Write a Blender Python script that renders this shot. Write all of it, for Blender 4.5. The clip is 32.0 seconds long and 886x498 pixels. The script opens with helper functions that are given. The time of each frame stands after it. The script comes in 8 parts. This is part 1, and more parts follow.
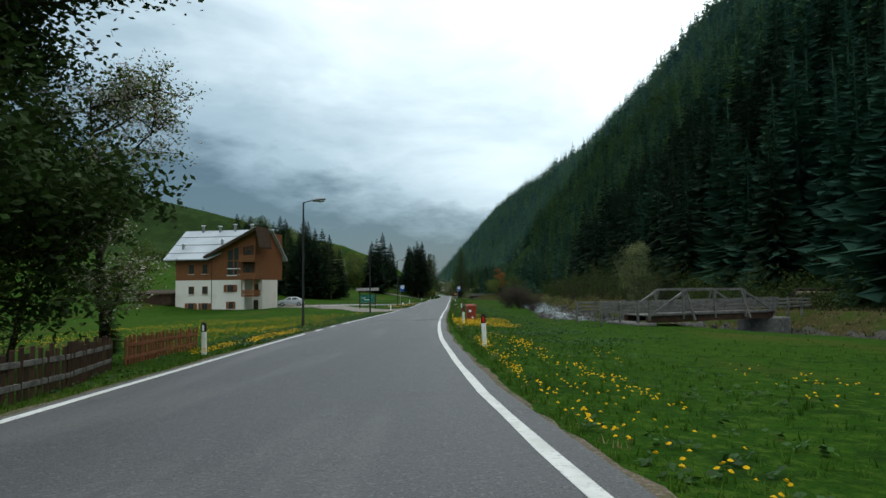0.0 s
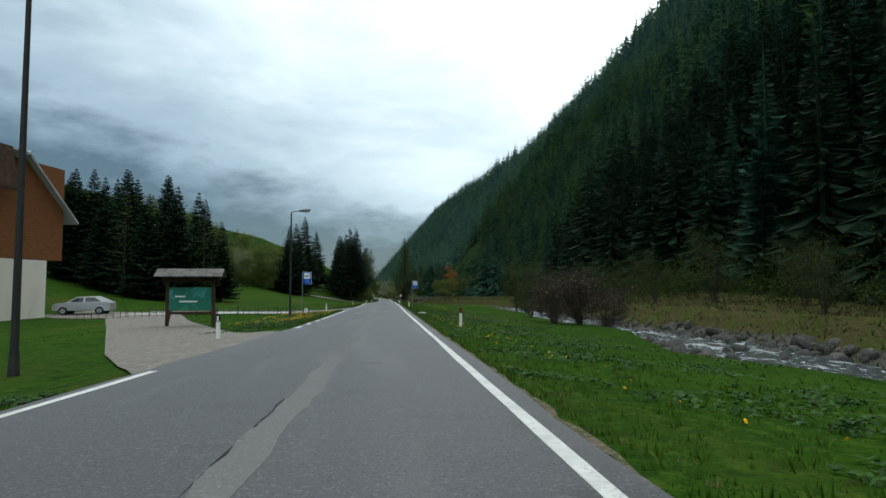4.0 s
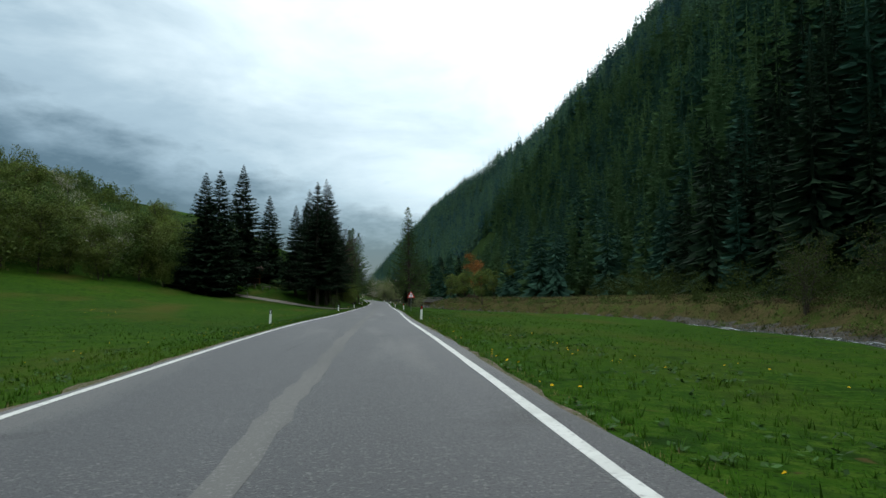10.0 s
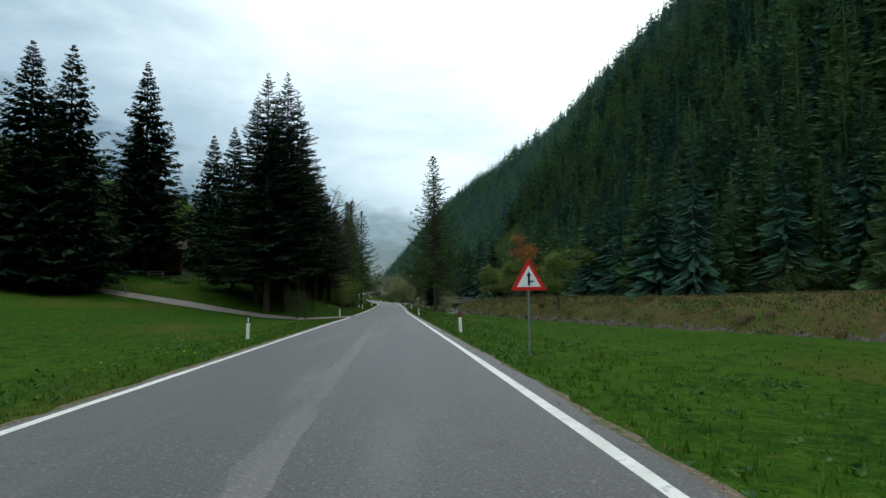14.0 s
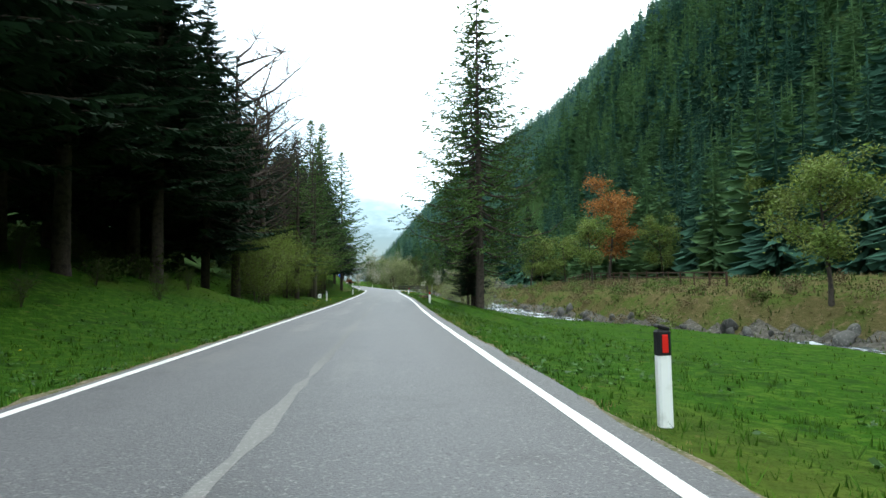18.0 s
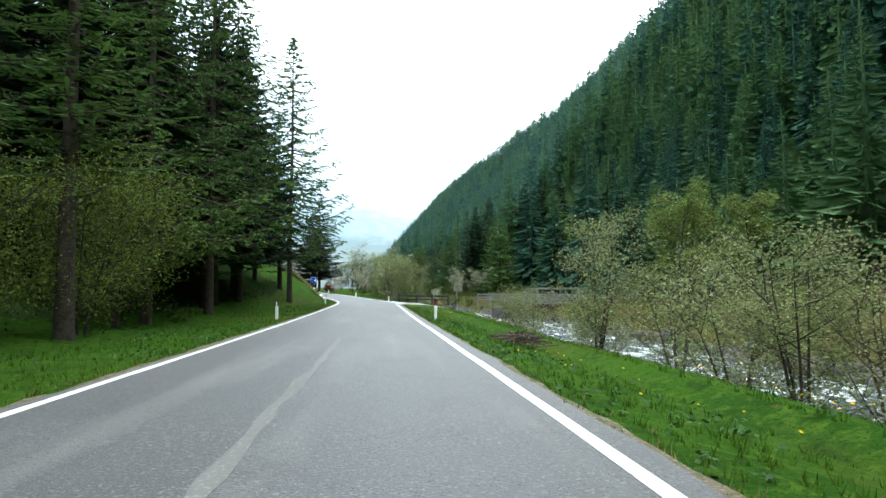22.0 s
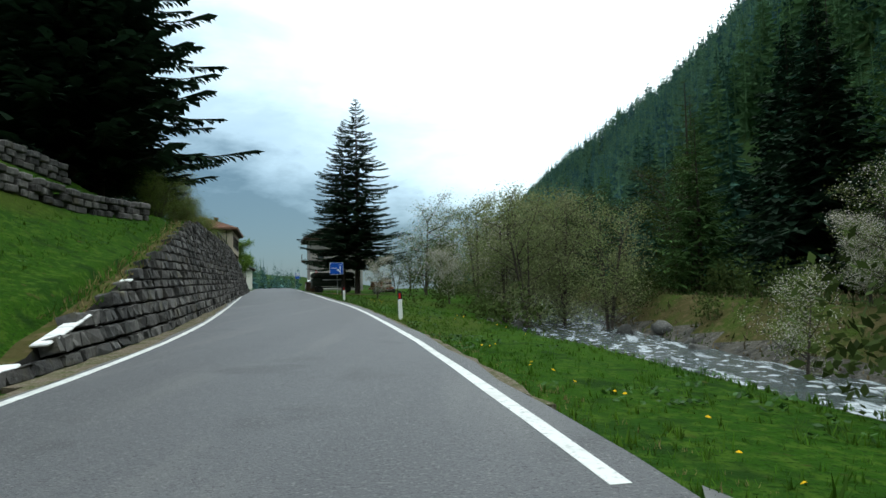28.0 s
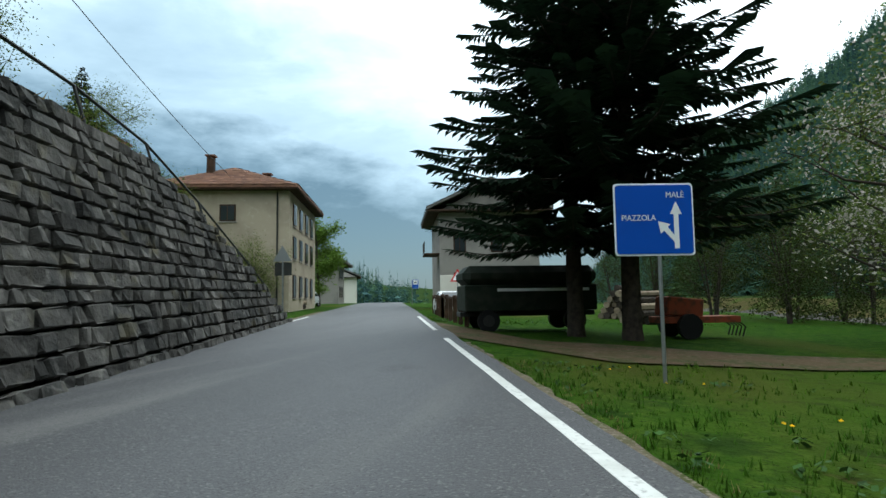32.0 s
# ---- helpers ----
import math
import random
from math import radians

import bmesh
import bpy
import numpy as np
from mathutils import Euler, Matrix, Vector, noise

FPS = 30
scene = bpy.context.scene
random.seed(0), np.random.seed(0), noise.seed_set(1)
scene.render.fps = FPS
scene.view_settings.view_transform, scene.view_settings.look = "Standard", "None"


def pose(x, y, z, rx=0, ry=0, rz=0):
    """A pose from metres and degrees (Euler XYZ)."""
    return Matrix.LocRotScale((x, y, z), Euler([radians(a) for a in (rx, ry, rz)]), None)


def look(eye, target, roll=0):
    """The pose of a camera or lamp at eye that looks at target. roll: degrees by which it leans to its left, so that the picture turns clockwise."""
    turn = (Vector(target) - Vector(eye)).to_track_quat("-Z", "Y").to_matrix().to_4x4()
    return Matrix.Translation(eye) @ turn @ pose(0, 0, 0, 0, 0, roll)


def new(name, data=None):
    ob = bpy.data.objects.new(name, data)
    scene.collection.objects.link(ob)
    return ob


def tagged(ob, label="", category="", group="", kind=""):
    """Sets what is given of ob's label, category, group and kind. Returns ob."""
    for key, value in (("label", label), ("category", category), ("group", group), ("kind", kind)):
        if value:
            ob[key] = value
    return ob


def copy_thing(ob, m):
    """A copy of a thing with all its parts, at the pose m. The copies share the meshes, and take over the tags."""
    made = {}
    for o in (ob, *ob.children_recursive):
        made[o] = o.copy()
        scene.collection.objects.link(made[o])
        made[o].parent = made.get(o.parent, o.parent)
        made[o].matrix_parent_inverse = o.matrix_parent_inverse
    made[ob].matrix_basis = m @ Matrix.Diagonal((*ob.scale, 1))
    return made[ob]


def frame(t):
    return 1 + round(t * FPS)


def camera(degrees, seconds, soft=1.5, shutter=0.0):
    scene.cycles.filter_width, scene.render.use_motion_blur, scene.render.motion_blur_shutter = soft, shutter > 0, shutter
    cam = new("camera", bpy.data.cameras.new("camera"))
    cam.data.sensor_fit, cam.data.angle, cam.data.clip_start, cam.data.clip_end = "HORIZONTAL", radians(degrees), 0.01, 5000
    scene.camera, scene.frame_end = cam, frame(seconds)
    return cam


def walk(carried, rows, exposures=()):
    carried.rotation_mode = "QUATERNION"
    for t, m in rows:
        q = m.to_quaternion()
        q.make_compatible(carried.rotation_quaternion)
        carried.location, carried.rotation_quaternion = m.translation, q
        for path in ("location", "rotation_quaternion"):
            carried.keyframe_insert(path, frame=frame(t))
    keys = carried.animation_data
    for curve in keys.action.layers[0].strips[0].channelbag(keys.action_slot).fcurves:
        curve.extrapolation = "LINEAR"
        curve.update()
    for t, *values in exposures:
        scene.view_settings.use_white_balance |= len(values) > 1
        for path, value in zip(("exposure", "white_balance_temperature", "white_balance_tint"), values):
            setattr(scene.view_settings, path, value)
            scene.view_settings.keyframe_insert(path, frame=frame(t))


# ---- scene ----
cam = camera(73.86, 32.0)
ROWS = [
    (0.0, 0.000, 0.000, 1.118, 93.24, 0.61, 0.27),
    (0.5, -0.724, 6.692, 0.838, 93.11, 0.54, -1.12),
    (1.0, -1.123, 13.464, 0.649, 92.97, 1.04, -2.64),
    (1.5, -1.310, 20.297, 0.460, 93.10, 1.40, -4.11),
    (2.0, -1.529, 27.159, 0.223, 93.29, 1.64, -5.30),
    (2.5, -1.675, 34.074, -0.004, 93.57, 1.73, -5.81),
    (3.0, -1.665, 41.028, -0.193, 93.67, 0.60, -6.10),
    (3.5, -1.587, 47.999, -0.374, 93.55, 0.21, -5.89),
    (5.5, -1.306, 75.784, -1.026, 93.90, 0.32, -6.10),
    (6.0, -1.257, 82.690, -1.136, 93.91, 0.55, -6.10),
    (6.5, -1.202, 89.459, -1.257, 93.94, 0.55, -6.08),
    (7.0, -1.164, 96.101, -1.371, 93.95, 0.38, -5.99),
    (7.5, -1.108, 102.826, -1.470, 93.94, 0.40, -6.12),
    (8.0, -1.031, 109.675, -1.594, 93.94, 0.50, -6.17),
    (8.5, -0.950, 116.636, -1.745, 94.01, 0.14, -6.13),
    (9.0, -0.830, 123.600, -1.868, 94.04, -0.20, -6.12),
    (9.5, -0.700, 130.483, -1.982, 93.94, -0.46, -6.25),
    (10.0, -0.644, 137.341, -2.082, 93.74, 0.53, -6.40),
    (10.5, -0.598, 144.190, -2.174, 93.57, 0.78, -6.63),
    (11.0, -0.557, 151.066, -2.281, 93.42, 1.43, -6.48),
    (11.5, -0.528, 157.913, -2.420, 93.58, 1.26, -6.34),
    (12.0, -0.484, 164.647, -2.586, 93.70, 0.48, -6.04),
    (12.5, -0.427, 171.415, -2.717, 93.94, 0.51, -5.87),
    (13.0, -0.293, 178.146, -2.907, 93.95, 0.56, -5.53),
    (13.5, -0.188, 184.844, -3.070, 93.86, 0.24, -5.10),
    (14.0, -0.154, 191.539, -3.165, 93.82, 0.62, -5.34),
    (14.5, -0.103, 198.113, -3.283, 93.32, 1.68, -5.53),
    (16.5, 0.142, 224.199, -3.929, 92.89, 0.79, -5.64),
    (17.0, 0.200, 230.669, -4.090, 92.88, 0.29, -5.55),
    (17.5, 0.257, 237.083, -4.245, 92.81, -0.11, -5.51),
    (18.0, 0.315, 243.437, -4.395, 92.55, 0.45, -5.77),
    (18.5, 0.376, 249.733, -4.536, 92.82, 0.97, -6.14),
    (19.0, 0.488, 255.978, -4.665, 92.88, 0.60, -5.92),
    (19.5, 0.588, 262.220, -4.795, 93.10, 0.47, -5.75),
    (20.0, 0.638, 268.469, -4.921, 93.22, 0.83, -5.47),
    (20.5, 0.736, 274.755, -5.037, 93.33, 1.38, -5.13),
    (21.0, 0.832, 281.069, -5.101, 93.27, 0.77, -5.10),
    (21.5, 0.881, 287.392, -5.158, 93.45, 0.04, -5.66),
    (22.0, 0.932, 293.716, -5.233, 93.38, -0.00, -6.31),
    (22.5, 0.994, 299.978, -5.312, 93.17, -0.04, -6.85),
    (23.0, 1.099, 306.163, -5.415, 93.23, 0.03, -6.57),
    (23.5, 1.166, 312.269, -5.512, 93.56, 0.18, -6.25),
    (24.0, 1.171, 318.263, -5.595, 93.40, -0.04, -5.89),
    (24.5, 1.184, 324.130, -5.679, 93.09, 0.34, -6.00),
    (26.5, 1.086, 347.097, -5.927, 92.91, 0.42, -5.69),
    (27.0, 0.976, 352.709, -6.010, 93.43, 0.53, -3.88),
    (27.5, 0.706, 358.184, -6.073, 93.96, 0.69, -1.09),
    (28.0, -0.079, 363.562, -6.101, 93.51, 1.18, 2.51),
    (28.5, -1.155, 368.910, -6.085, 93.58, 0.86, 6.26),
    (29.0, -2.387, 374.273, -6.027, 94.18, 0.39, 9.37),
    (29.5, -3.910, 379.682, -5.948, 94.36, 0.50, 11.46),
    (30.0, -5.626, 385.193, -5.847, 94.80, 0.49, 12.17),
    (30.5, -7.441, 390.760, -5.782, 94.64, -0.01, 12.61),
    (31.0, -9.332, 396.384, -5.715, 94.98, -0.24, 13.14),
    (31.5, -11.187, 401.935, -5.643, 94.90, 0.29, 13.50),
    (32.0, -13.074, 407.424, -5.515, 94.78, 0.86, 13.60),
]
walk(cam, [(t, pose(x, y, z, rx, ry, rz)) for t, x, y, z, rx, ry, rz in ROWS], [(0, -0.2, 6250, 4), (14, -0.1, 6250, 4), (17, 0.95, 6150, 2), (19, 1.32, 6150, 2), (21, 1.45, 6150, 2), (24.5, 0.9, 6150, 2), (27, 0.45, 6100, 2), (28.5, 0.3, 6100, 2), (31, -0.1, 6100, 2), (32, 0.45, 6100, 2)])
# ---- after walk ----
SKY = [(0.0, (0.27, 0.37, 0.45)), (0.25, (0.47, 0.59, 0.67)), (0.45, (0.82, 0.93, 0.99)), (0.7, (1.24, 1.34, 1.37)), (1.0, (1.6, 1.66, 1.68))]
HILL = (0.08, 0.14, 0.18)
SKY_STRENGTH = 1.0
import itertools


# ---- world, sun, exposure ----
world = bpy.data.worlds.new("overcast_sky")
scene.world = world
world.use_nodes = True
wn, wl = world.node_tree.nodes, world.node_tree.links
wn.clear()


def wnode(kind, **props):
    n = wn.new(kind)
    for k, v in props.items():
        if k in n.inputs:
            n.inputs[k].default_value = v
    return n


def sky_ramp(stops, fac):
    r = wn.new("ShaderNodeValToRGB")
    while len(r.color_ramp.elements) < len(stops):
        r.color_ramp.elements.new(0.5)
    for e, (p, c) in zip(r.color_ramp.elements, stops):
        e.position, e.color = p, (*c, 1)
    wl.new(fac, r.inputs[0])
    return r.outputs[0]


tc = wn.new("ShaderNodeTexCoord")
sep = wn.new("ShaderNodeSeparateXYZ")
wl.new(tc.outputs["Generated"], sep.inputs[0])
stretch = wn.new("ShaderNodeMapping")
stretch.inputs["Scale"].default_value = (2.2, 2.2, 6.0)
wl.new(tc.outputs["Generated"], stretch.inputs[0])
cloud = wnode("ShaderNodeTexNoise", Scale=1.35, Detail=7.0, Roughness=0.55, Distortion=0.35)
wl.new(stretch.outputs[0], cloud.inputs["Vector"])
wisp = wnode("ShaderNodeTexNoise", Scale=4.0, Detail=6.0, Roughness=0.6)
wl.new(stretch.outputs[0], wisp.inputs["Vector"])


def wmath(op, a, b, clamp=False):
    n = wn.new("ShaderNodeMath")
    n.operation, n.use_clamp = op, clamp
    for i, v in enumerate((a, b)):
        if isinstance(v, (int, float)):
            n.inputs[i].default_value = v
        else:
            wl.new(v, n.inputs[i])
    return n.outputs[0]


# height of the view above the horizon, ragged by the clouds
ragged = wmath("ADD", sep.outputs["Z"], wmath("MULTIPLY", wmath("SUBTRACT", cloud.outputs["Fac"], 0.5), 0.42))
ragged = wmath("ADD", ragged, wmath("MULTIPLY", wmath("SUBTRACT", wisp.outputs["Fac"], 0.5), 0.10))
# the brightest cloud stands over the valley's end
bright = wmath("ADD", wmath("MULTIPLY", sep.outputs["X"], 0.42), 0.03)
ragged = wmath("ADD", ragged, bright)
sky_col = sky_ramp(SKY, wmath("MULTIPLY", ragged, 1.6, True))
far = wn.new("ShaderNodeMix")
far.data_type = "RGBA"
# distant wooded slopes, haze painted in as blue, up to the clouds' ragged foot
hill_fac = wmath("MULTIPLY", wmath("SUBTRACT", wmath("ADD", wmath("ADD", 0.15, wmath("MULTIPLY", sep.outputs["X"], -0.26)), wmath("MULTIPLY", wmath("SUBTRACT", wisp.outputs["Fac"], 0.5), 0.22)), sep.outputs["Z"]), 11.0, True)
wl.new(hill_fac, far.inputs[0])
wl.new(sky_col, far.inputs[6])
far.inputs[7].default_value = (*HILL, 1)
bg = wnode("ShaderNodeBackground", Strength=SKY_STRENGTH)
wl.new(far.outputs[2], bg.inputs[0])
nishita = wn.new("ShaderNodeTexSky")
nishita.sky_type, nishita.sun_disc = "NISHITA", False
nishita.sun_elevation, nishita.sun_rotation = radians(55), radians(20)
bg2 = wnode("ShaderNodeBackground", Strength=0.02)
wl.new(nishita.outputs[0], bg2.inputs[0])
add = wn.new("ShaderNodeAddShader")
wl.new(bg.outputs[0], add.inputs[0])
wl.new(bg2.outputs[0], add.inputs[1])
wout = wn.new("ShaderNodeOutputWorld")
wl.new(add.outputs[0], wout.inputs[0])

sun = new("sun", bpy.data.lights.new("sun", "SUN"))
sun.data.energy, sun.data.angle, sun.data.color = 0.5, radians(25), (1.0, 0.97, 0.92)
sun.matrix_world = look((60, 120, 200), (0, 0, 0))

# ---- materials ----


def material(name, base, rough=0.8, vary=(), bump=(), metal=0.0, rnd=0.0, spec=0.12, alpha=None, trans=0.0, sub=0.0):
    """vary: rows of (scale, colour, low, high, detail): noise that lays another colour over the base. bump: rows of (scale, strength, distance)."""
    m = bpy.data.materials.new(name)
    m.use_nodes = True
    nt = m.node_tree
    p = nt.nodes["Principled BSDF"]
    p.inputs["Roughness"].default_value, p.inputs["Metallic"].default_value = rough, metal
    p.inputs["Specular IOR Level"].default_value = spec
    if trans:
        p.inputs["Transmission Weight"].default_value = trans
    co = nt.nodes.new("ShaderNodeTexCoord")
    geo = nt.nodes.new("ShaderNodeNewGeometry")
    where = geo.outputs["Position"]
    col = nt.nodes.new("ShaderNodeRGB")
    col.outputs[0].default_value = (*base, 1)
    out = col.outputs[0]
    for scale, c, lo, hi, *more in vary:
        n = nt.nodes.new("ShaderNodeTexNoise")
        n.inputs["Scale"].default_value, n.inputs["Detail"].default_value = scale, (more[0] if more else 4.0)
        if len(more) > 1:
            mp = nt.nodes.new("ShaderNodeMapping")
            mp.inputs["Scale"].default_value = more[1]
            nt.links.new(where, mp.inputs[0])
            nt.links.new(mp.outputs[0], n.inputs["Vector"])
        else:
            nt.links.new(where, n.inputs["Vector"])
        r = nt.nodes.new("ShaderNodeMapRange")
        r.inputs[1].default_value, r.inputs[2].default_value = lo, hi
        nt.links.new(n.outputs["Fac"], r.inputs[0])
        x = nt.nodes.new("ShaderNodeMix")
        x.data_type = "RGBA"
        nt.links.new(r.outputs[0], x.inputs[0])
        nt.links.new(out, x.inputs[6])
        x.inputs[7].default_value = (*c, 1)
        out = x.outputs[2]
    if rnd:
        oi = nt.nodes.new("ShaderNodeObjectInfo")
        ad = nt.nodes.new("ShaderNodeMath")
        ad.operation = "ADD"
        nt.links.new(oi.outputs["Random"], ad.inputs[0])
        nt.links.new(geo.outputs["Random Per Island"], ad.inputs[1])
        fr = nt.nodes.new("ShaderNodeMath")
        fr.operation = "FRACT"
        nt.links.new(ad.outputs[0], fr.inputs[0])
        r = nt.nodes.new("ShaderNodeMapRange")
        r.inputs[3].default_value, r.inputs[4].default_value = 1 - rnd, 1 + rnd
        nt.links.new(fr.outputs[0], r.inputs[0])
        hs = nt.nodes.new("ShaderNodeHueSaturation")
        nt.links.new(r.outputs[0], hs.inputs["Value"])
        nt.links.new(out, hs.inputs["Color"])
        out = hs.outputs[0]
    nt.links.new(out, p.inputs["Base Color"])
    prev = None
    for scale, strength, dist in bump:
        n = nt.nodes.new("ShaderNodeTexNoise")
        n.inputs["Scale"].default_value, n.inputs["Detail"].default_value = scale, 5.0
        nt.links.new(where, n.inputs["Vector"])
        b = nt.nodes.new("ShaderNodeBump")
        b.inputs["Strength"].default_value, b.inputs["Distance"].default_value = strength, dist
        nt.links.new(n.outputs["Fac"], b.inputs["Height"])
        if prev:
            nt.links.new(prev, b.inputs["Normal"])
        prev = b.outputs[0]
    if prev:
        nt.links.new(prev, p.inputs["Normal"])
    if sub:
        tr = nt.nodes.new("ShaderNodeBsdfTranslucent")
        nt.links.new(out, tr.inputs[0])
        mx = nt.nodes.new("ShaderNodeMixShader")
        mx.inputs[0].default_value = sub
        nt.links.new(p.outputs[0], mx.inputs[1])
        nt.links.new(tr.outputs[0], mx.inputs[2])
        nt.links.new(mx.outputs[0], nt.nodes["Material Output"].inputs[0])
    return m


M = {}
M["asphalt"] = material("asphalt", (0.066, 0.066, 0.070), 0.62, [(0.35, (0.050, 0.050, 0.053), 0.45, 0.62, 5, (1.0, 0.05, 1.0)), (1.1, (0.105, 0.103, 0.100), 0.54, 0.72, 6, (1.0, 0.10, 1.0)), (0.9, (0.045, 0.045, 0.047), 0.60, 0.70, 7), (32, (0.125, 0.122, 0.119), 0.56, 0.66, 3), (48, (0.020, 0.020, 0.021), 0.57, 0.67, 3)], [(60, 0.7, 0.012), (7, 0.2, 0.01)], spec=0.4)
M["asphalt_wet"] = material("asphalt_wet", (0.06, 0.06, 0.062), 0.33, [(0.5, (0.095, 0.093, 0.09), 0.42, 0.6, 5), (50, (0.12, 0.12, 0.12), 0.58, 0.72, 2)], [(60, 0.3, 0.006)], spec=0.5)
M["rock_iron"] = material("cast_iron", (0.05, 0.046, 0.043), 0.6, [(9, (0.085, 0.075, 0.065), 0.5, 0.7, 4)], [(30, 0.6, 0.01)], metal=0.6)
M["puddle"] = material("puddle_water", (0.02, 0.021, 0.022), 0.03, spec=0.6)
M["worn"] = material("worn_asphalt", (0.135, 0.132, 0.126), 0.7, [(1.3, (0.098, 0.097, 0.094), 0.42, 0.62, 6, (1, 0.1, 1)), (32, (0.19, 0.187, 0.18), 0.56, 0.66, 3), (70, (0.15, 0.15, 0.145), 0.52, 0.7, 2)], [(90, 0.4, 0.008)])
M["crack"] = material("tar_crack", (0.018, 0.018, 0.019), 0.8)
M["line"] = material("line_paint", (0.62, 0.62, 0.59), 0.6, [(18, (0.30, 0.30, 0.29), 0.55, 0.75, 6), (3, (0.5, 0.5, 0.47), 0.45, 0.7, 4)], [(80, 0.3, 0.004)])
M["gravel"] = material("gravel", (0.20, 0.18, 0.155), 0.9, [(5, (0.30, 0.28, 0.25), 0.45, 0.65, 6), (40, (0.11, 0.10, 0.09), 0.5, 0.7, 3)], [(40, 0.9, 0.03)], spec=0.05)
M["soil"] = material("verge_soil", (0.13, 0.105, 0.075), 0.95, [(4, (0.07, 0.075, 0.03), 0.42, 0.62, 6), (25, (0.22, 0.19, 0.15), 0.52, 0.7, 4)], [(30, 0.8, 0.03)], spec=0.03)
M["concrete"] = material("pale_concrete", (0.42, 0.41, 0.385), 0.9, [(0.7, (0.34, 0.33, 0.31), 0.45, 0.65, 5), (6, (0.48, 0.47, 0.45), 0.55, 0.75, 5)], [(30, 0.3, 0.01)], spec=0.1)
M["mud"] = material("brown_mud", (0.085, 0.058, 0.034), 0.9, [(1.5, (0.05, 0.055, 0.02), 0.45, 0.62, 6), (9, (0.13, 0.10, 0.07), 0.52, 0.68, 5)], [(20, 0.8, 0.03)], spec=0.05)
M["grass"] = material("meadow_grass", (0.023, 0.063, 0.005), 0.95, [(0.045, (0.036, 0.082, 0.006), 0.42, 0.62, 4), (0.6, (0.019, 0.052, 0.006), 0.45, 0.68, 6), (5, (0.048, 0.092, 0.010), 0.48, 0.64, 5), (1.7, (0.015, 0.038, 0.006), 0.55, 0.68, 5), (24, (0.013, 0.034, 0.005), 0.54, 0.66, 4), (0.16, (0.062, 0.066, 0.014), 0.54, 0.72, 6, (1.0, 0.35, 1.0)), (3.2, (0.075, 0.058, 0.022), 0.66, 0.78, 6)], [(14, 0.9, 0.08), (60, 0.5, 0.02)], spec=0.02)
M["forest_floor"] = material("forest_floor", (0.022, 0.042, 0.014), 0.95, [(0.3, (0.032, 0.060, 0.017), 0.45, 0.65, 6), (2, (0.030, 0.032, 0.014), 0.5, 0.7, 5)], [(5, 0.8, 0.1)], spec=0.0)
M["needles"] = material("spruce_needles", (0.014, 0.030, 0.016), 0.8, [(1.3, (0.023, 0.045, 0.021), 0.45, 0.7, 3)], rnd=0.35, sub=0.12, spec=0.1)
M["larch"] = material("larch_needles", (0.050, 0.095, 0.026), 0.8, [(0.11, (0.085, 0.145, 0.036), 0.45, 0.62, 3)], rnd=0.25, sub=0.2, spec=0.1)
# needles for farther woods: air haze mixed into the colour, paler and bluer
M["needles_haze"] = material("hazed_spruce_needles", (0.060, 0.125, 0.125), 0.9, [(0.09, (0.084, 0.158, 0.145), 0.42, 0.62, 2), (0.02, (0.072, 0.144, 0.138), 0.5, 0.65, 2)], rnd=0.3, sub=0.15, spec=0.05)
M["larch_haze"] = material("hazed_larch_needles", (0.100, 0.178, 0.120), 0.9, [(0.09, (0.130, 0.220, 0.130), 0.42, 0.62, 2), (0.02, (0.115, 0.20, 0.13), 0.5, 0.65, 2)], rnd=0.25, sub=0.2, spec=0.05)
M["needles_faint_haze"] = material("faintly_hazed_spruce_needles", (0.035, 0.080, 0.056), 0.9, [(0.09, (0.048, 0.104, 0.069), 0.42, 0.62, 2)], rnd=0.3, sub=0.12, spec=0.05)
M["larch_faint_haze"] = material("faintly_hazed_larch_needles", (0.072, 0.132, 0.058), 0.9, [(0.09, (0.098, 0.168, 0.070), 0.42, 0.62, 2)], rnd=0.25, sub=0.2, spec=0.05)
M["leaf"] = material("spring_leaves", (0.115, 0.165, 0.034), 0.7, [(0.8, (0.135, 0.155, 0.045), 0.4, 0.7, 3)], rnd=0.4, sub=0.25)
M["leaf_pale"] = material("pale_spring_leaves", (0.165, 0.20, 0.075), 0.7, [(0.8, (0.21, 0.215, 0.11), 0.4, 0.7, 3)], rnd=0.35, sub=0.3)
M["leaf_slope"] = material("slope_leaves", (0.060, 0.100, 0.022), 0.7, [(0.15, (0.105, 0.135, 0.030), 0.42, 0.6, 3)], rnd=0.4, sub=0.2)
M["leaf_under"] = material("undergrowth_leaves", (0.048, 0.068, 0.018), 0.8, rnd=0.45, sub=0.2, spec=0.05)
M["leaf_dark"] = material("garden_leaves", (0.035, 0.062, 0.014), 0.7, rnd=0.4, sub=0.2, spec=0.15)
M["leaf_bush"] = material("thicket_leaves", (0.125, 0.168, 0.03), 0.7, rnd=0.45, sub=0.25, spec=0.15)
M["straw"] = material("dry_twigs", (0.20, 0.15, 0.08), 0.9, rnd=0.3)
M["leaf_fresh"] = material("fresh_leaves", (0.12, 0.20, 0.030), 0.7, rnd=0.35, sub=0.25)
M["leaf_orange"] = material("coppery_leaves", (0.26, 0.12, 0.035), 0.7, rnd=0.4, sub=0.25)
M["blossom"] = material("blossom", (0.55, 0.50, 0.46), 0.7, rnd=0.3, sub=0.25)
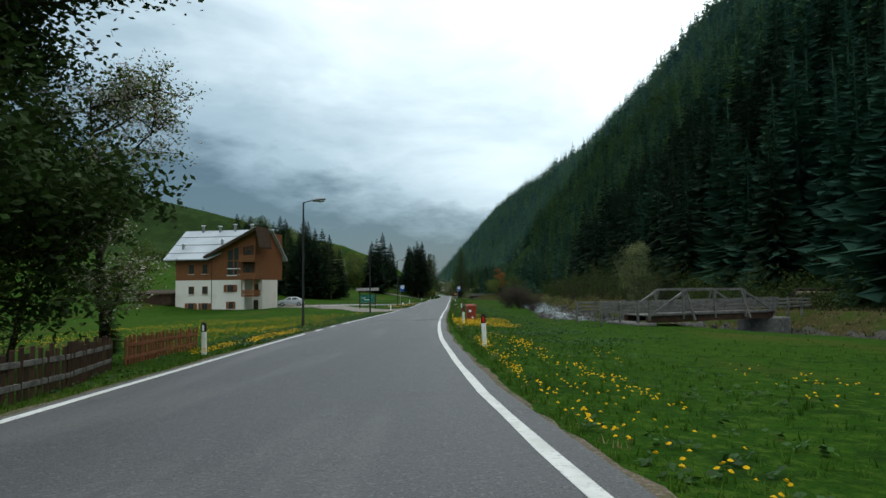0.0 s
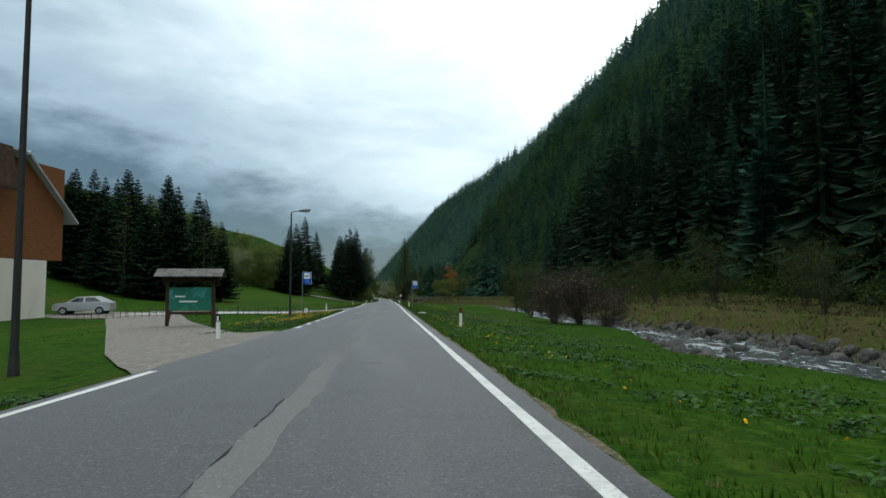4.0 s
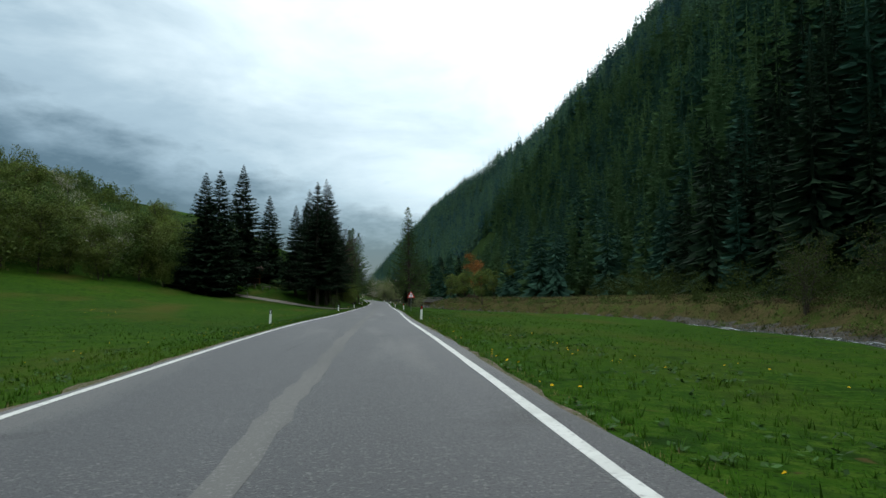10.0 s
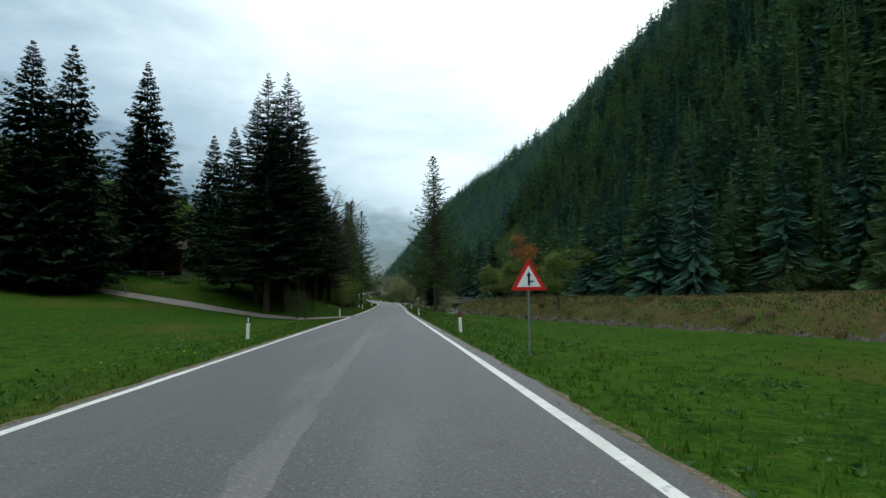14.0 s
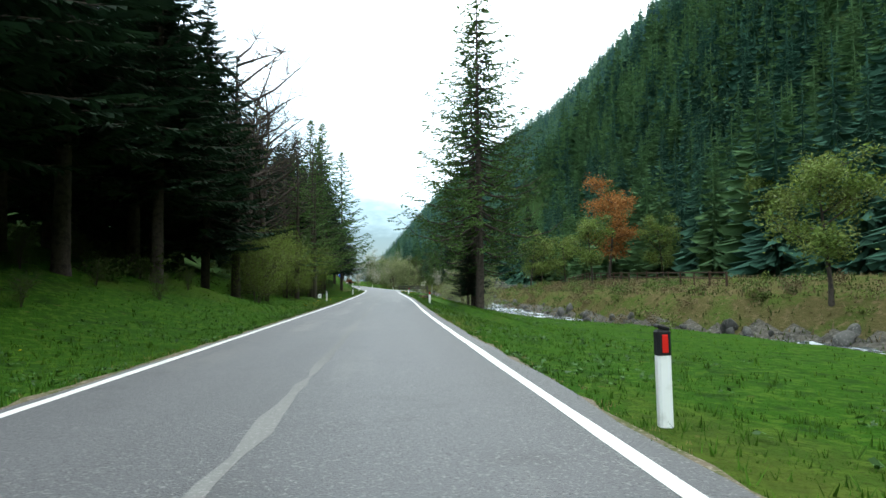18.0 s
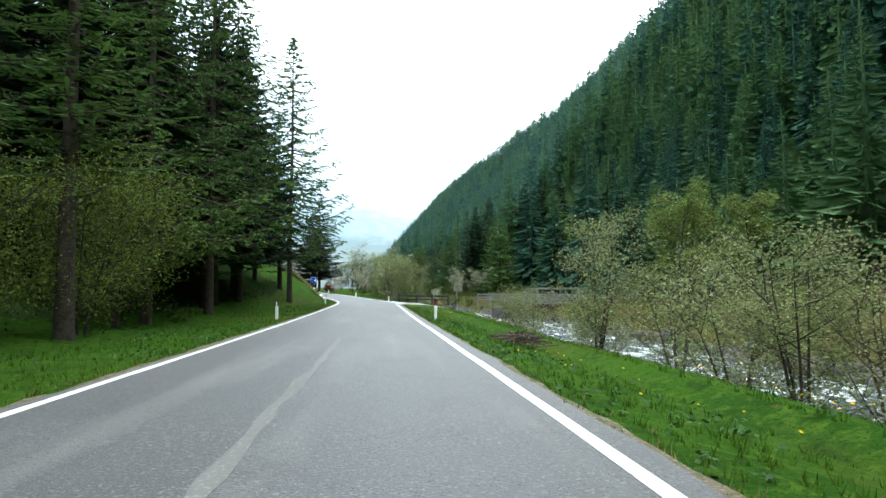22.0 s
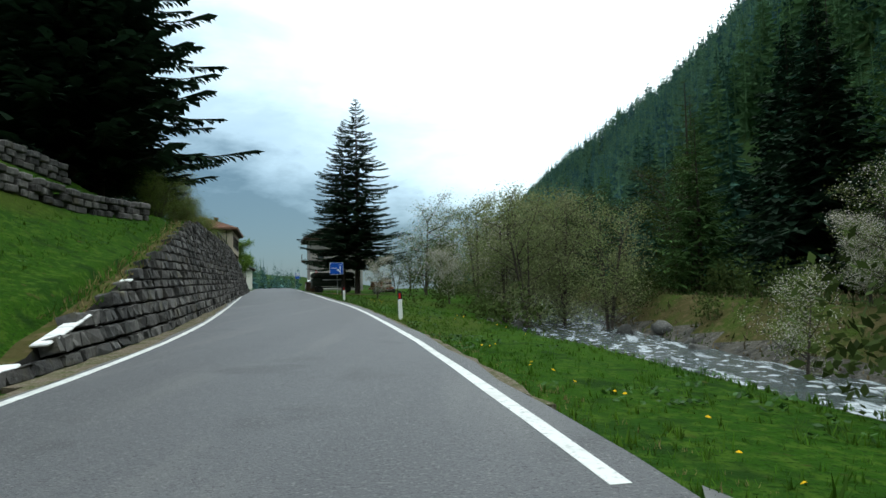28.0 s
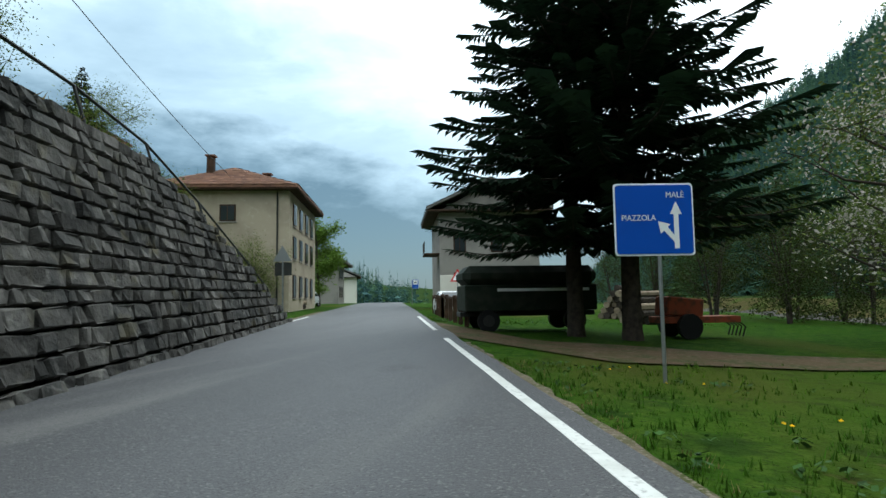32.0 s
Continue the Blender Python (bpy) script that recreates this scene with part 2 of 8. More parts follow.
M["blade"] = material("grass_blades", (0.041, 0.100, 0.008), 0.85, [(0.25, (0.064, 0.118, 0.010), 0.42, 0.62, 4), (0.08, (0.033, 0.075, 0.008), 0.5, 0.7, 4)], rnd=0.45, sub=0.2, spec=0.1)
M["straw_grass"] = material("dry_grass", (0.20, 0.16, 0.07), 0.9, rnd=0.35, sub=0.15, spec=0.1)
M["bark"] = material("bark", (0.065, 0.052, 0.042), 0.95, [(6, (0.035, 0.03, 0.026), 0.45, 0.65, 5)], [(12, 0.9, 0.04)])
M["water"] = material("stream_water", (0.06, 0.075, 0.075), 0.12, [(0.9, (0.50, 0.54, 0.56), 0.54, 0.62, 6, (1.6, 0.5, 1.0)), (3, (0.65, 0.68, 0.70), 0.58, 0.66, 6)], [(2.2, 0.8, 0.12), (9, 0.6, 0.04)], spec=0.5)
M["stone"] = material("wall_stone", (0.105, 0.100, 0.093), 0.92, [(0.8, (0.060, 0.060, 0.058), 0.42, 0.62, 5), (5, (0.18, 0.172, 0.158), 0.52, 0.75, 6), (1.7, (0.11, 0.10, 0.07), 0.58, 0.75, 4)], [(9, 0.8, 0.05), (40, 0.5, 0.01)], rnd=0.45)
M["mortar"] = material("wall_joint", (0.022, 0.021, 0.019), 0.95, [(3, (0.035, 0.038, 0.018), 0.5, 0.7, 4)], [(20, 0.6, 0.02)])
M["white"] = material("white_plaster", (0.70, 0.67, 0.60), 0.85, [(0.5, (0.62, 0.58, 0.50), 0.5, 0.75, 5)], [(20, 0.2, 0.01)])
M["paint_white"] = material("white_paint", (0.75, 0.75, 0.73), 0.5, [(8, (0.55, 0.54, 0.50), 0.55, 0.8, 5)])
M["black"] = material("black_plastic", (0.015, 0.015, 0.016), 0.5)
M["red_reflector"] = material("red_reflector", (0.55, 0.02, 0.015), 0.25)
M["wood"] = material("brown_timber", (0.20, 0.085, 0.035), 0.7, [(1.5, (0.13, 0.055, 0.025), 0.42, 0.65, 5, (1, 1, 12)), (14, (0.27, 0.12, 0.05), 0.52, 0.7, 4)], [(25, 0.4, 0.01)])
M["wood_dark"] = material("dark_timber", (0.045, 0.028, 0.018), 0.75, [(2, (0.075, 0.045, 0.028), 0.45, 0.65, 5)], [(25, 0.4, 0.01)])
M["wood_grey"] = material("weathered_timber", (0.15, 0.145, 0.135), 0.85, [(2, (0.08, 0.077, 0.07), 0.42, 0.65, 5), (20, (0.22, 0.215, 0.2), 0.52, 0.7, 4)], [(25, 0.5, 0.01)])
M["wood_wet"] = material("dark_wet_timber", (0.040, 0.036, 0.032), 0.65, [(2, (0.07, 0.064, 0.056), 0.45, 0.65, 5)], [(25, 0.4, 0.01)])
M["metal_roof"] = material("grey_metal_roof", (0.44, 0.47, 0.50), 0.5, [(0.3, (0.36, 0.39, 0.42), 0.45, 0.65, 4)], metal=0.25)
M["metal"] = material("galvanised_steel", (0.33, 0.34, 0.35), 0.45, [(5, (0.25, 0.26, 0.27), 0.5, 0.7, 4)], metal=0.8)
M["metal_dark"] = material("dark_painted_steel", (0.035, 0.037, 0.036), 0.5, [(4, (0.05, 0.045, 0.04), 0.55, 0.7, 4)])
M["glass_dark"] = material("window_glass", (0.03, 0.037, 0.042), 0.06, spec=0.6)
M["blue"] = material("sign_blue", (0.010, 0.075, 0.42), 0.35, [(2, (0.012, 0.065, 0.36), 0.5, 0.7, 3)])
M["sign_white"] = material("sign_white", (0.78, 0.79, 0.80), 0.35)
M["sign_red"] = material("sign_red", (0.55, 0.025, 0.02), 0.35)
M["sign_back"] = material("sign_back", (0.24, 0.25, 0.26), 0.5, metal=0.6)


# ---- large structure: road line, ground ----
def col(rows, k):
    return np.array([r[k] for r in rows], float)


def hermite(x, xs, ys):
    m = np.gradient(ys, xs)
    i = np.clip(np.searchsorted(xs, x) - 1, 0, len(xs) - 2)
    h = xs[i + 1] - xs[i]
    u = np.clip((x - xs[i]) / h, 0, 1)
    return (2 * u**3 - 3 * u**2 + 1) * ys[i] + (u**3 - 2 * u**2 + u) * h * m[i] + (3 * u**2 - 2 * u**3) * ys[i + 1] + (u**3 - u**2) * h * m[i + 1]


# y, centre x, height of the road
ROAD = [
        (-258.0, 38.7, 3.87), (-103.2, 14.19, 2.24), (-51.6, 6.19, 1.29), (-17.2, 0.75, 0.43), (0.0, -1.40, 0.0), (6.71, -1.97, -0.26), (13.5, -2.25, -0.47), (27.18, -2.66, -0.89),
        (47.99, -2.72, -1.5), (75.68, -2.43, -2.14), (103.2, -2.24, -2.59), (130.72, -1.85, -3.1), (157.38, -1.65, -3.53), (184.9, -1.32, -4.19), (223.6, -0.99, -5.05), (255.42, -0.64, -5.78),
        (287.24, -0.25, -6.28), (318.2, 0.04, -6.72), (340.56, 0.07, -6.98), (351.74, -0.1, -7.12), (358.19, -0.47, -7.19), (363.61, -1.22, -7.22), (368.94, -2.32, -7.21), (374.27, -3.58, -7.15),
        (379.69, -5.1, -7.07), (385.19, -6.81, -6.97), (390.78, -8.63, -6.9), (396.37, -10.52, -6.83), (407.64, -14.26, -6.67), (430.0, -21.93, -6.41), (455.8, -30.7, -6.19), (481.6, -39.47, -6.06),
        (516.0, -50.0, -6.2), (602.0, -70.0, -9.0), (860.0, -105.0, -14.5), (2150.0, -200.0, -24.0),
]
RY, RX, RZ = col(ROAD, 0), col(ROAD, 1), col(ROAD, 2)
HALF = 2.59
# where the painted edge lines run: road y, distance from the road's middle
EDGE_R = [(-50, 2.62), (3, 2.52), (16, 2.22), (30, 2.29), (44, 2.34), (86, 2.50), (113, 2.55), (154, 2.54), (168, 2.46), (181, 2.55), (195, 2.72), (215, 2.72), (234, 2.68), (252, 2.62), (271, 2.55), (284, 2.64), (297, 2.66), (309, 2.54), (321, 2.43), (345, 2.47), (366, 2.50), (377, 2.49), (388, 2.60), (399, 2.53), (410, 2.43), (440, 2.45), (600, 2.5)]
EDGE_L = [(-50, 2.58), (6, 2.57), (20, 2.68), (48, 2.73), (75, 2.52), (102, 2.36), (116, 2.48), (143, 2.50), (158, 2.74), (171, 2.83), (184, 2.66), (197, 2.56), (236, 2.43), (262, 2.49), (280, 2.37), (300, 2.44), (324, 2.52), (345, 2.66), (360, 2.74), (370, 2.32), (380, 2.28), (391, 2.52), (402, 2.74), (414, 3.05), (440, 2.95), (600, 2.6)]


def edge(side, y):
    """How far the road's edge lies outside the usual half width."""
    rows = EDGE_R if side > 0 else EDGE_L
    ys, ds = np.array([r[0] for r in rows], float), np.array([r[1] for r in rows], float)
    return hermite(np.clip(np.asarray(y, float), -49, 599), ys, ds) - (HALF - 0.03 if side > 0 else HALF)


def road_x(y):
    return hermite(np.asarray(y, float), RY, RX)


def road_z(y):
    return hermite(np.asarray(y, float), RY, RZ)


def road_dir(y):
    s = (road_x(np.asarray(y) + 0.5) - road_x(np.asarray(y) - 0.5))
    return s / np.sqrt(1 + s * s), 1 / np.sqrt(1 + s * s)


def at_road(d, y, up=0.0):
    """The place d metres to the right of the road's middle."""
    sx, sy = road_dir(y)
    return float(road_x(y) + d * sy), float(y - d * sx), float(road_z(y) + up)


def lateral(x, y):
    """How far right of the road's middle a place lies, and the road's y beside it."""
    yy = np.asarray(y, float) * 1.0
    for _ in range(3):
        sx, sy = road_dir(yy)
        yy = y + (x - road_x(yy)) * sx
        yy = np.clip(yy, -257, 2140)
    sx, sy = road_dir(yy)
    d = (x - road_x(yy)) * sy - (y - yy) * sx
    return d, yy


# stream: road y, distance right of the road's middle
STREAM = [
        (-258.0, 34.4), (0.0, 30.96), (34.4, 27.52), (47.3, 24.94), (56.76, 17.4), (68.8, 18.0), (77.0, 17.6), (88.0, 20.5), (111.0, 20.2), (123.0, 23.0),
        (158.0, 25.2), (168.0, 26.6), (193.0, 31.0), (205.0, 30.4), (216.0, 28.0), (228.0, 25.4), (245.0, 22.6), (259.0, 20.6), (270.0, 18.8), (279.5, 15.05), (296.7, 12.73), (318.2, 12.9), (344.0, 14.62),
        (356.9, 14.19), (368.08, 12.6), (378.4, 11.8), (391.3, 14.62), (408.5, 23.22), (430.0, 30.96), (481.6, 39.56), (602.0, 51.6),
        (860.0, 51.6), (2150.0, 51.6),
]
FOOT = [(-258, 50), (0, 41), (51.6, 38), (172, 43), (223.6, 49), (258, 54), (309.6, 51), (350, 60), (400, 72), (450, 88), (520, 98), (602, 118), (860, 150), (1100, 172), (1350, 155), (1758, 139), (2150, 140)]
SLOPE = 1.14
SY, SD = col(STREAM, 0), col(STREAM, 1)
FY, FD = col(FOOT, 0), col(FOOT, 1)
# the left side: heights at set distances left of the road's middle
LEFT_D = np.array([2.95, 4.3, 5.2, 6.9, 10.3, 17.2, 29.2, 43.0, 60.0, 103.0, 190.0, 360.0, 800.0])
LEFT = [
        (-258.0, (-0.08, -0.3, -0.37, -0.5, -0.6, -1.03, -1.38, -1.63, -0.86, 7.74, 18.92, 34.4, 51.6)), (17.2, (-0.08, -0.25, -0.3, -0.4, -0.6, -0.77, -1.12, -1.55, -0.86, 7.74, 18.92, 34.4, 51.6)),
        (51.6, (-0.08, -0.25, -0.3, -0.4, -0.6, -0.86, -1.2, -1.55, -0.69, 7.74, 18.92, 34.4, 51.6)), (94.6, (-0.08, -0.2, -0.23, -0.3, -0.35, -0.5, -1.03, -1.38, 0.5, 7.74, 18.92, 34.4, 51.6)),
        (137.6, (-0.08, -0.2, -0.25, -0.35, -0.4, -0.2, 0.3, 1.29, 5.16, 14.62, 22.36, 34.4, 51.6)), (197.8, (-0.08, -0.2, -0.25, -0.35, -0.4, 0.2, 1.38, 3.87, 7.74, 14.62, 22.36, 34.4, 51.6)),
        (245.1, (-0.08, -0.15, -0.18, -0.25, 0.0, 0.86, 2.49, 6.45, 13.76, 22.36, 30.96, 43.0, 60.2)), (253.0, (-0.08, -0.1, -0.05, 0.1, 0.9, 2.3, 4.0, 7.6, 15.0, 28.0, 42.0, 56.0, 74.0)), (262.0, (-0.08, -0.1, 0.1, 0.6, 1.7, 3.4, 5.2, 8.6, 16.5, 36.0, 55.0, 72.0, 90.0)), (274.0, (-0.08, -0.1, 0.15, 0.75, 1.9, 3.6, 5.8, 9.6, 18.5, 39.56, 60.2, 77.4, 94.6)), (280.0, (-0.08, -0.1, -0.03, 0.1, 0.9, 3.0, 6.2, 10.8, 20.0, 39.56, 60.2, 77.4, 94.6)),
        (292.4, (-0.08, -0.1, -0.03, 0.1, 1.03, 3.44, 7.74, 13.76, 23.22, 39.56, 60.2, 77.4, 94.6)), (319.9, (-0.08, -0.15, -0.2, -0.3, -0.2, 2.15, 6.88, 13.76, 24.08, 39.56, 60.2, 77.4, 94.6)),
        (348.3, (-0.08, -0.1, -0.03, 0.1, 1.29, 5.2, 11.18, 18.92, 28.38, 39.56, 60.2, 77.4, 94.6)), (364.6, (-0.08, 0.35, 0.94, 2.06, 4.6, 9.5, 16.5, 23.0, 31.0, 39.56, 60.2, 77.4, 94.6)),
        (370.7, (-0.08, 0.2, 0.5, 2.0, 4.8, 10.5, 17.5, 24.0, 30.1, 39.56, 60.2, 77.4, 94.6)), (376.0, (-0.08, 1.25, 1.5, 2.4, 5.0, 10.8, 17.5, 24.0, 31.0, 39.56, 60.2, 77.4, 94.6)), (380.1, (-0.08, 1.9, 2.2, 3.0, 5.4, 11.5, 18.5, 25.0, 30.1, 39.56, 60.2, 77.4, 94.6)),
        (391.3, (-0.08, 2.4, 4.1, 4.4, 6.4, 11.0, 17.0, 23.0, 30.1, 39.56, 60.2, 77.4, 94.6)), (421.4, (-0.08, 2.4, 3.75, 4.1, 4.4, 5.2, 7.0, 11.0, 24.08, 22.36, 38.7, 51.6, 68.8)),
        (426.5, (-0.08, 1.1, 2.0, 2.2, 2.4, 3.0, 4.5, 8.0, 14.0, 22.36, 38.7, 51.6, 68.8)), (431.5, (-0.08, -0.1, 0.0, 0.2, 0.5, 1.2, 2.6, 5.0, 10.0, 22.36, 38.7, 51.6, 68.8)), (440.0, (-0.08, -0.1, -0.07, 0, 0.1, 0.4, 1.4, 3.0, 8.0, 22.36, 38.7, 51.6, 68.8)),
        (481.6, (-0.08, -0.1, -0.07, 0, 0, 0.3, 1.72, 3.44, 7.74, 22.36, 38.7, 51.6, 68.8)), (602.0, (-0.08, -0.1, -0.07, 0, 0, 0.3, 1.72, 3.44, 7.74, 22.36, 38.7, 51.6, 68.8)),
        (2150.0, (-0.08, -0.1, -0.07, 0, 0, 0.3, 1.72, 3.44, 7.74, 22.36, 38.7, 51.6, 68.8)),
]

LY = col(LEFT, 0)
LH = np.array([r[1] for r in LEFT], float)
# a flat strip beside the asphalt
LEFT_D, LH = np.insert(LEFT_D, 1, 3.3), np.insert(LH, 1, -0.09, axis=1)


def lump(x, y, size, seed=0.0):
    """Gentle unevenness, within about one."""
    x, y = np.asarray(x) / size + seed, np.asarray(y) / size - seed
    return (np.sin(x * 1.7 + 1.3 * np.sin(y * 1.1)) + np.sin(y * 1.9 + 1.1 * np.sin(x * 1.3 + 2)) + 0.6 * np.sin(x * 3.7 + y * 2.9)) / 2.6


def height(d, yy):
    """The ground's height above the road at d metres right of its middle."""
    d, yy = np.broadcast_arrays(np.asarray(d, float), np.asarray(yy, float))
    sd, ft = np.interp(yy, SY, SD), np.interp(yy, FY, FD)
    # right: verge, meadow, stream bed, far bank, steep wooded side
    top = -0.25 - 0.55 * np.clip((d - 6) / np.maximum(sd - 12, 3), 0, 1)
    r = np.where(d < 6, -0.08 - 0.17 * np.clip((d - 2.95) / 2.6, 0, 1), top)
    top = top - 0.55 * np.clip((d - 4.0) / 3.0, 0, 1) * np.interp(yy, [258, 272, 326, 342], [0, 1, 1, 0])
    r = np.where(d < 6, r - 0.55 * np.clip((d - 4.0) / 3.0, 0, 1) * np.interp(yy, [258, 272, 326, 342], [0, 1, 1, 0]), r)
    edge = sd - 3.6
    bed = -2.35
    r = np.where(d > edge - 2.0, top + (bed - top) * np.clip((d - edge + 2.0) / 2.4, 0, 1), r)
    far_top = -0.1 + 0.02 * (d - sd) + np.clip((d - sd - 4.5) * 0.12, 0, 1.3) * np.interp(yy, [90, 115, 325, 345], [0, 1, 1, 0])
    r = np.where(d > sd + 2.6, bed + (far_top - bed) * np.clip((d - sd - 2.6) / 3.5, 0, 1), r)
    rise = np.maximum(d - ft, 0)
    crest = np.interp(yy, [550, 720, 1000, 1200], [244, 214, 214, 228]) + 9 * np.sin(yy / 61.0) + 8 * np.sin(yy / 23.0 + 1.0)
    up = np.minimum(rise, crest)
    r = r + np.where(rise > 0, SLOPE * up - 3.0 * (1 - np.exp(-rise / 6.0)) + 0.22 * np.maximum(rise - crest, 0), 0)
    # left
    l = np.zeros_like(r)
    ad = np.clip(-d, 2.95, 800)
    for i in range(len(LEFT_D)):
        w = np.interp(ad, LEFT_D, np.eye(len(LEFT_D))[i])
        l = l + w * np.interp(yy, LY, LH[:, i])
    flat = np.abs(d) < 2.95
    return np.where(flat, -0.08, np.where(d > 0, r, l))


def ground_z(x, y):
    d, yy = lateral(x, y)
    h = height(d, yy)
    rough = 0.10 * lump(x, y, 6.0) * np.clip((np.abs(d) - 5) / 5, 0, 1) + 1.6 * lump(x, y, 45.0, 3.0) * np.clip((np.abs(d) - 60) / 60, 0, 1)
    return road_z(yy) + h + rough


def gz(x, y):
    return float(ground_z(np.array([x], float), np.array([y], float))[0])


def mesh_arrays(name, verts, loops, starts, mats=(), index=None, shade=False):
    """A mesh from flat arrays: corner vertices, and where each face begins."""
    me = bpy.data.meshes.new(name)
    me.vertices.add(len(verts))
    me.vertices.foreach_set("co", np.ascontiguousarray(verts, np.float32).ravel())
    me.loops.add(len(loops))
    me.loops.foreach_set("vertex_index", np.ascontiguousarray(loops, np.int32))
    me.polygons.add(len(starts))
    me.polygons.foreach_set("loop_start", np.ascontiguousarray(starts, np.int32))
    for m in mats:
        me.materials.append(m)
    if index is not None:
        me.polygons.foreach_set("material_index", np.ascontiguousarray(index, np.int32))
    me.polygons.foreach_set("use_smooth", np.full(len(starts), shade))
    me.update(calc_edges=True)
    return me


def mesh_from(name, verts, faces, mats=(), index=None, shade=False):
    if isinstance(faces, np.ndarray):
        n, k = faces.shape
        return mesh_arrays(name, np.asarray(verts, float), faces.ravel(), np.arange(n) * k, mats, index, shade)
    sizes = np.array([len(f) for f in faces])
    return mesh_arrays(name, np.asarray(verts, float), np.fromiter(itertools.chain.from_iterable(faces), np.int32), np.concatenate([[0], np.cumsum(sizes)[:-1]]), mats, index, shade)


def grid_faces(nu, nv):
    a = np.arange(nu * nv).reshape(nu, nv)
    return np.stack([a[:-1, :-1], a[1:, :-1], a[1:, 1:], a[:-1, 1:]], -1).reshape(-1, 4)


def ground_sheet():
    ds = np.concatenate([-np.geomspace(800, 60, 26), -np.linspace(56, 14, 22), -np.linspace(13, 4.6, 20), -np.array([4.3, 4.0, 3.65, 3.3, 3.1]), [-2.95, 0, 2.95], np.linspace(3.2, 56, 84), np.geomspace(58, 1500, 54)])
    ys = np.concatenate([np.linspace(-250, -27, 18), np.arange(-25, 490, 2.0), np.geomspace(492, 2100, 40)])
    Dg, Yg = np.meshgrid(ds, ys)
    sx, sy = road_dir(Yg)
    k = np.clip(1 - (np.abs(Dg) - 60) / 200, 0, 1)
    # away from the road the rows run straight across, so that bends do not fold the sheet
    X = road_x(Yg) + Dg * (sy * k + (1 - k))
    Y = Yg - Dg * sx * k
    Z = ground_z(X.ravel(), Y.ravel()).reshape(X.shape)
    v = np.stack([X, Y, Z], -1).reshape(-1, 3)
    f = grid_faces(len(ys), len(ds))
    dm, ym = (Dg[:-1, :-1] + Dg[1:, 1:]) / 2, (Yg[:-1, :-1] + Yg[1:, 1:]) / 2
    ft, sd = np.interp(ym, FY, FD), np.interp(ym, SY, SD)
    idx = np.zeros(dm.shape, int)
    idx[dm > ft - 4] = 1
    idx[(dm > sd - 4.2) & (dm < sd + 4.2)] = 2
    wood_l = np.interp(ym, [-260, 86, 130, 240, 258, 271, 340, 354, 360, 2150], [240, 240, 150, 75, 43, 16, 9, 8.6, 78, 24])
    idx[-dm > wood_l] = 1
    dry = (dm > sd + 4.2) & (dm < ft - 4)
    idx[dry] = 3
    idx[(dm > sd + 7.5) & (dm < ft) & (ym > 358)] = 1
    ob = new("ground", mesh_from("ground", v, f, (M["grass"], M["forest_floor"], M["bed"], M["dry_bank"]), idx.ravel(), True))
    return tagged(ob, "green meadows, wooded valley sides and stony stream bed", "ground", kind="structure")


M["bed"] = material("stream_bed", (0.075, 0.068, 0.055), 0.9, [(1.5, (0.04, 0.038, 0.032), 0.45, 0.62, 6), (5, (0.13, 0.125, 0.11), 0.55, 0.7, 5)], [(4, 1.0, 0.2)])
M["dry_bank"] = material("dry_grass_bank", (0.062, 0.056, 0.022), 0.95, [(0.5, (0.045, 0.066, 0.014), 0.45, 0.62, 6), (3, (0.105, 0.080, 0.042), 0.5, 0.7, 6)], [(8, 0.9, 0.1)], spec=0.0)
ground_sheet()


def strip(name, d0, d1, y0, y1, up, mat, step=2.0, thick=0.06, shift=(0, 0), parent=None, wander=0.0):
    """A band along the road between two distances from its middle."""
    n = max(2, int((y1 - y0) / step) + 1)
    ys = np.linspace(y0, y1, n)
    sx, sy = road_dir(ys)
    x, z = road_x(ys), road_z(ys)
    rng = np.random.RandomState(int(abs(y0) * 7 + abs(d0) * 13) % 9999)
    w0, w1 = rng.normal(0, wander, n), rng.normal(0, wander, n)
    # follow the road's uneven edges
    d0, d1 = [d + (abs(k) * edge(k, ys) * k if k else 0) for d, k in zip((d0, d1), shift)]
    rows = []
    for dd, zz in ((d0 + w0, -thick), (d0 + w0, 0), (d1 + w1, 0), (d1 + w1, -thick)):
        rows.append(np.stack([x + dd * sy, ys - dd * sx, z + up + zz + 0 * ys], -1))
    v = np.stack(rows, 1).reshape(-1, 3)
    f = grid_faces(n, 4)[:, ::-1].tolist()
    f += [[0, 1, 2, 3], [4 * n - 1, 4 * n - 2, 4 * n - 3, 4 * n - 4]]
    ob = new(name, mesh_from(name, v, f, (mat,)))
    if parent:
        ob.parent = parent
    return ob


road = tagged(strip("road", -HALF - 0.18, HALF + 0.36, -52, 550, 0.0, M["asphalt"], 1.5, 0.2, (-1, 1), wander=0.03), "grey patched two-lane asphalt road", "road", kind="structure")

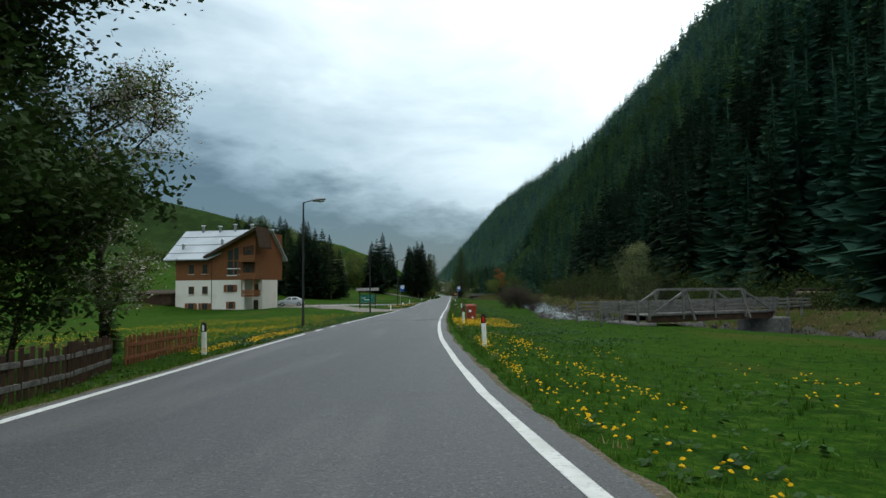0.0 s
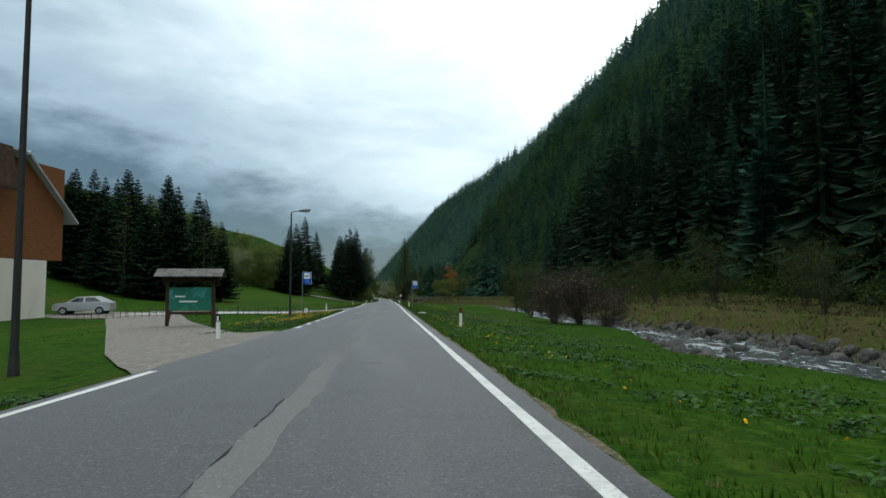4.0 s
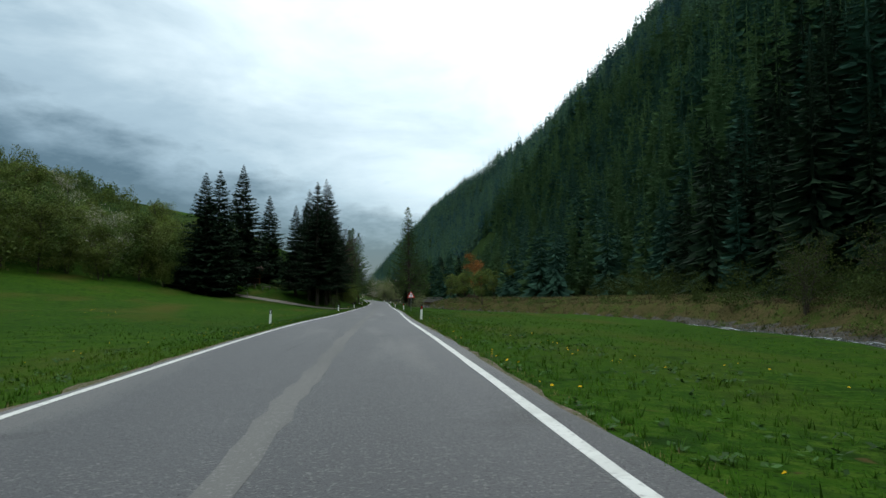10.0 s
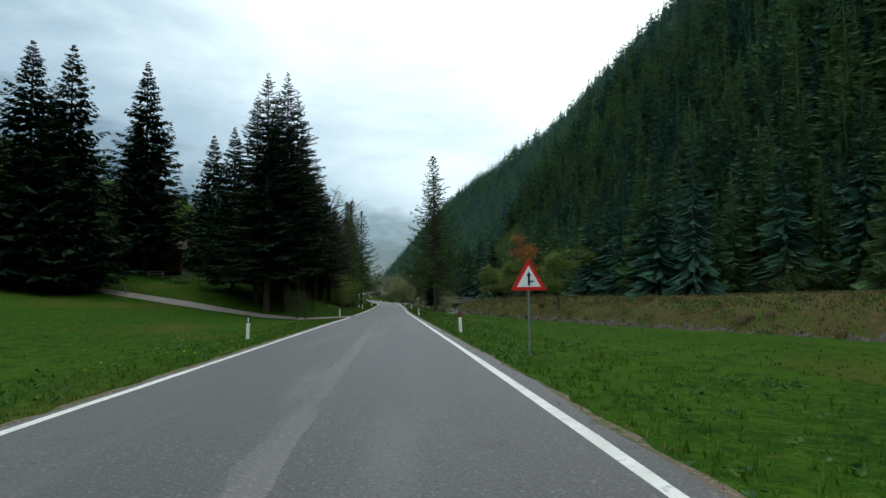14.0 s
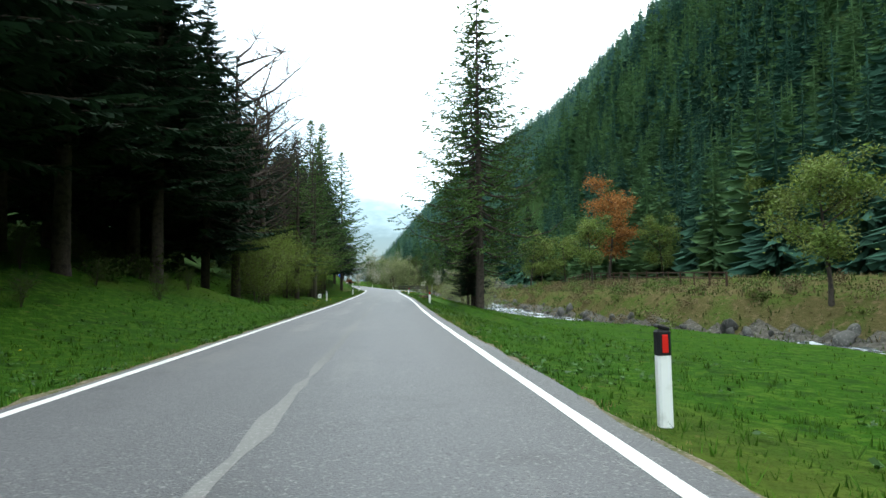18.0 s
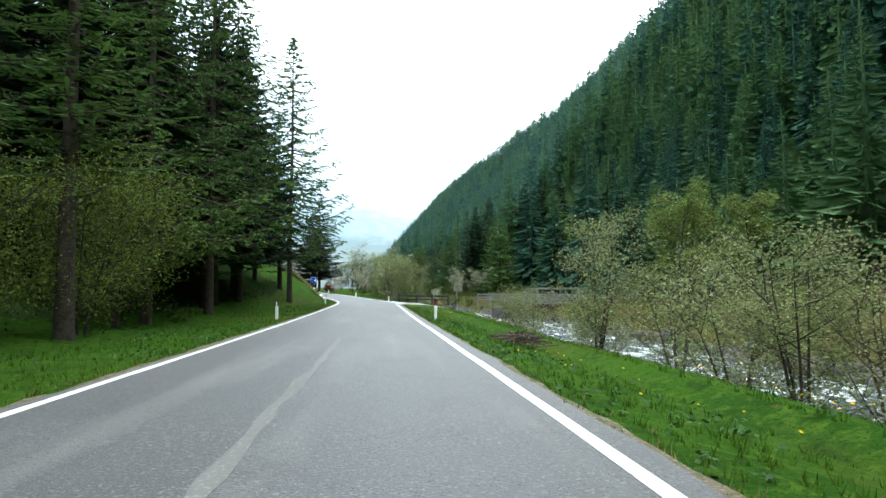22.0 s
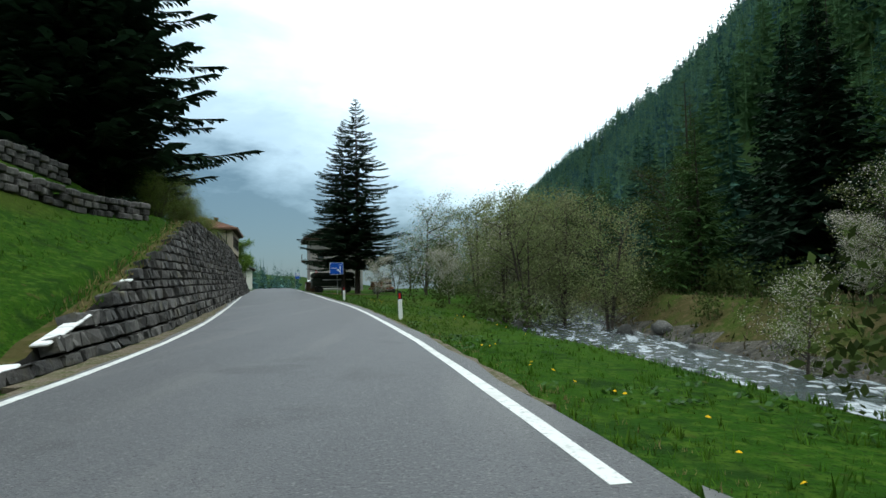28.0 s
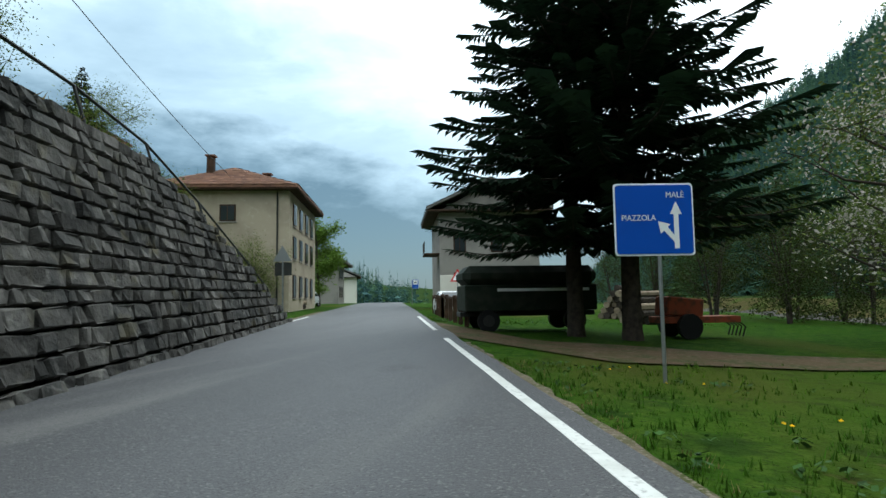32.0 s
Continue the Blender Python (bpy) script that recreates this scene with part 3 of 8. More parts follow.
for d0, d1, ya, yb in [(HALF - .03, HALF + .105, -50, 34.6), (HALF - .03, HALF + .105, 37.3, 344), (HALF - .03, HALF + .105, 366.4, 421), (HALF - .03, HALF + .105, 424, 434), (-HALF - .06, -HALF + .06, -50, 22), (-HALF - .06, -HALF + .06, 31, 65), (-HALF - .06, -HALF + .06, 88, 107), (-HALF - .06, -HALF + .06, 119, 241), (-HALF - .06, -HALF + .06, 247.5, 436)]:
    strip("edge_line", d0, d1, ya, yb, 0.005, M["line"], 1.5, 0.004, (1, 1) if d0 > 0 else (-1, -1), parent=road, wander=0.006)
for y0 in (35.3, 24.0, 27.5, 79.0, 82.0, 85.2, 109.5, 112.5, 115.6):
    side = 1 if 30 < y0 < 36 else -1
    strip("dash", side * HALF - .06, side * HALF + .08, y0, y0 + 1.3, 0.005, M["line"], 1.0, 0.004, (side, side), parent=road)
for y0 in (346.0, 348.2, 350.4, 352.55, 354.65, 356.6, 358.9, 361.3, 363.65):
    strip("dash", HALF - .02, HALF + .14, y0, y0 + 1.05, 0.005, M["line"], 1.0, 0.004, parent=road)

# stream
def stream():
    ys = np.arange(20, 480, 1.2)
    ds = np.linspace(-3.4, 3.4, 13)
    Yg, Dg = np.meshgrid(ys, ds, indexing="ij")
    sd = np.interp(Yg, SY, SD)
    sx, sy = road_dir(Yg)
    D = sd + Dg
    Z = road_z(Yg) - 1.8 + 0.10 * lump(D * 1.0, Yg, 0.9) + 0.05 * lump(D, Yg, 0.37, 5)
    v = np.stack([road_x(Yg) + D * sy, Yg - D * sx, Z], -1).reshape(-1, 3)
    ob = new("stream", mesh_from("stream", v, grid_faces(len(ys), len(ds))[:, ::-1], (M["water"],), None, True))
    tagged(ob, "shallow fast mountain stream with white ripples", "stream", kind="structure")
stream()

# ---- trees ----
def basis(dirv):
    z = Vector(dirv).normalized()
    a = Vector((0, 0, 1)) if abs(z.z) < 0.9 else Vector((1, 0, 0))
    x = a.cross(z).normalized()
    return x, z.cross(x)


class Soup:
    """Collects vertices and faces with a material number."""

    def __init__(self):
        self.v, self.f, self.m = [], [], []

    def tube(self, pts, radii, sides=5, mat=0):
        rings = []
        for i, (p, r) in enumerate(zip(pts, radii)):
            q = pts[min(i + 1, len(pts) - 1)]
            o = pts[max(i - 1, 0)]
            x, y = basis([q[k] - o[k] for k in range(3)])
            base = len(self.v)
            for k in range(sides):
                a = 2 * math.pi * k / sides
                self.v.append((p[0] + r * (x.x * math.cos(a) + y.x * math.sin(a)), p[1] + r * (x.y * math.cos(a) + y.y * math.sin(a)), p[2] + r * (x.z * math.cos(a) + y.z * math.sin(a))))
            rings.append(base)
        for a, b in zip(rings, rings[1:]):
            for k in range(sides):
                self.f.append((a + k, a + (k + 1) % sides, b + (k + 1) % sides, b + k))
                self.m.append(mat)

    def face(self, pts, mat=0):
        base = len(self.v)
        self.v += pts
        self.f.append(tuple(range(base, base + len(pts))))
        self.m.append(mat)

    def mesh(self, name, mats, shade=False):
        return mesh_from(name, self.v, self.f, mats, self.m, shade)


def conifer_meshes(h, r, seed, whorls=34, per=9, sprigs=6, clear=0.06, droop=0.25, larch=False, sparse=0.0, blade=0.32, fine=1.0, mat="", taper=0.92):
    """Trunk mesh and crown mesh of a spruce or larch, h metres high and r metres at its widest."""
    rng = random.Random(seed)
    t = Soup()
    tr = 0.012 * h + 0.05
    t.tube([(0, 0, -0.6), (0, 0, 0.3), (0.05, 0.02, h * 0.4), (0, 0.03, h * 0.97)], [tr * 1.35, tr, tr * 0.62, 0.02], 8)
    c = Soup()
    for i in range(whorls):
        v = (i + rng.random() * 0.7) / whorls
        u = 1 - (1 - v) ** 1.22
        z = h * (clear + (1 - clear) * u)
        L0 = r * (1 - u) ** (taper if not larch else 0.8) * (0.75 + 0.25 * min(1, (u + 0.02) * 9)) + 0.06
        n = max(4, int(per * (1 - 0.45 * u)))
        a0 = rng.random() * 6.28
        for k in range(n):
            if rng.random() < sparse:
                continue
            a = a0 + 6.283 * k / n + rng.uniform(-0.3, 0.3)
            L = L0 * rng.choice((rng.uniform(0.6, 0.95), rng.uniform(0.85, 1.2)))
            zz = z + rng.uniform(-0.75, 0.75) * (1 - 0.6 * u) * h / whorls
            ca, sa = math.cos(a), math.sin(a)
            dr = droop * (1 - 0.7 * u) * rng.uniform(0.7, 1.3)
            pts = [(0, 0, zz)]
            for q in (0.35, 0.7, 1.0):
                pts.append((ca * L * q, sa * L * q, zz - L * dr * (q * 1.25 - 0.55 * q * q) + (0.10 * L * q ** 3 if not larch else 0.16 * L * q ** 3) + L * q * 0.7 * max(0, u - 0.55)))
            if larch or sprigs > 12:
                t.tube(pts[:3] + [pts[3]], [0.010 * L + 0.008, 0.007 * L + 0.005, 0.005 * L + 0.004, 0.003], 3)
            m = max(3, int(sprigs * (0.5 + 0.5 * L / r)))
            for s in range(m):
                q = 0.12 + 0.88 * (s + rng.random() * 0.6) / m
                j = min(2, int(q * 3))
                w = q * 3 - j
                p = [pts[j][e] * (1 - w) + pts[j + 1][e] * w for e in range(3)]
                ln = ((0.26 * L * (1.12 - q) + min(0.07 * r, 0.13 + 0.11 * L)) if not larch else (0.10 * L * (1.2 - q) + min(0.045 * r, 0.07 + 0.06 * L)))
                ln *= fine
                for side in (-1, 1):
                    b = a + side * rng.uniform(0.55, 1.15)
                    cb, sb = math.cos(b), math.sin(b)
                    hang = rng.uniform(0.15, 0.55) * ln if not larch else rng.uniform(-0.1, 0.3) * ln
                    wd = ln * blade
                    tip = (p[0] + cb * ln, p[1] + sb * ln, p[2] - hang)
                    mid = (p[0] + cb * ln * 0.45, p[1] + sb * ln * 0.45, p[2] - hang * 0.3)
                    o = (ca * wd, sa * wd, rng.uniform(-0.4, 0.2) * wd)
                    c.face([tuple(p), (mid[0] + o[0], mid[1] + o[1], mid[2] + o[2]), tip, (mid[0] - o[0] * 0.7, mid[1] - o[1] * 0.7, mid[2] - o[2])])
            # tip of the branch
            p = pts[3]
            tw = 0.06 * L if not larch else 0.02 * L
            c.face([pts[2], (p[0] - sa * tw, p[1] + ca * tw, p[2]), (p[0] * 1.06, p[1] * 1.06, p[2] + 0.02), (p[0] + sa * tw, p[1] - ca * tw, p[2])])
    return t.mesh("trunk", (M["bark"],), True), c.mesh("crown", (M[mat or ("larch" if larch else "needles")],))


def tree(name, meshes, x, y, z, scale, turn, label, category, lean=0.0, group=""):
    ob = new(name)
    ob.matrix_world = Matrix.LocRotScale((x, y, z), Euler((lean, 0, turn)), (scale, scale, scale))
    for part_name, me in zip(("trunk", "crown", "blossom"), meshes):
        p = new(part_name, me)
        p.parent = ob
    return tagged(ob, label, category, group)


def broad_meshes(h, r, seed, leaves=2600, leaf=0.16, base=0.25, mat="leaf", limbs=7, stems=1, bare=False, blossom=0.0, flat=1.0, spread=0.15):
    """Trunk with limbs, and a crown of many small leaves that hang round the twig ends."""
    rng = random.Random(seed)
    t, c, b = Soup(), Soup(), Soup()
    ends = []
    for st in range(stems):
        sx, sy = (rng.uniform(-0.35, 0.35) * r * (stems > 1), rng.uniform(-0.35, 0.35) * r * (stems > 1))
        tr = 0.014 * h + 0.02
        if stems > 1:
            tr *= 0.6
        lean = (rng.uniform(-0.12, 0.12) * h + sx, rng.uniform(-0.12, 0.12) * h + sy)
        trunk = [(sx * 0.3, sy * 0.3, -0.4), (sx * 0.4, sy * 0.4, h * 0.12), (sx * 0.6 + lean[0] * 0.3, sy * 0.6 + lean[1] * 0.3, h * 0.45), (sx + lean[0] * 0.6, sy + lean[1] * 0.6, h * 0.78), (sx + lean[0] * 0.7, sy + lean[1] * 0.7, h * 0.96)]
        t.tube(trunk, [tr * 1.3, tr, tr * 0.7, tr * 0.35, 0.012], 7)
        ends.append(trunk[-1])
        for i in range(limbs):
            u = base + (0.95 - base) * (i + rng.random()) / limbs
            k = min(3, int(u * 4)) if u < 1 else 3
            f = u * 4 - k
            zt = h * u
            p0 = Vector(trunk[0])
            for a0, a1 in zip(trunk, trunk[1:]):
                if a0[2] <= zt <= a1[2]:
                    w = (zt - a0[2]) / (a1[2] - a0[2])
                    p0 = Vector(a0).lerp(Vector(a1), w)
            ang = rng.random() * 6.28
            L = r * (1.05 - 0.75 * abs(u - 0.5) ** 1.2) * rng.uniform(0.7, 1.1)
            d = Vector((math.cos(ang), math.sin(ang), rng.uniform(0.25, 0.9) * flat))
            p1 = p0 + d * L * 0.5
            p2 = p0 + d * L + Vector((0, 0, rng.uniform(-0.1, 0.25) * L))
            t.tube([tuple(p0), tuple(p1), tuple(p2)], [tr * 0.42, tr * 0.25, 0.012], 4)
            ends += [tuple(p1), tuple(p2)]
            for j in range(5 if not bare else 9):
                w = rng.uniform(0.25, 1.0)
                q0 = p0.lerp(p2, w)
                dd = Vector((rng.uniform(-1, 1), rng.uniform(-1, 1), rng.uniform(-0.2, 0.9))).normalized() * L * rng.uniform(0.25, 0.5)
                q1 = q0 + dd
                t.tube([tuple(q0), tuple(q1)], [tr * 0.14 + 0.006, 0.006], 3)
                ends += [tuple(q1), tuple(q0.lerp(q1, 0.6))]
                if bare:
                    for _ in range(3):
                        q2 = q0.lerp(q1, rng.uniform(0.3, 1)) 
                        q3 = q2 + Vector((rng.uniform(-1, 1), rng.uniform(-1, 1), rng.uniform(0, 0.9))).normalized() * L * 0.2
                        t.tube([tuple(q2), tuple(q3)], [0.010, 0.004], 3)
                        ends.append(tuple(q3))
    for i in range(leaves):
        e = ends[rng.randrange(len(ends))]
        s = r * spread
        p = Vector((e[0] + rng.gauss(0, s), e[1] + rng.gauss(0, s), e[2] + rng.gauss(0, s * 0.8)))
        if p.z < h * 0.06:
            continue
        x = Vector((rng.uniform(-1, 1), rng.uniform(-1, 1), rng.uniform(-0.6, 0.6))).normalized()
        y = x.cross(Vector((rng.uniform(-1, 1), rng.uniform(-1, 1), rng.uniform(-1, 1)))).normalized()
        k = leaf * rng.uniform(0.6, 1.3)
        (b if rng.random() < blossom else c).face([tuple(p - x * k), tuple(p + y * k * 0.5), tuple(p + x * k), tuple(p - y * k * 0.5)])
    out = [t.mesh("trunk", (M["bark"],), True), c.mesh("crown", (M[mat],))]
    if blossom:
        out.append(b.mesh("blossom", (M["blossom"],)))
    return out


SPRUCE = [conifer_meshes(20, 6.0, 11, 46, 12, 9, blade=0.42), conifer_meshes(20, 5.3, 12, 46, 12, 9, blade=0.42), conifer_meshes(20, 5.6, 13, 46, 12, 9, 0.04, blade=0.42), conifer_meshes(20, 5.0, 14, 44, 12, 9, 0.1, blade=0.42)]
LARCH = [conifer_meshes(20, 4.2, 21, 28, 8, 13, 0.12, 0.12, True, 0.1), conifer_meshes(20, 3.6, 22, 28, 8, 13, 0.2, 0.1, True, 0.12), conifer_meshes(20, 3.3, 23, 28, 8, 12, 0.08, 0.15, True, 0.08)]
CLOSE = [conifer_meshes(20, 5.2, 61, 44, 11, 26, 0.15, 0.27, False, 0.05, 0.28, 0.55), conifer_meshes(20, 4.7, 62, 44, 10, 26, 0.21, 0.25, False, 0.05, 0.28, 0.55)]
SPRUCE_TEXT = "tall dark green spruce with drooping branches"
LARCH_TEXT = "light green spring larch with bare lower twigs"


def put_conifer(x, y, hgt, i, larch=False, sink=0.0, lean=0.0, label="", bushy=False):
    me = (LARCH if larch else SPRUCE)[i % (3 if larch else 4)]
    if not larch and not bushy and abs(float(lateral(np.array([x]), np.array([y]))[0][0])) < 15.5:
        me = CLOSE[i % 2]
    return tree("larch_tree" if larch else "spruce_tree", me, x, y, gz(x, y) - sink, hgt / 20.0, i * 2.4, label or (LARCH_TEXT if larch else SPRUCE_TEXT), "tree", lean, "larches" if larch else "spruces")


def lod_conifer(h, r, seed, whorls, per, larch, full=1.0):
    """A light conifer for the woods: each branch is a drooping blade with a ragged drape below it."""
    rng = random.Random(seed)
    v, f = [], []
    for i in range(whorls):
        u = 1 - (1 - (i + rng.random() * 0.8) / whorls) ** 1.2
        L0 = r * (1 - u) ** 0.9 + 0.14
        n = max(3, int(per * (1 - 0.45 * u)))
        a0 = rng.random() * 6.28
        for k in range(n):
            z = h * (0.06 + 0.93 * u) + rng.uniform(-0.6, 0.6) * h / whorls
            a = a0 + 6.283 * k / n + rng.uniform(-0.4, 0.4)
            L = L0 * rng.choice((rng.uniform(0.5, 0.9), rng.uniform(0.85, 1.2)))
            ca, sa = math.cos(a), math.sin(a)
            w = L * rng.uniform(0.12, 0.22) * full
            dz = L * (rng.uniform(0.05, 0.3) if larch else rng.uniform(0.25, 0.6)) * (1 - 0.8 * u)
            b = len(v)
            v += [(0, 0, z), (ca * L * 0.6 - sa * w, sa * L * 0.6 + ca * w, z - dz * 0.75), (ca * L, sa * L, z - dz), (ca * L * 0.6 + sa * w, sa * L * 0.6 - ca * w, z - dz * 0.75)]
            f.append((b, b + 1, b + 2, b + 3))
            # the drape, hanging below the middle of the branch
            hang, tw = L * rng.uniform(0.18, 0.4) * full, rng.uniform(-0.25, 0.25)
            cb, sb = math.cos(a + tw), math.sin(a + tw)
            b = len(v)
            v += [(ca * L * 0.15, sa * L * 0.15, z - dz * 0.1), (cb * L * 0.45, sb * L * 0.45, z - dz * 0.6 - hang), (cb * L * 0.8, sb * L * 0.8, z - dz * 0.9 - hang * 0.7), (ca * L * 0.98, sa * L * 0.98, z - dz)]
            f.append((b, b + 1, b + 2, b + 3))
    b = len(v)
    v += [(0.12, 0, h * 0.9), (-0.06, 0.1, h * 0.9), (-0.06, -0.1, h * 0.9), (0, 0, h * 1.03)]
    f += [(b, b + 1, b + 3, b + 3)[:3], (b + 1, b + 2, b + 3), (b + 2, b, b + 3)]
    # trunk
    b = len(v)
    t = 0.011 * h + 0.05
    v += [(t, t, -1), (-t, t, -1), (-t, -t, -1), (t, -t, -1), (0, 0, h * 1.0)]
    f += [(b, b + 1, b + 4), (b + 1, b + 2, b + 4), (b + 2, b + 3, b + 4), (b + 3, b, b + 4)]
    return np.array(v), (np.array([i for g in f for i in g]), np.array([len(g) for g in f]))


def woods(name, spots, protos, label, mats=("needles_haze", "larch_haze")):
    """Joins copies of the light conifers at spots of (x, y, height, kind)."""
    V, F, S, I, n0 = [], [], [], [], 0
    rng = np.random.RandomState(8)
    zs = ground_z(np.array([s[0] for s in spots]), np.array([s[1] for s in spots]))
    for (x, y, h, kind), z in zip(spots, zs):
        pv, pf = protos[kind][rng.randint(len(protos[kind]))]
        a, s = rng.rand() * 6.28, h / 20.0
        wide = s * rng.uniform(0.85, 1.15)
        c, sn = math.cos(a) * wide, math.sin(a) * wide
        lean = rng.normal(0, 0.012, 2)
        q = np.stack([pv[:, 0] * c - pv[:, 1] * sn + x + lean[0] * pv[:, 2], pv[:, 0] * sn + pv[:, 1] * c + y + lean[1] * pv[:, 2], pv[:, 2] * s + z], 1)
        V.append(q)
        loops, sizes = pf
        F.append(loops + n0)
        S.append(sizes)
        I.append(np.full(len(sizes), kind))
        n0 += len(pv)
    sizes = np.concatenate(S)
    ob = new(name, mesh_arrays(name, np.concatenate(V), np.concatenate(F), np.concatenate([[0], np.cumsum(sizes)[:-1]]), [M[k] for k in mats], np.concatenate(I)))
    return tagged(ob, label, "forest", kind="stuff")


def right_spots(y0, y1, dy, rises, seed, jitter, tall=1.0):
    rng = np.random.RandomState(seed)
    out = []
    for yy in np.arange(y0, y1, dy):
        for r0 in rises:
            rise, y = r0 + rng.uniform(-jitter, jitter), yy + rng.uniform(-dy / 2, dy / 2)
            d = float(np.interp(y, FY, FD)) + rise
            sx, sy = road_dir(y)
            k = min(max(1 - (d - 60) / 200, 0), 1)
            larch = rng.rand() < 0.34 + 0.26 * math.sin(y / 37.0 + rise / 50.0) + 0.3 * min(max((y - 250) / 130, 0), 1)
            out.append((float(road_x(y)) + d * (float(sy) * k + 1 - k), y - d * float(sx) * k, tall * (rng.uniform(15, 26) + (6 if rng.rand() < 0.12 else 0)) , int(larch)))
    return out


NEAR = {k: [lod_conifer(20, 3.6 + 0.4 * (s % 3), 100 + 10 * k + s, 34, 11, k == 1, 0.7) for s in range(6)] for k in (0, 1)}
MID = {k: [lod_conifer(20, 3.4 + 0.4 * (s % 3), 200 + 10 * k + s, 15, 7, k == 1, 1.35) for s in range(6)] for k in (0, 1)}
FAR = {k: [lod_conifer(20, 3.9 + 0.3 * (s % 3), 300 + 10 * k + s, 9, 5, k == 1, 1.8) for s in range(5)] for k in (0, 1)}
# farther woods take the needle colours with more haze painted in
woods("forest", right_spots(-50, 235, 4.8, (2, 7, 12.5, 18, 24, 30.5), 5, 2.4), NEAR, "dense dark spruce forest on the steep valley side", ("needles", "needles_faint_haze"))
woods("forest", right_spots(235, 450, 4.8, (2, 7, 12.5, 18, 24, 30.5), 15, 2.4), NEAR, "spruce and fresh larch forest on the steep valley side", ("needles_faint_haze", "larch_faint_haze"))
woods("forest", right_spots(-60, 560, 6.4, np.arange(37, 120, 6.6), 6, 3.0, 1.15), MID, "dark spruce and larch forest on the steep valley side", ("needles_faint_haze", "larch_faint_haze"))
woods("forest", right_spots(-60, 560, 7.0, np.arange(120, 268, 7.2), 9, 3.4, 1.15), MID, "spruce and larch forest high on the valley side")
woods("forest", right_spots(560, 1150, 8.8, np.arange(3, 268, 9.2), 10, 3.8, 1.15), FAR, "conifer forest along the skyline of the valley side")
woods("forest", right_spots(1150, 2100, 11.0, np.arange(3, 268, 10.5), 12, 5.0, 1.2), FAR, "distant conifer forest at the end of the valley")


def flat_spots(y0, y1, near, step, seed):
    """Woods on the flat between the stream and the foot of the slope."""
    rng = np.random.RandomState(seed)
    out = []
    for yy in np.arange(y0, y1, step):
        d = near(yy)
        while d < float(np.interp(yy, FY, FD)) + 1:
            x, y, _ = at_road(d + rng.uniform(-1.5, 1.5), yy + rng.uniform(-2, 2))
            out.append((x, y, rng.uniform(13, 22), int(rng.rand() < 0.5)))
            d += step * rng.uniform(0.85, 1.3)
    return out


woods("forest", flat_spots(356, 520, lambda y: float(np.interp(y, SY, SD)) + (14 if y < 372 else 17), 5.6, 3), NEAR, "spruce and larch wood on the valley floor beyond the stream", ("needles_faint_haze", "larch_faint_haze"))
woods("forest", flat_spots(262, 352, lambda y: 37.0, 5.4, 4), NEAR, "spruce and larch wood behind the grassy bank", ("needles_faint_haze", "larch_faint_haze"))


def left_spots(y0, y1, step, d0, d1, seed):
    rng = np.random.RandomState(seed)
    return [(*at_road(-d - rng.uniform(-4, 4), y + rng.uniform(-4, 4))[:2], rng.uniform(14, 24), int(rng.rand() < 0.4)) for y in np.arange(y0, y1, step) for d in np.arange(d0, d1, step)]


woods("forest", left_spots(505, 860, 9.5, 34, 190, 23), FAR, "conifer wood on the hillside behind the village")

# ---- small builders ----
def bm_box(bm, size, at=(0, 0, 0), turn=None, bevel=0.0):
    m = Matrix.Translation(at) @ (turn.to_4x4() if turn else Matrix.Identity(4)) @ Matrix.Diagonal((*size, 1))
    g = bmesh.ops.create_cube(bm, size=1.0, matrix=m)
    if bevel:
        es = list({e for v in g["verts"] for e in v.link_edges})
        bmesh.ops.bevel(bm, geom=es, offset=bevel, segments=1, affect="EDGES")
    return g


def part(name, bm, mat, parent, label=""):
    """Links a bmesh as one mesh object under a thing or a part."""
    me = bpy.data.meshes.new(name)
    bm.to_mesh(me)
    bm.free()
    me.materials.append(mat)
    ob = new(name, me)
    ob.parent = parent
    if label:
        ob["label"] = label
    return ob


def box(name, size, at, mat, parent, turn=None, bevel=0.01, label=""):
    bm = bmesh.new()
    bm_box(bm, size, at, Euler(turn).to_matrix() if turn else None, bevel)
    return part(name, bm, mat, parent, label)


def beam(name, a, b, w, h, mat, parent, bevel=0.01, label=""):
    """A squared beam from a to b, w wide and h high."""
    a, b = Vector(a), Vector(b)
    d = b - a
    x, y = basis(d)
    rot = Matrix((x, y, d.normalized())).transposed()
    bm = bmesh.new()
    bm_box(bm, (w, h, d.length), (0, 0, 0), None, bevel)
    bmesh.ops.transform(bm, matrix=Matrix.Translation((a + b) / 2) @ rot.to_4x4(), verts=bm.verts)
    return part(name, bm, mat, parent, label)


def rod(name, pts, r, mat, parent, sides=8, label=""):
    s = Soup()
    rr = r if isinstance(r, (list, tuple)) else [r] * len(pts)
    s.tube(pts, rr, sides)
    s.f += [tuple(range(sides))[::-1], tuple(range(len(s.v) - sides, len(s.v)))]
    s.m += [0, 0]
    ob = new(name, s.mesh(name, (mat,), False))
    ob.parent = parent
    if label:
        ob["label"] = label
    return ob


def plate(name, outline, thick, mat, parent, label="", frame_m=None):
    """A flat panel of an outline in x and z, facing -y."""
    bm = bmesh.new()
    vs = [bm.verts.new((x, 0, z)) for x, z in outline]
    f = bm.faces.new(vs)
    g = bmesh.ops.extrude_face_region(bm, geom=[f])
    bmesh.ops.translate(bm, vec=(0, thick, 0), verts=[v for v in g["geom"] if isinstance(v, bmesh.types.BMVert)])
    bmesh.ops.recalc_face_normals(bm, faces=bm.faces)
    if frame_m:
        bmesh.ops.transform(bm, matrix=frame_m, verts=bm.verts)
    return part(name, bm, mat, parent, label)


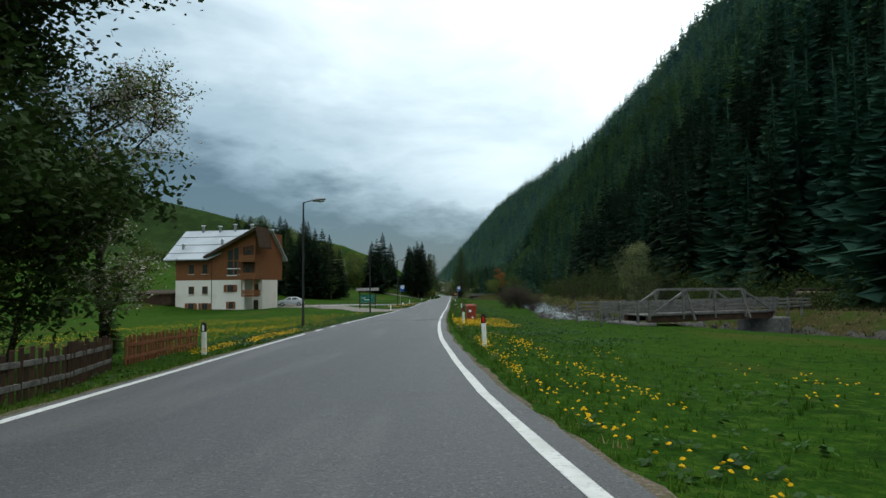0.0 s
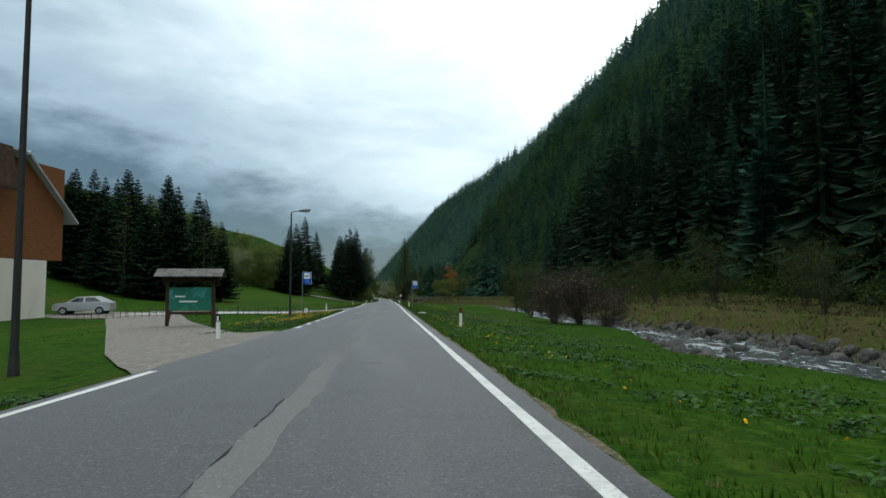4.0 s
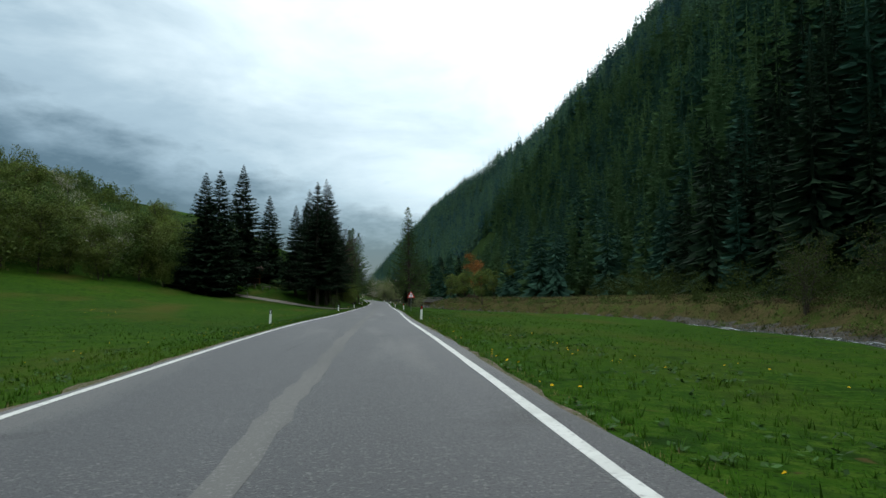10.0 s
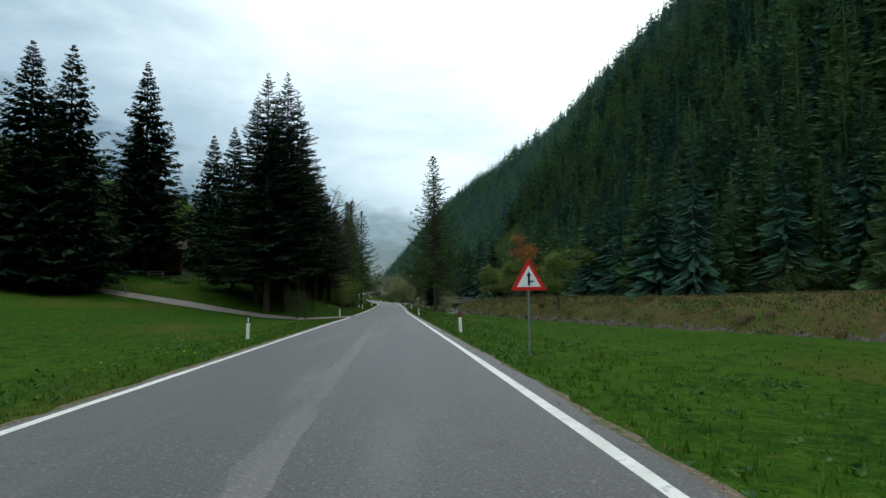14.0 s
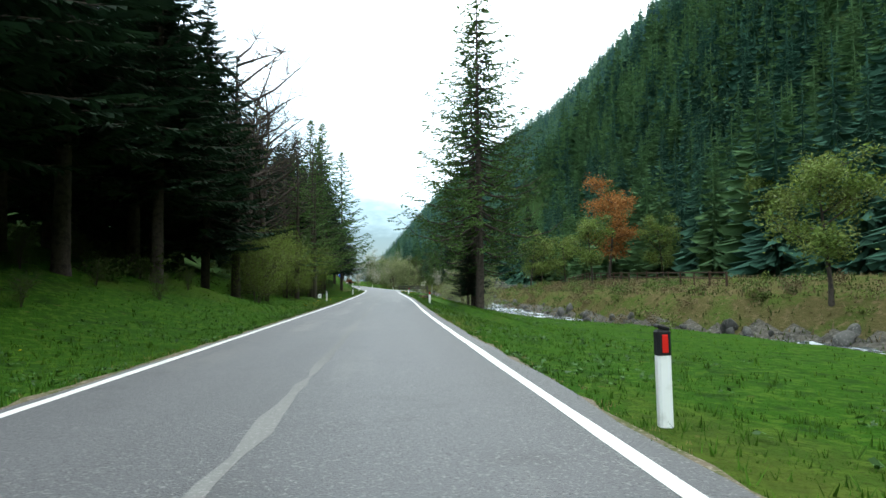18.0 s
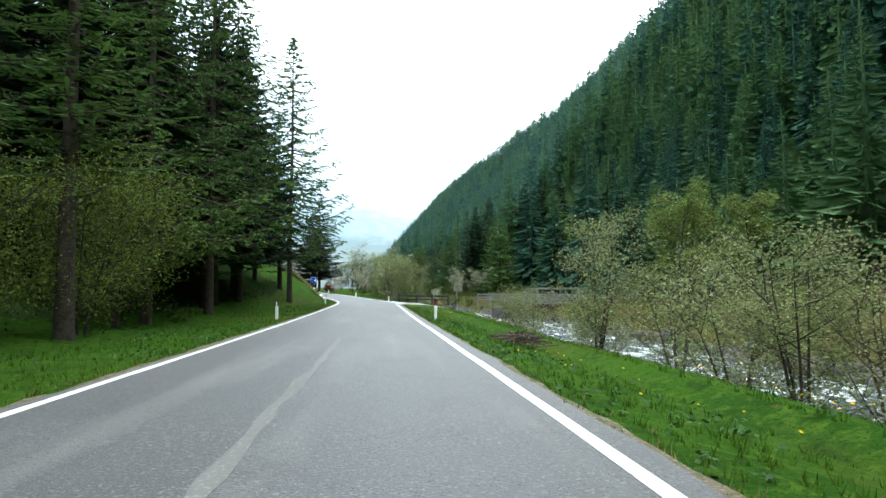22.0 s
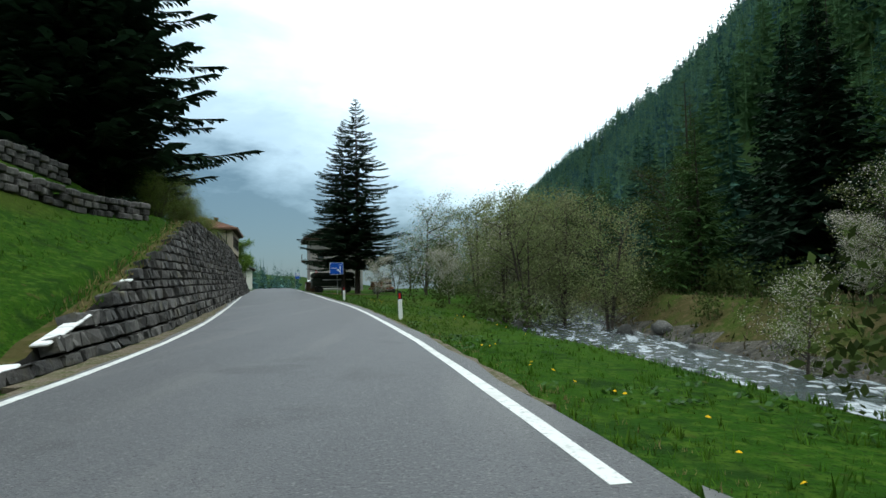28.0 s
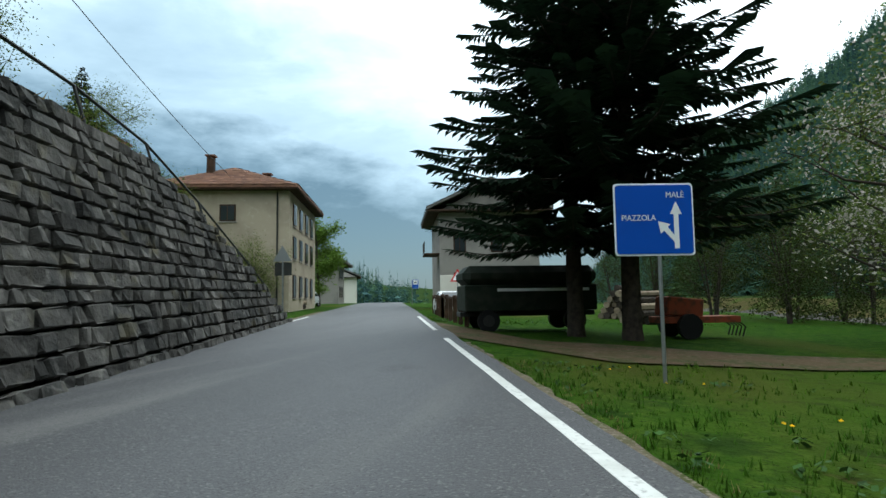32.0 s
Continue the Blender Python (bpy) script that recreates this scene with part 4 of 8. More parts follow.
def rounded(w, h, r, cx=0.0, cz=0.0, n=4):
    out = []
    for sx, sz, a0 in ((1, 1, 0), (-1, 1, 90), (-1, -1, 180), (1, -1, 270)):
        for k in range(n + 1):
            a = radians(a0 + 90 * k / n)
            out.append((cx + sx * (w / 2 - r) + r * math.cos(a), cz + sz * (h / 2 - r) + r * math.sin(a)))
    return out


def words(name, text, size, at, mat, parent):
    cu = bpy.data.curves.new(name, "FONT")
    cu.body, cu.size, cu.extrude, cu.align_x, cu.align_y = text, size, 0.003, "CENTER", "CENTER"
    tmp = bpy.data.objects.new(name, cu)
    scene.collection.objects.link(tmp)
    me = bpy.data.meshes.new_from_object(tmp.evaluated_get(bpy.context.evaluated_depsgraph_get()))
    bpy.data.objects.remove(tmp)
    me.materials.clear()
    me.materials.append(mat)
    me.transform(Matrix.Translation(at) @ Euler((radians(90), 0, 0)).to_matrix().to_4x4())
    ob = new(name, me)
    ob.parent = parent
    return ob


def thing(name, x, y, z=None, turn=0.0, label="", category="", group="", sink=0.0):
    ob = new(name)
    ob.matrix_world = pose(x, y, (gz(x, y) if z is None else z) - sink, 0, 0, turn)
    return tagged(ob, label, category, group)


# ---- roadside posts, lamps, signs ----
def delineator(red):
    ob = new("delineator_post")
    bm = bmesh.new()
    bm_box(bm, (0.13, 0.09, 1.0), (0, 0, 0.30), None, 0.02)
    part("post", bm, M["paint_white"], ob)
    bm = bmesh.new()
    bm_box(bm, (0.136, 0.096, 0.25), (0, 0, 0.76), None, 0.022)
    bm_box(bm, (0.12, 0.08, 0.03), (0, 0, 0.9), Euler((0.0, 0.25, 0)).to_matrix(), 0.008)
    part("band", bm, M["black"], ob, "black top band")
    box("reflector", (0.055, 0.012, 0.16), (0, -0.052, 0.76), M["red_reflector"] if red else M["sign_white"], ob, None, 0.004, "red reflector" if red else "white reflector")
    return tagged(ob, "white roadside marker post with black band and %s reflector" % ("red" if red else "white"), "marker post", "roadside marker posts")


RIGHT_POSTS = [(1.07, 16.65), (1.02, 34.6), (2.15, 82.3), (2.1, 133.9), (2.0, 172.8), (2.95, 216.8), (2.8, 248.5), (3.58, 285.3), (3.6, 321.0), (2.29, 366.9), (-2.26, 382.3), (-7.6, 398.9)]
LEFT_POSTS = [(-6.7, 16.4), (-7.1, 76.1), (-7.2, 117.0), (-7.3, 175.6), (-5.6, 215.3), (-4.91, 251.2), (-4.5, 294.6), (-3.65, 321.5), (-4.1, 352.0)]
for red, spots in ((True, RIGHT_POSTS), (False, LEFT_POSTS)):
    first = delineator(red)
    for i, (x, y) in enumerate(spots):
        m = pose(x, y, gz(x, y) - 0.02, (i * 7 % 5) - 2, (i * 11 % 5) - 2, (i * 13 % 9) - 4)
        if i == 0:
            first.matrix_world = m
        else:
            copy_thing(first, m)


def street_lamp(x, y, top):
    ob = thing("street_lamp", x, y, None, 0, "tall dark steel street lamp with a short arm", "street lamp", "street lamps")
    h = top - gz(x, y)
    rod("pole", [(0, 0, -0.3), (0, 0, 1.2), (0, 0, h)], [0.085, 0.075, 0.05], M["metal_dark"], ob, 10)
    rod("collar", [(0, 0, 0), (0, 0, 0.5)], [0.11, 0.09], M["metal_dark"], ob, 10)
    rod("arm", [(0, 0, h - 0.02), (0.35, 0, h + 0.08), (0.62, 0, h + 0.10)], 0.03, M["metal_dark"], ob, 8)
    bm = bmesh.new()
    bmesh.ops.create_uvsphere(bm, u_segments=14, v_segments=8, radius=0.5)
    bmesh.ops.transform(bm, matrix=Matrix.Translation((0.95, 0, h + 0.16)) @ Euler((0, -0.12, 0)).to_matrix().to_4x4() @ Matrix.Diagonal((0.95, 0.34, 0.24, 1)), verts=bm.verts)
    head = part("lamp_head", bm, M["sign_back"], ob)
    bm = bmesh.new()
    bmesh.ops.create_uvsphere(bm, u_segments=12, v_segments=6, radius=0.5)
    bmesh.ops.transform(bm, matrix=Matrix.Translation((1.05, 0, h + 0.09)) @ Matrix.Diagonal((0.6, 0.26, 0.2, 1)), verts=bm.verts)
    part("lens", bm, M["lens"], head, "clear lamp lens")
    return ob


M["lens"] = material("lamp_lens", (0.45, 0.47, 0.48), 0.2)
for x, y, top in ((-8.85, 36.6, 6.2), (-8.65, 67.4, 5.4), (-8.08, 98.6, 4.85)):
    street_lamp(x, y, top)


def bus_sign(x, y, turn, low, label):
    ob = thing("bus_stop_sign", x, y, None, turn, label, "bus stop sign", "bus stop signs")
    rod("pole", [(0, 0.03, -0.3), (0, 0.03, low + 1.0)], 0.035, M["metal"], ob, 8)
    p = plate("panel", rounded(0.70, 1.02, 0.06, 0.38, low + 0.5), 0.02, M["blue"], ob, "blue panel")
    plate("border", rounded(0.74, 1.06, 0.07, 0.38, low + 0.5), 0.012, M["sign_white"], p, "white rim").location = (0, 0.012, 0)
    plate("field", rounded(0.52, 0.50, 0.03, 0.38, low + 0.69), 0.008, M["sign_white"], p, "white field").location = (0, -0.008, 0)
    plate("bus_symbol", rounded(0.38, 0.11, 0.025, 0.38, low + 0.69), 0.006, M["black"], p, "black bus shape").location = (0, -0.014, 0)
    for k in range(4):
        plate("bus_window", rounded(0.065, 0.05, 0.008, 0.25 + k * 0.085, low + 0.705), 0.004, M["sign_white"], p).location = (0, -0.018, 0)
    for k in (0.27, 0.48):
        plate("bus_wheel", rounded(0.05, 0.05, 0.02, k, low + 0.625), 0.004, M["black"], p).location = (0, -0.014, 0)
    for w, z in ((0.30, 0.26), (0.36, 0.15)):
        plate("bar", rounded(w, 0.035, 0.01, 0.38, low + z), 0.004, M["blue_light"], p).location = (0, -0.004, 0)
    return ob


M["blue_light"] = material("sign_light_blue", (0.25, 0.42, 0.75), 0.4)
bus_sign(-8.15, 105.6, 8, 2.55, "blue and white bus stop sign on a steel pole")
bus_sign(2.55, 134.2, 4, 2.45, "blue and white bus stop sign on a grey pole")
bus_sign(-32.6, 473.0, 15, 1.9, "blue and white bus stop sign by the village road")


def triangle_sign(x, y, turn, low, back=False, size=0.9, mark=True, label="red-rimmed triangular warning sign on a thin post"):
    ob = thing("warning_sign", x, y, None, turn, label, "road sign", "warning signs")
    rod("pole", [(0, 0.035, -0.3), (0, 0.035, low + size * 0.8)], 0.03, M["metal"], ob, 8)
    h = size * 0.866
    def tri(k):
        c = h / 3
        return [(-size / 2 * k, low + c - c * k), (size / 2 * k, low + c - c * k), (0, low + c + (h - c) * k)]
    p = plate("panel", tri(1.0), 0.02, M["sign_back"] if back else M["sign_red"], ob, "" if back else "red rim")
    if not back:
        plate("field", tri(0.68), 0.006, M["sign_white"], p, "white field").location = (0, -0.006, 0)
    if mark:
        box("arrow_shaft", (0.055, 0.006, 0.26), (0, -0.011, low + 0.25), M["black"], p, None, 0.001)
        box("arrow_branch", (0.12, 0.006, 0.035), (0.07, -0.011, low + 0.22), M["black"], p, None, 0.001)
        plate("arrow_head", [(-0.06, low + 0.36), (0.06, low + 0.36), (0, low + 0.46)], 0.006, M["black"], p).location = (0, -0.014, 0)
    return ob


triangle_sign(3.3, 205.8, 4, 1.6)
triangle_sign(-20.5, 441.9, 17, 2.0, False, 0.9, True, "triangular warning sign with a plate below it on a post").name = "warning_sign"


def arch_plate(x, y):
    ob = thing("marker_plate", x, y, None, 5, "small white plate in an arched steel hoop", "marker plate", "hooped marker plates")
    pts = [(-0.22, 0, -0.2), (-0.22, 0, 0.5)] + [(-0.22 * math.cos(a), 0, 0.5 + 0.22 * math.sin(a)) for a in np.linspace(0.3, 2.85, 8)] + [(0.22, 0, 0.5), (0.22, 0, -0.2)]
    rod("hoop", pts, 0.022, M["metal_dark"], ob, 6)
    p = plate("plate", rounded(0.26, 0.34, 0.02, 0, 0.36), 0.015, M["sign_white"], ob)
    for z in (0.42, 0.34):
        plate("bar", rounded(0.12, 0.03, 0.008, 0, z), 0.004, M["black"], p).location = (0, -0.005, 0)


arch_plate(-7.5, 103.0)
arch_plate(-5.1, 294.7)

# direction sign by the big spruce
sg = thing("direction_sign", -12.05, 416.6, None, 15, "blue direction sign with white arrows and place names", "road sign")
rod("pole", [(0.08, 0.05, -0.3), (0.08, 0.05, 3.05)], 0.035, M["metal"], sg, 8)
sg.scale = (0.88, 0.88, 0.95)
pan = plate("panel", rounded(1.30, 1.08, 0.05, 0, 2.52), 0.025, M["blue"], sg)
plate("rim", rounded(1.36, 1.14, 0.06, 0, 2.52), 0.012, M["sign_white"], pan, "white rim").location = (0, 0.014, 0)
words("lettering", "MAL\u00c8", 0.13, (0.36, -0.006, 2.90), M["sign_white"], pan)
words("lettering", "PIAZZOLA", 0.125, (-0.27, -0.006, 2.54), M["sign_white"], pan)
plate("arrow_shaft", [(0.33, 2.06), (0.41, 2.06), (0.41, 2.60), (0.33, 2.60)], 0.006, M["sign_white"], pan).location = (0, -0.006, 0)
plate("arrow_head", [(0.27, 2.60), (0.47, 2.60), (0.37, 2.80)], 0.006, M["sign_white"], pan).location = (0, -0.006, 0)
plate("arrow_branch", [(0.33, 2.16), (0.33, 2.27), (0.19, 2.43), (0.13, 2.37)], 0.006, M["sign_white"], pan).location = (0, -0.009, 0)
plate("arrow_head", [(0.06, 2.49), (0.10, 2.29), (0.27, 2.44)], 0.006, M["sign_white"], pan).location = (0, -0.006, 0)

# red waste bin
M["bin_red"] = material("red_bin_plastic", (0.30, 0.055, 0.03), 0.5, [(3, (0.24, 0.05, 0.03), 0.5, 0.7, 4)])
bn = thing("waste_bin", 1.55, 36.9, None, 12, "red-brown plastic wheeled waste bin with white labels", "waste bin")
bm = bmesh.new()
g = bm_box(bm, (0.56, 0.62, 0.92), (0, 0, 0.52), None, 0.03)
for v in bm.verts:
    k = 0.80 + 0.2 * min(max((v.co.z - 0.06) / 0.92, 0), 1)
    v.co.x *= k
    v.co.y *= k
part("body", bm, M["bin_red"], bn)
bm = bmesh.new()
bm_box(bm, (0.62, 0.70, 0.06), (0, -0.01, 1.01), Euler((0.06, 0, 0)).to_matrix(), 0.025)
bm_box(bm, (0.40, 0.44, 0.05), (0, 0, 1.05), Euler((0.06, 0, 0)).to_matrix(), 0.02)
part("lid", bm, M["bin_red"], bn)
rod("handle", [(-0.25, 0.36, 0.95), (0.25, 0.36, 0.95)], 0.016, M["bin_red"], bn)
for x in (-0.24, 0.24):
    rod("wheel", [(x - 0.03, 0.26, 0.10), (x + 0.03, 0.26, 0.10)], 0.10, M["black"], bn, 12)
plate("sticker", [(-0.22, 0.62), (-0.06, 0.62), (-0.06, 0.74), (-0.22, 0.74)], 0.004, M["sign_white"], bn, "white sticker").location = (0, -0.305, 0)
plate("sticker", [(-0.05, 0.28), (0.03, 0.20), (0.11, 0.28), (0.03, 0.36)], 0.004, M["sign_white"], bn, "white sticker").location = (0, -0.285, 0)


# ---- the guest house ----
def house():
    ob = new("guest_house")
    a, b = Vector((-49.0, 106.8, 0)), Vector((-35.6, 104.4, 0))
    L = (b - a).length
    ang = math.degrees(math.atan2(b.y - a.y, b.x - a.x))
    base = -4.25
    ob.matrix_world = pose(a.x, a.y, base, 0, 0, ang)
    tagged(ob, "three-storey guest house, white below, timber above, grey metal roof", "house")
    dep, w1, ev, pk = 10.5, 6.2, 10.7, 15.3
    # the timber storeys reach past the white ones
    LT = L + 2.0
    box("plinth", (L + 0.1, dep + 0.1, 0.75), (L / 2, dep / 2, 0.2), M["plinth"], ob, None, 0.02, "reddish stone plinth")
    box("wall", (L, dep, w1 - 0.5), (L / 2, dep / 2, 0.5 + (w1 - 0.5) / 2), M["white"], ob, None, 0.02, "white rendered lower wall")
    # timber upper storeys, with a cross gable over the right half
    xa, xp = L * 0.5, LT + 0.7
    outline = [(0, w1), (LT, w1), (LT, pk - 0.4), (LT - 0.3, pk - 0.35), (xa, ev - 0.1), (0, ev - 0.1)]
    up = plate("timber_wall", outline, dep, M["wood"], ob, "brown boarded upper wall")
    for k in range(18):
        z = w1 + 0.12 + k * 0.25
        x1 = LT if z < ev else LT - 0.6
        x0 = 0.02 if z < ev - 0.2 else xa + (z - ev + 0.1) / (pk - ev) * (xp - xa) + 0.4
        if x1 - x0 > 0.4:
            box("board", (x1 - x0, 0.03, 0.22), ((x0 + x1) / 2, -0.012, z), M["wood"], up, None, 0.008)
    # roofs
    rid, half = pk + 0.1, dep / 2
    def slab(name, quad, mat, thick=0.22, label=""):
        bm = bmesh.new()
        vs = [bm.verts.new(q) for q in quad]
        f = bm.faces.new(vs)
        gg = bmesh.ops.extrude_face_region(bm, geom=[f])
        bmesh.ops.translate(bm, vec=(0, 0, thick), verts=[v for v in gg["geom"] if isinstance(v, bmesh.types.BMVert)])
        bmesh.ops.recalc_face_normals(bm, faces=bm.faces)
        return part(name, bm, mat, ob, label)
    rf = slab("roof", [(-1.6, -1.3, ev - 0.9), (xa + 0.3, -1.3, ev - 0.9), (xp + 0.3, half, rid), (-1.6, half, rid)], M["metal_roof"], 0.2, "pale grey metal roof with low seams")
    slab("roof", [(-1.6, half, rid), (LT + 0.6, half, rid), (LT + 0.6, dep + 1.3, ev - 0.9), (-1.6, dep + 1.3, ev - 0.9)], M["metal_roof"])
    slab("gable_roof", [(xa - 0.4, -1.5, ev - 0.35), (xp, -1.5, pk), (xp, half + 0.2, pk + 0.02), (xa - 0.4, half - 3.6, ev - 0.33)], M["metal_roof"], 0.16, "pale metal gable roof")
    beam("bargeboard", (xa - 0.4, -1.46, ev - 0.5), (xp, -1.46, pk - 0.15), 0.1, 0.4, M["wood_dark"], ob, label="dark bargeboard")
    slab("gable_roof", [(xp, -1.5, pk), (LT + 1.4, -1.3, pk - 3.6), (LT + 1.4, 3.4, pk - 3.6), (xp, 3.4, pk)], M["wood_dark"], 0.24)
    for k in range(3):
        u = 0.2 + 0.28 * k
        x1 = xa + 0.3 + (xp - xa) * u - 0.25
        z = ev - 0.9 + (rid - ev + 0.9) * u + 0.25
        y = -1.3 + (half + 1.3) * u
        box("snow_guard", (x1 + 1.5, 0.06, 0.10), ((x1 - 1.5) / 2, y, z), M["metal"], rf, None, 0.01)
    for x, u, hh in ((2.3, 0.95, 1.3), (0.8, 0.35, 1.0), (5.8, 0.95, 1.1), (8.0, 0.5, 1.0), (8.8, 0.97, 1.3), (12.2, 0.97, 1.2)):
        y, z = -1.3 + (half + 1.3) * u, ev - 0.9 + (rid - ev + 0.9) * u
        c = box("chimney", (0.36, 0.36, hh), (x, y, z + hh / 2), M["metal"], ob, None, 0.02)
        box("cap", (0.62, 0.62, 0.14), (x, y, z + hh + 0.12), M["sign_white"], c, None, 0.04, "white metal cowl")
    # windows: x, z, width, height, shutters
    for x, z, w, h, sh in ((3.2, 4.4, 0.85, 1.15, 0), (5.9, 4.4, 0.85, 1.15, 0), (10.9, 4.7, 1.15, 1.1, 1), (3.2, 1.5, 1.05, 1.0, 1), (5.9, 1.5, 1.05, 1.0, 1), (11.0, 1.7, 0.75, 1.1, 1), (3.2, 8.2, 1.0, 1.6, 0), (5.9, 8.2, 1.0, 1.6, 0)):
        wi = plate("window", rounded(w + 0.24, h + 0.24, 0.01, x, z), 0.10, M["wood"], ob)
        wi.location = (0, -0.08, 0)
        box("pane", (w * 0.46, 0.03, h), (x - w * 0.25, -0.02, z), M["glass_dark"], wi, None, 0.004)
        box("pane", (w * 0.46, 0.03, h), (x + w * 0.25, -0.02, z), M["glass_dark"], wi, None, 0.004)
        box("window_sill", (w + 0.4, 0.2, 0.06), (x, -0.04, z - h / 2 - 0.14), M["white"], wi, None, 0.01)
        if sh:
            for s in (-1, 1):
                box("shutter", (w * 0.5, 0.05, h + 0.16), (x + s * (w * 0.78 + 0.12), -0.03, z), M["wood"], wi, None, 0.01, "wooden shutter")
    # tall glazing in the gable
    gl = plate("glazing", [(10.3, 6.9), (12.7, 6.9), (12.7, 12.2), (10.3, 11.3)], 0.08, M["glass_dark"], ob, "tall gable window")
    gl.location = (0, -0.05, 0)
    for x in (10.25, 11.5, 12.75):
        box("mullion", (0.16, 0.12, 5.0), (x, -0.08, 9.3), M["wood"], gl, None, 0.01)
    for z in (7.0, 8.2, 9.6):
        box("rail", (2.6, 0.12, 0.16), (11.5, -0.09, z), M["paint_white"] if z < 9 else M["wood"], gl, None, 0.01)
    # balconies at the right end
    for z, x0, wd in ((6.3, L - 0.7, 3.5), (9.4, L - 0.5, 3.0), (3.3, L + 0.05, 2.5)):
        bal = box("balcony", (wd, 2.2, 0.16), (x0 + wd / 2, -0.2, z), M["wood"], ob, None, 0.02, "timber balcony")
        for k in range(5):
            box("slat", (wd, 0.05, 0.17), (x0 + wd / 2, -1.28, z + 0.22 + k * 0.2), M["wood"], bal, None, 0.01)
            box("slat", (0.05, 2.2, 0.17), (x0 + wd, -0.2, z + 0.22 + k * 0.2), M["wood"], bal, None, 0.01)
        for x in (x0 + 0.05, x0 + wd - 0.05):
            box("post", (0.14, 0.14, 3.1), (x, -1.22, z + 1.5), M["wood"], bal, None, 0.01)
    # flat dark plate on the wall imitates the shade of the balcony recess
    plate("loggia", [(L - 0.4, 6.5), (LT - 0.1, 6.5), (LT - 0.1, 12.4), (L - 0.4, 12.0)], 0.05, M["wood_dark"], ob, "dark timber plate standing for the shaded recess behind the balconies").location = (0, -0.055, 0)
    for z in (7.4, 10.3):
        box("balcony_door", (0.8, 0.08, 2.0), (L + 0.6, -0.07, z), M["glass_dark"], ob, None, 0.01)
    box("loggia", (2.0, 6.0, 5.9), (L + 1.0, 5.6, 3.2), M["white"], ob, None, 0.02, "recessed white side wing")
    for z in (1.5, 4.4):
        box("door", (0.9, 0.08, 2.1), (L + 0.8, 2.57, z), M["wood_dark"], ob, None, 0.01)
    rod("downpipe", [(L * 0.53, -0.1, 0.2), (L * 0.53, -0.1, ev - 0.9)], 0.05, M["metal_dark"], ob)
    box("planter", (0.5, 0.4, 0.8), (8.7, -0.6, 0.3), M["wood_dark"], ob, None, 0.02)
    return ob


M["plinth"] = material("stone_plinth", (0.26, 0.16, 0.12), 0.9, [(2, (0.20, 0.13, 0.10), 0.45, 0.65, 5)], [(10, 0.5, 0.03)])
house()
sh = thing("shed", -52.5, 108.5, None, -10, "low dark timber shed beside the guest house", "shed")
box("wall", (7.0, 4.0, 2.2), (0, 0, 0.8), M["wood_dark"], sh)
box("roof", (7.6, 4.8, 0.2), (0, 0, 2.0), M["wood_dark"], sh, (radians(8), 0, 0))
for k in range(6):
    box("board", (0.9, 0.05, 1.9), (-2.9 + 1.15 * k, -2.02, 0.8), M["wood_dark"], sh)


def car(x, y, z, turn, paint, label, L=4.1):
    ob = thing("car", x, y, z, turn, label, "car", "parked cars")
    h = L / 4.1
    prof = [(-2.0, 0.35), (-2.02, 0.62), (-1.9, 0.85), (-1.05, 0.95), (-0.35, 1.38), (0.9, 1.42), (1.75, 1.0), (2.0, 0.9), (2.03, 0.5), (1.95, 0.3)]
    def shell(name, outline, w, mat, parent, taper=0.0, zc=0.9):
        bm = bmesh.new()
        rings = []
        for s in (-1, 1):
            rings.append([bm.verts.new((px * h, s * (w / 2 - taper * max(0, pz - zc)) * h, pz * h)) for px, pz in outline])
        n = len(outline)
        bm.faces.new(rings[0])
        bm.faces.new(rings[1][::-1])
        for i in range(n):
            bm.faces.new((rings[0][i], rings[1][i], rings[1][(i + 1) % n], rings[0][(i + 1) % n]))
        bmesh.ops.recalc_face_normals(bm, faces=bm.faces)
        bmesh.ops.bevel(bm, geom=list(bm.edges), offset=0.035, segments=2, affect="EDGES")
        return part(name, bm, mat, parent)
    body = shell("body", prof, 1.68, paint, ob, 0.35)
    for px, pts in ((0, [(-0.95, 0.95), (-0.35, 1.32), (0.15, 1.35), (0.15, 0.95)]), (0, [(0.22, 0.95), (0.22, 1.35), (0.85, 1.35), (1.45, 1.0)])):
        shell("side_window", pts, 1.70, M["glass_dark"], body, 0.35)
    shell("windscreen", [(-1.02, 0.97), (-0.98, 0.97), (-0.34, 1.36), (-0.40, 1.36)], 1.4, M["glass_dark"], body, 0.3)
    for px in (-1.25, 1.25):
        for s in (-1, 1):
            w = rod("wheel", [(px * h, s * 0.66 * h, 0.31 * h), (px * h, s * 0.85 * h, 0.31 * h)], 0.31 * h, M["black"], ob, 16)
            rod("rim", [(px * h, s * 0.855 * h, 0.31 * h), (px * h, s * 0.862 * h, 0.31 * h)], 0.19 * h, M["metal"], w, 12)
    for s in (-1, 1):
        box("headlight", (0.08, 0.3, 0.14), (-1.97 * h, s * 0.55 * h, 0.72 * h), M["sign_white"], body, None, 0.02)
        box("tail_light", (0.08, 0.22, 0.2), (1.98 * h, s * 0.62 * h, 0.78 * h), M["red_reflector"], body, None, 0.02)
    return ob


M["silver"] = material("silver_car_paint", (0.46, 0.48, 0.50), 0.3, metal=0.5)
M["white_car"] = material("white_car_paint", (0.72, 0.73, 0.74), 0.3)
car(-30.6, 116.6, None, 8, M["silver"], "silver hatchback parked on the gravel drive", 5.2)

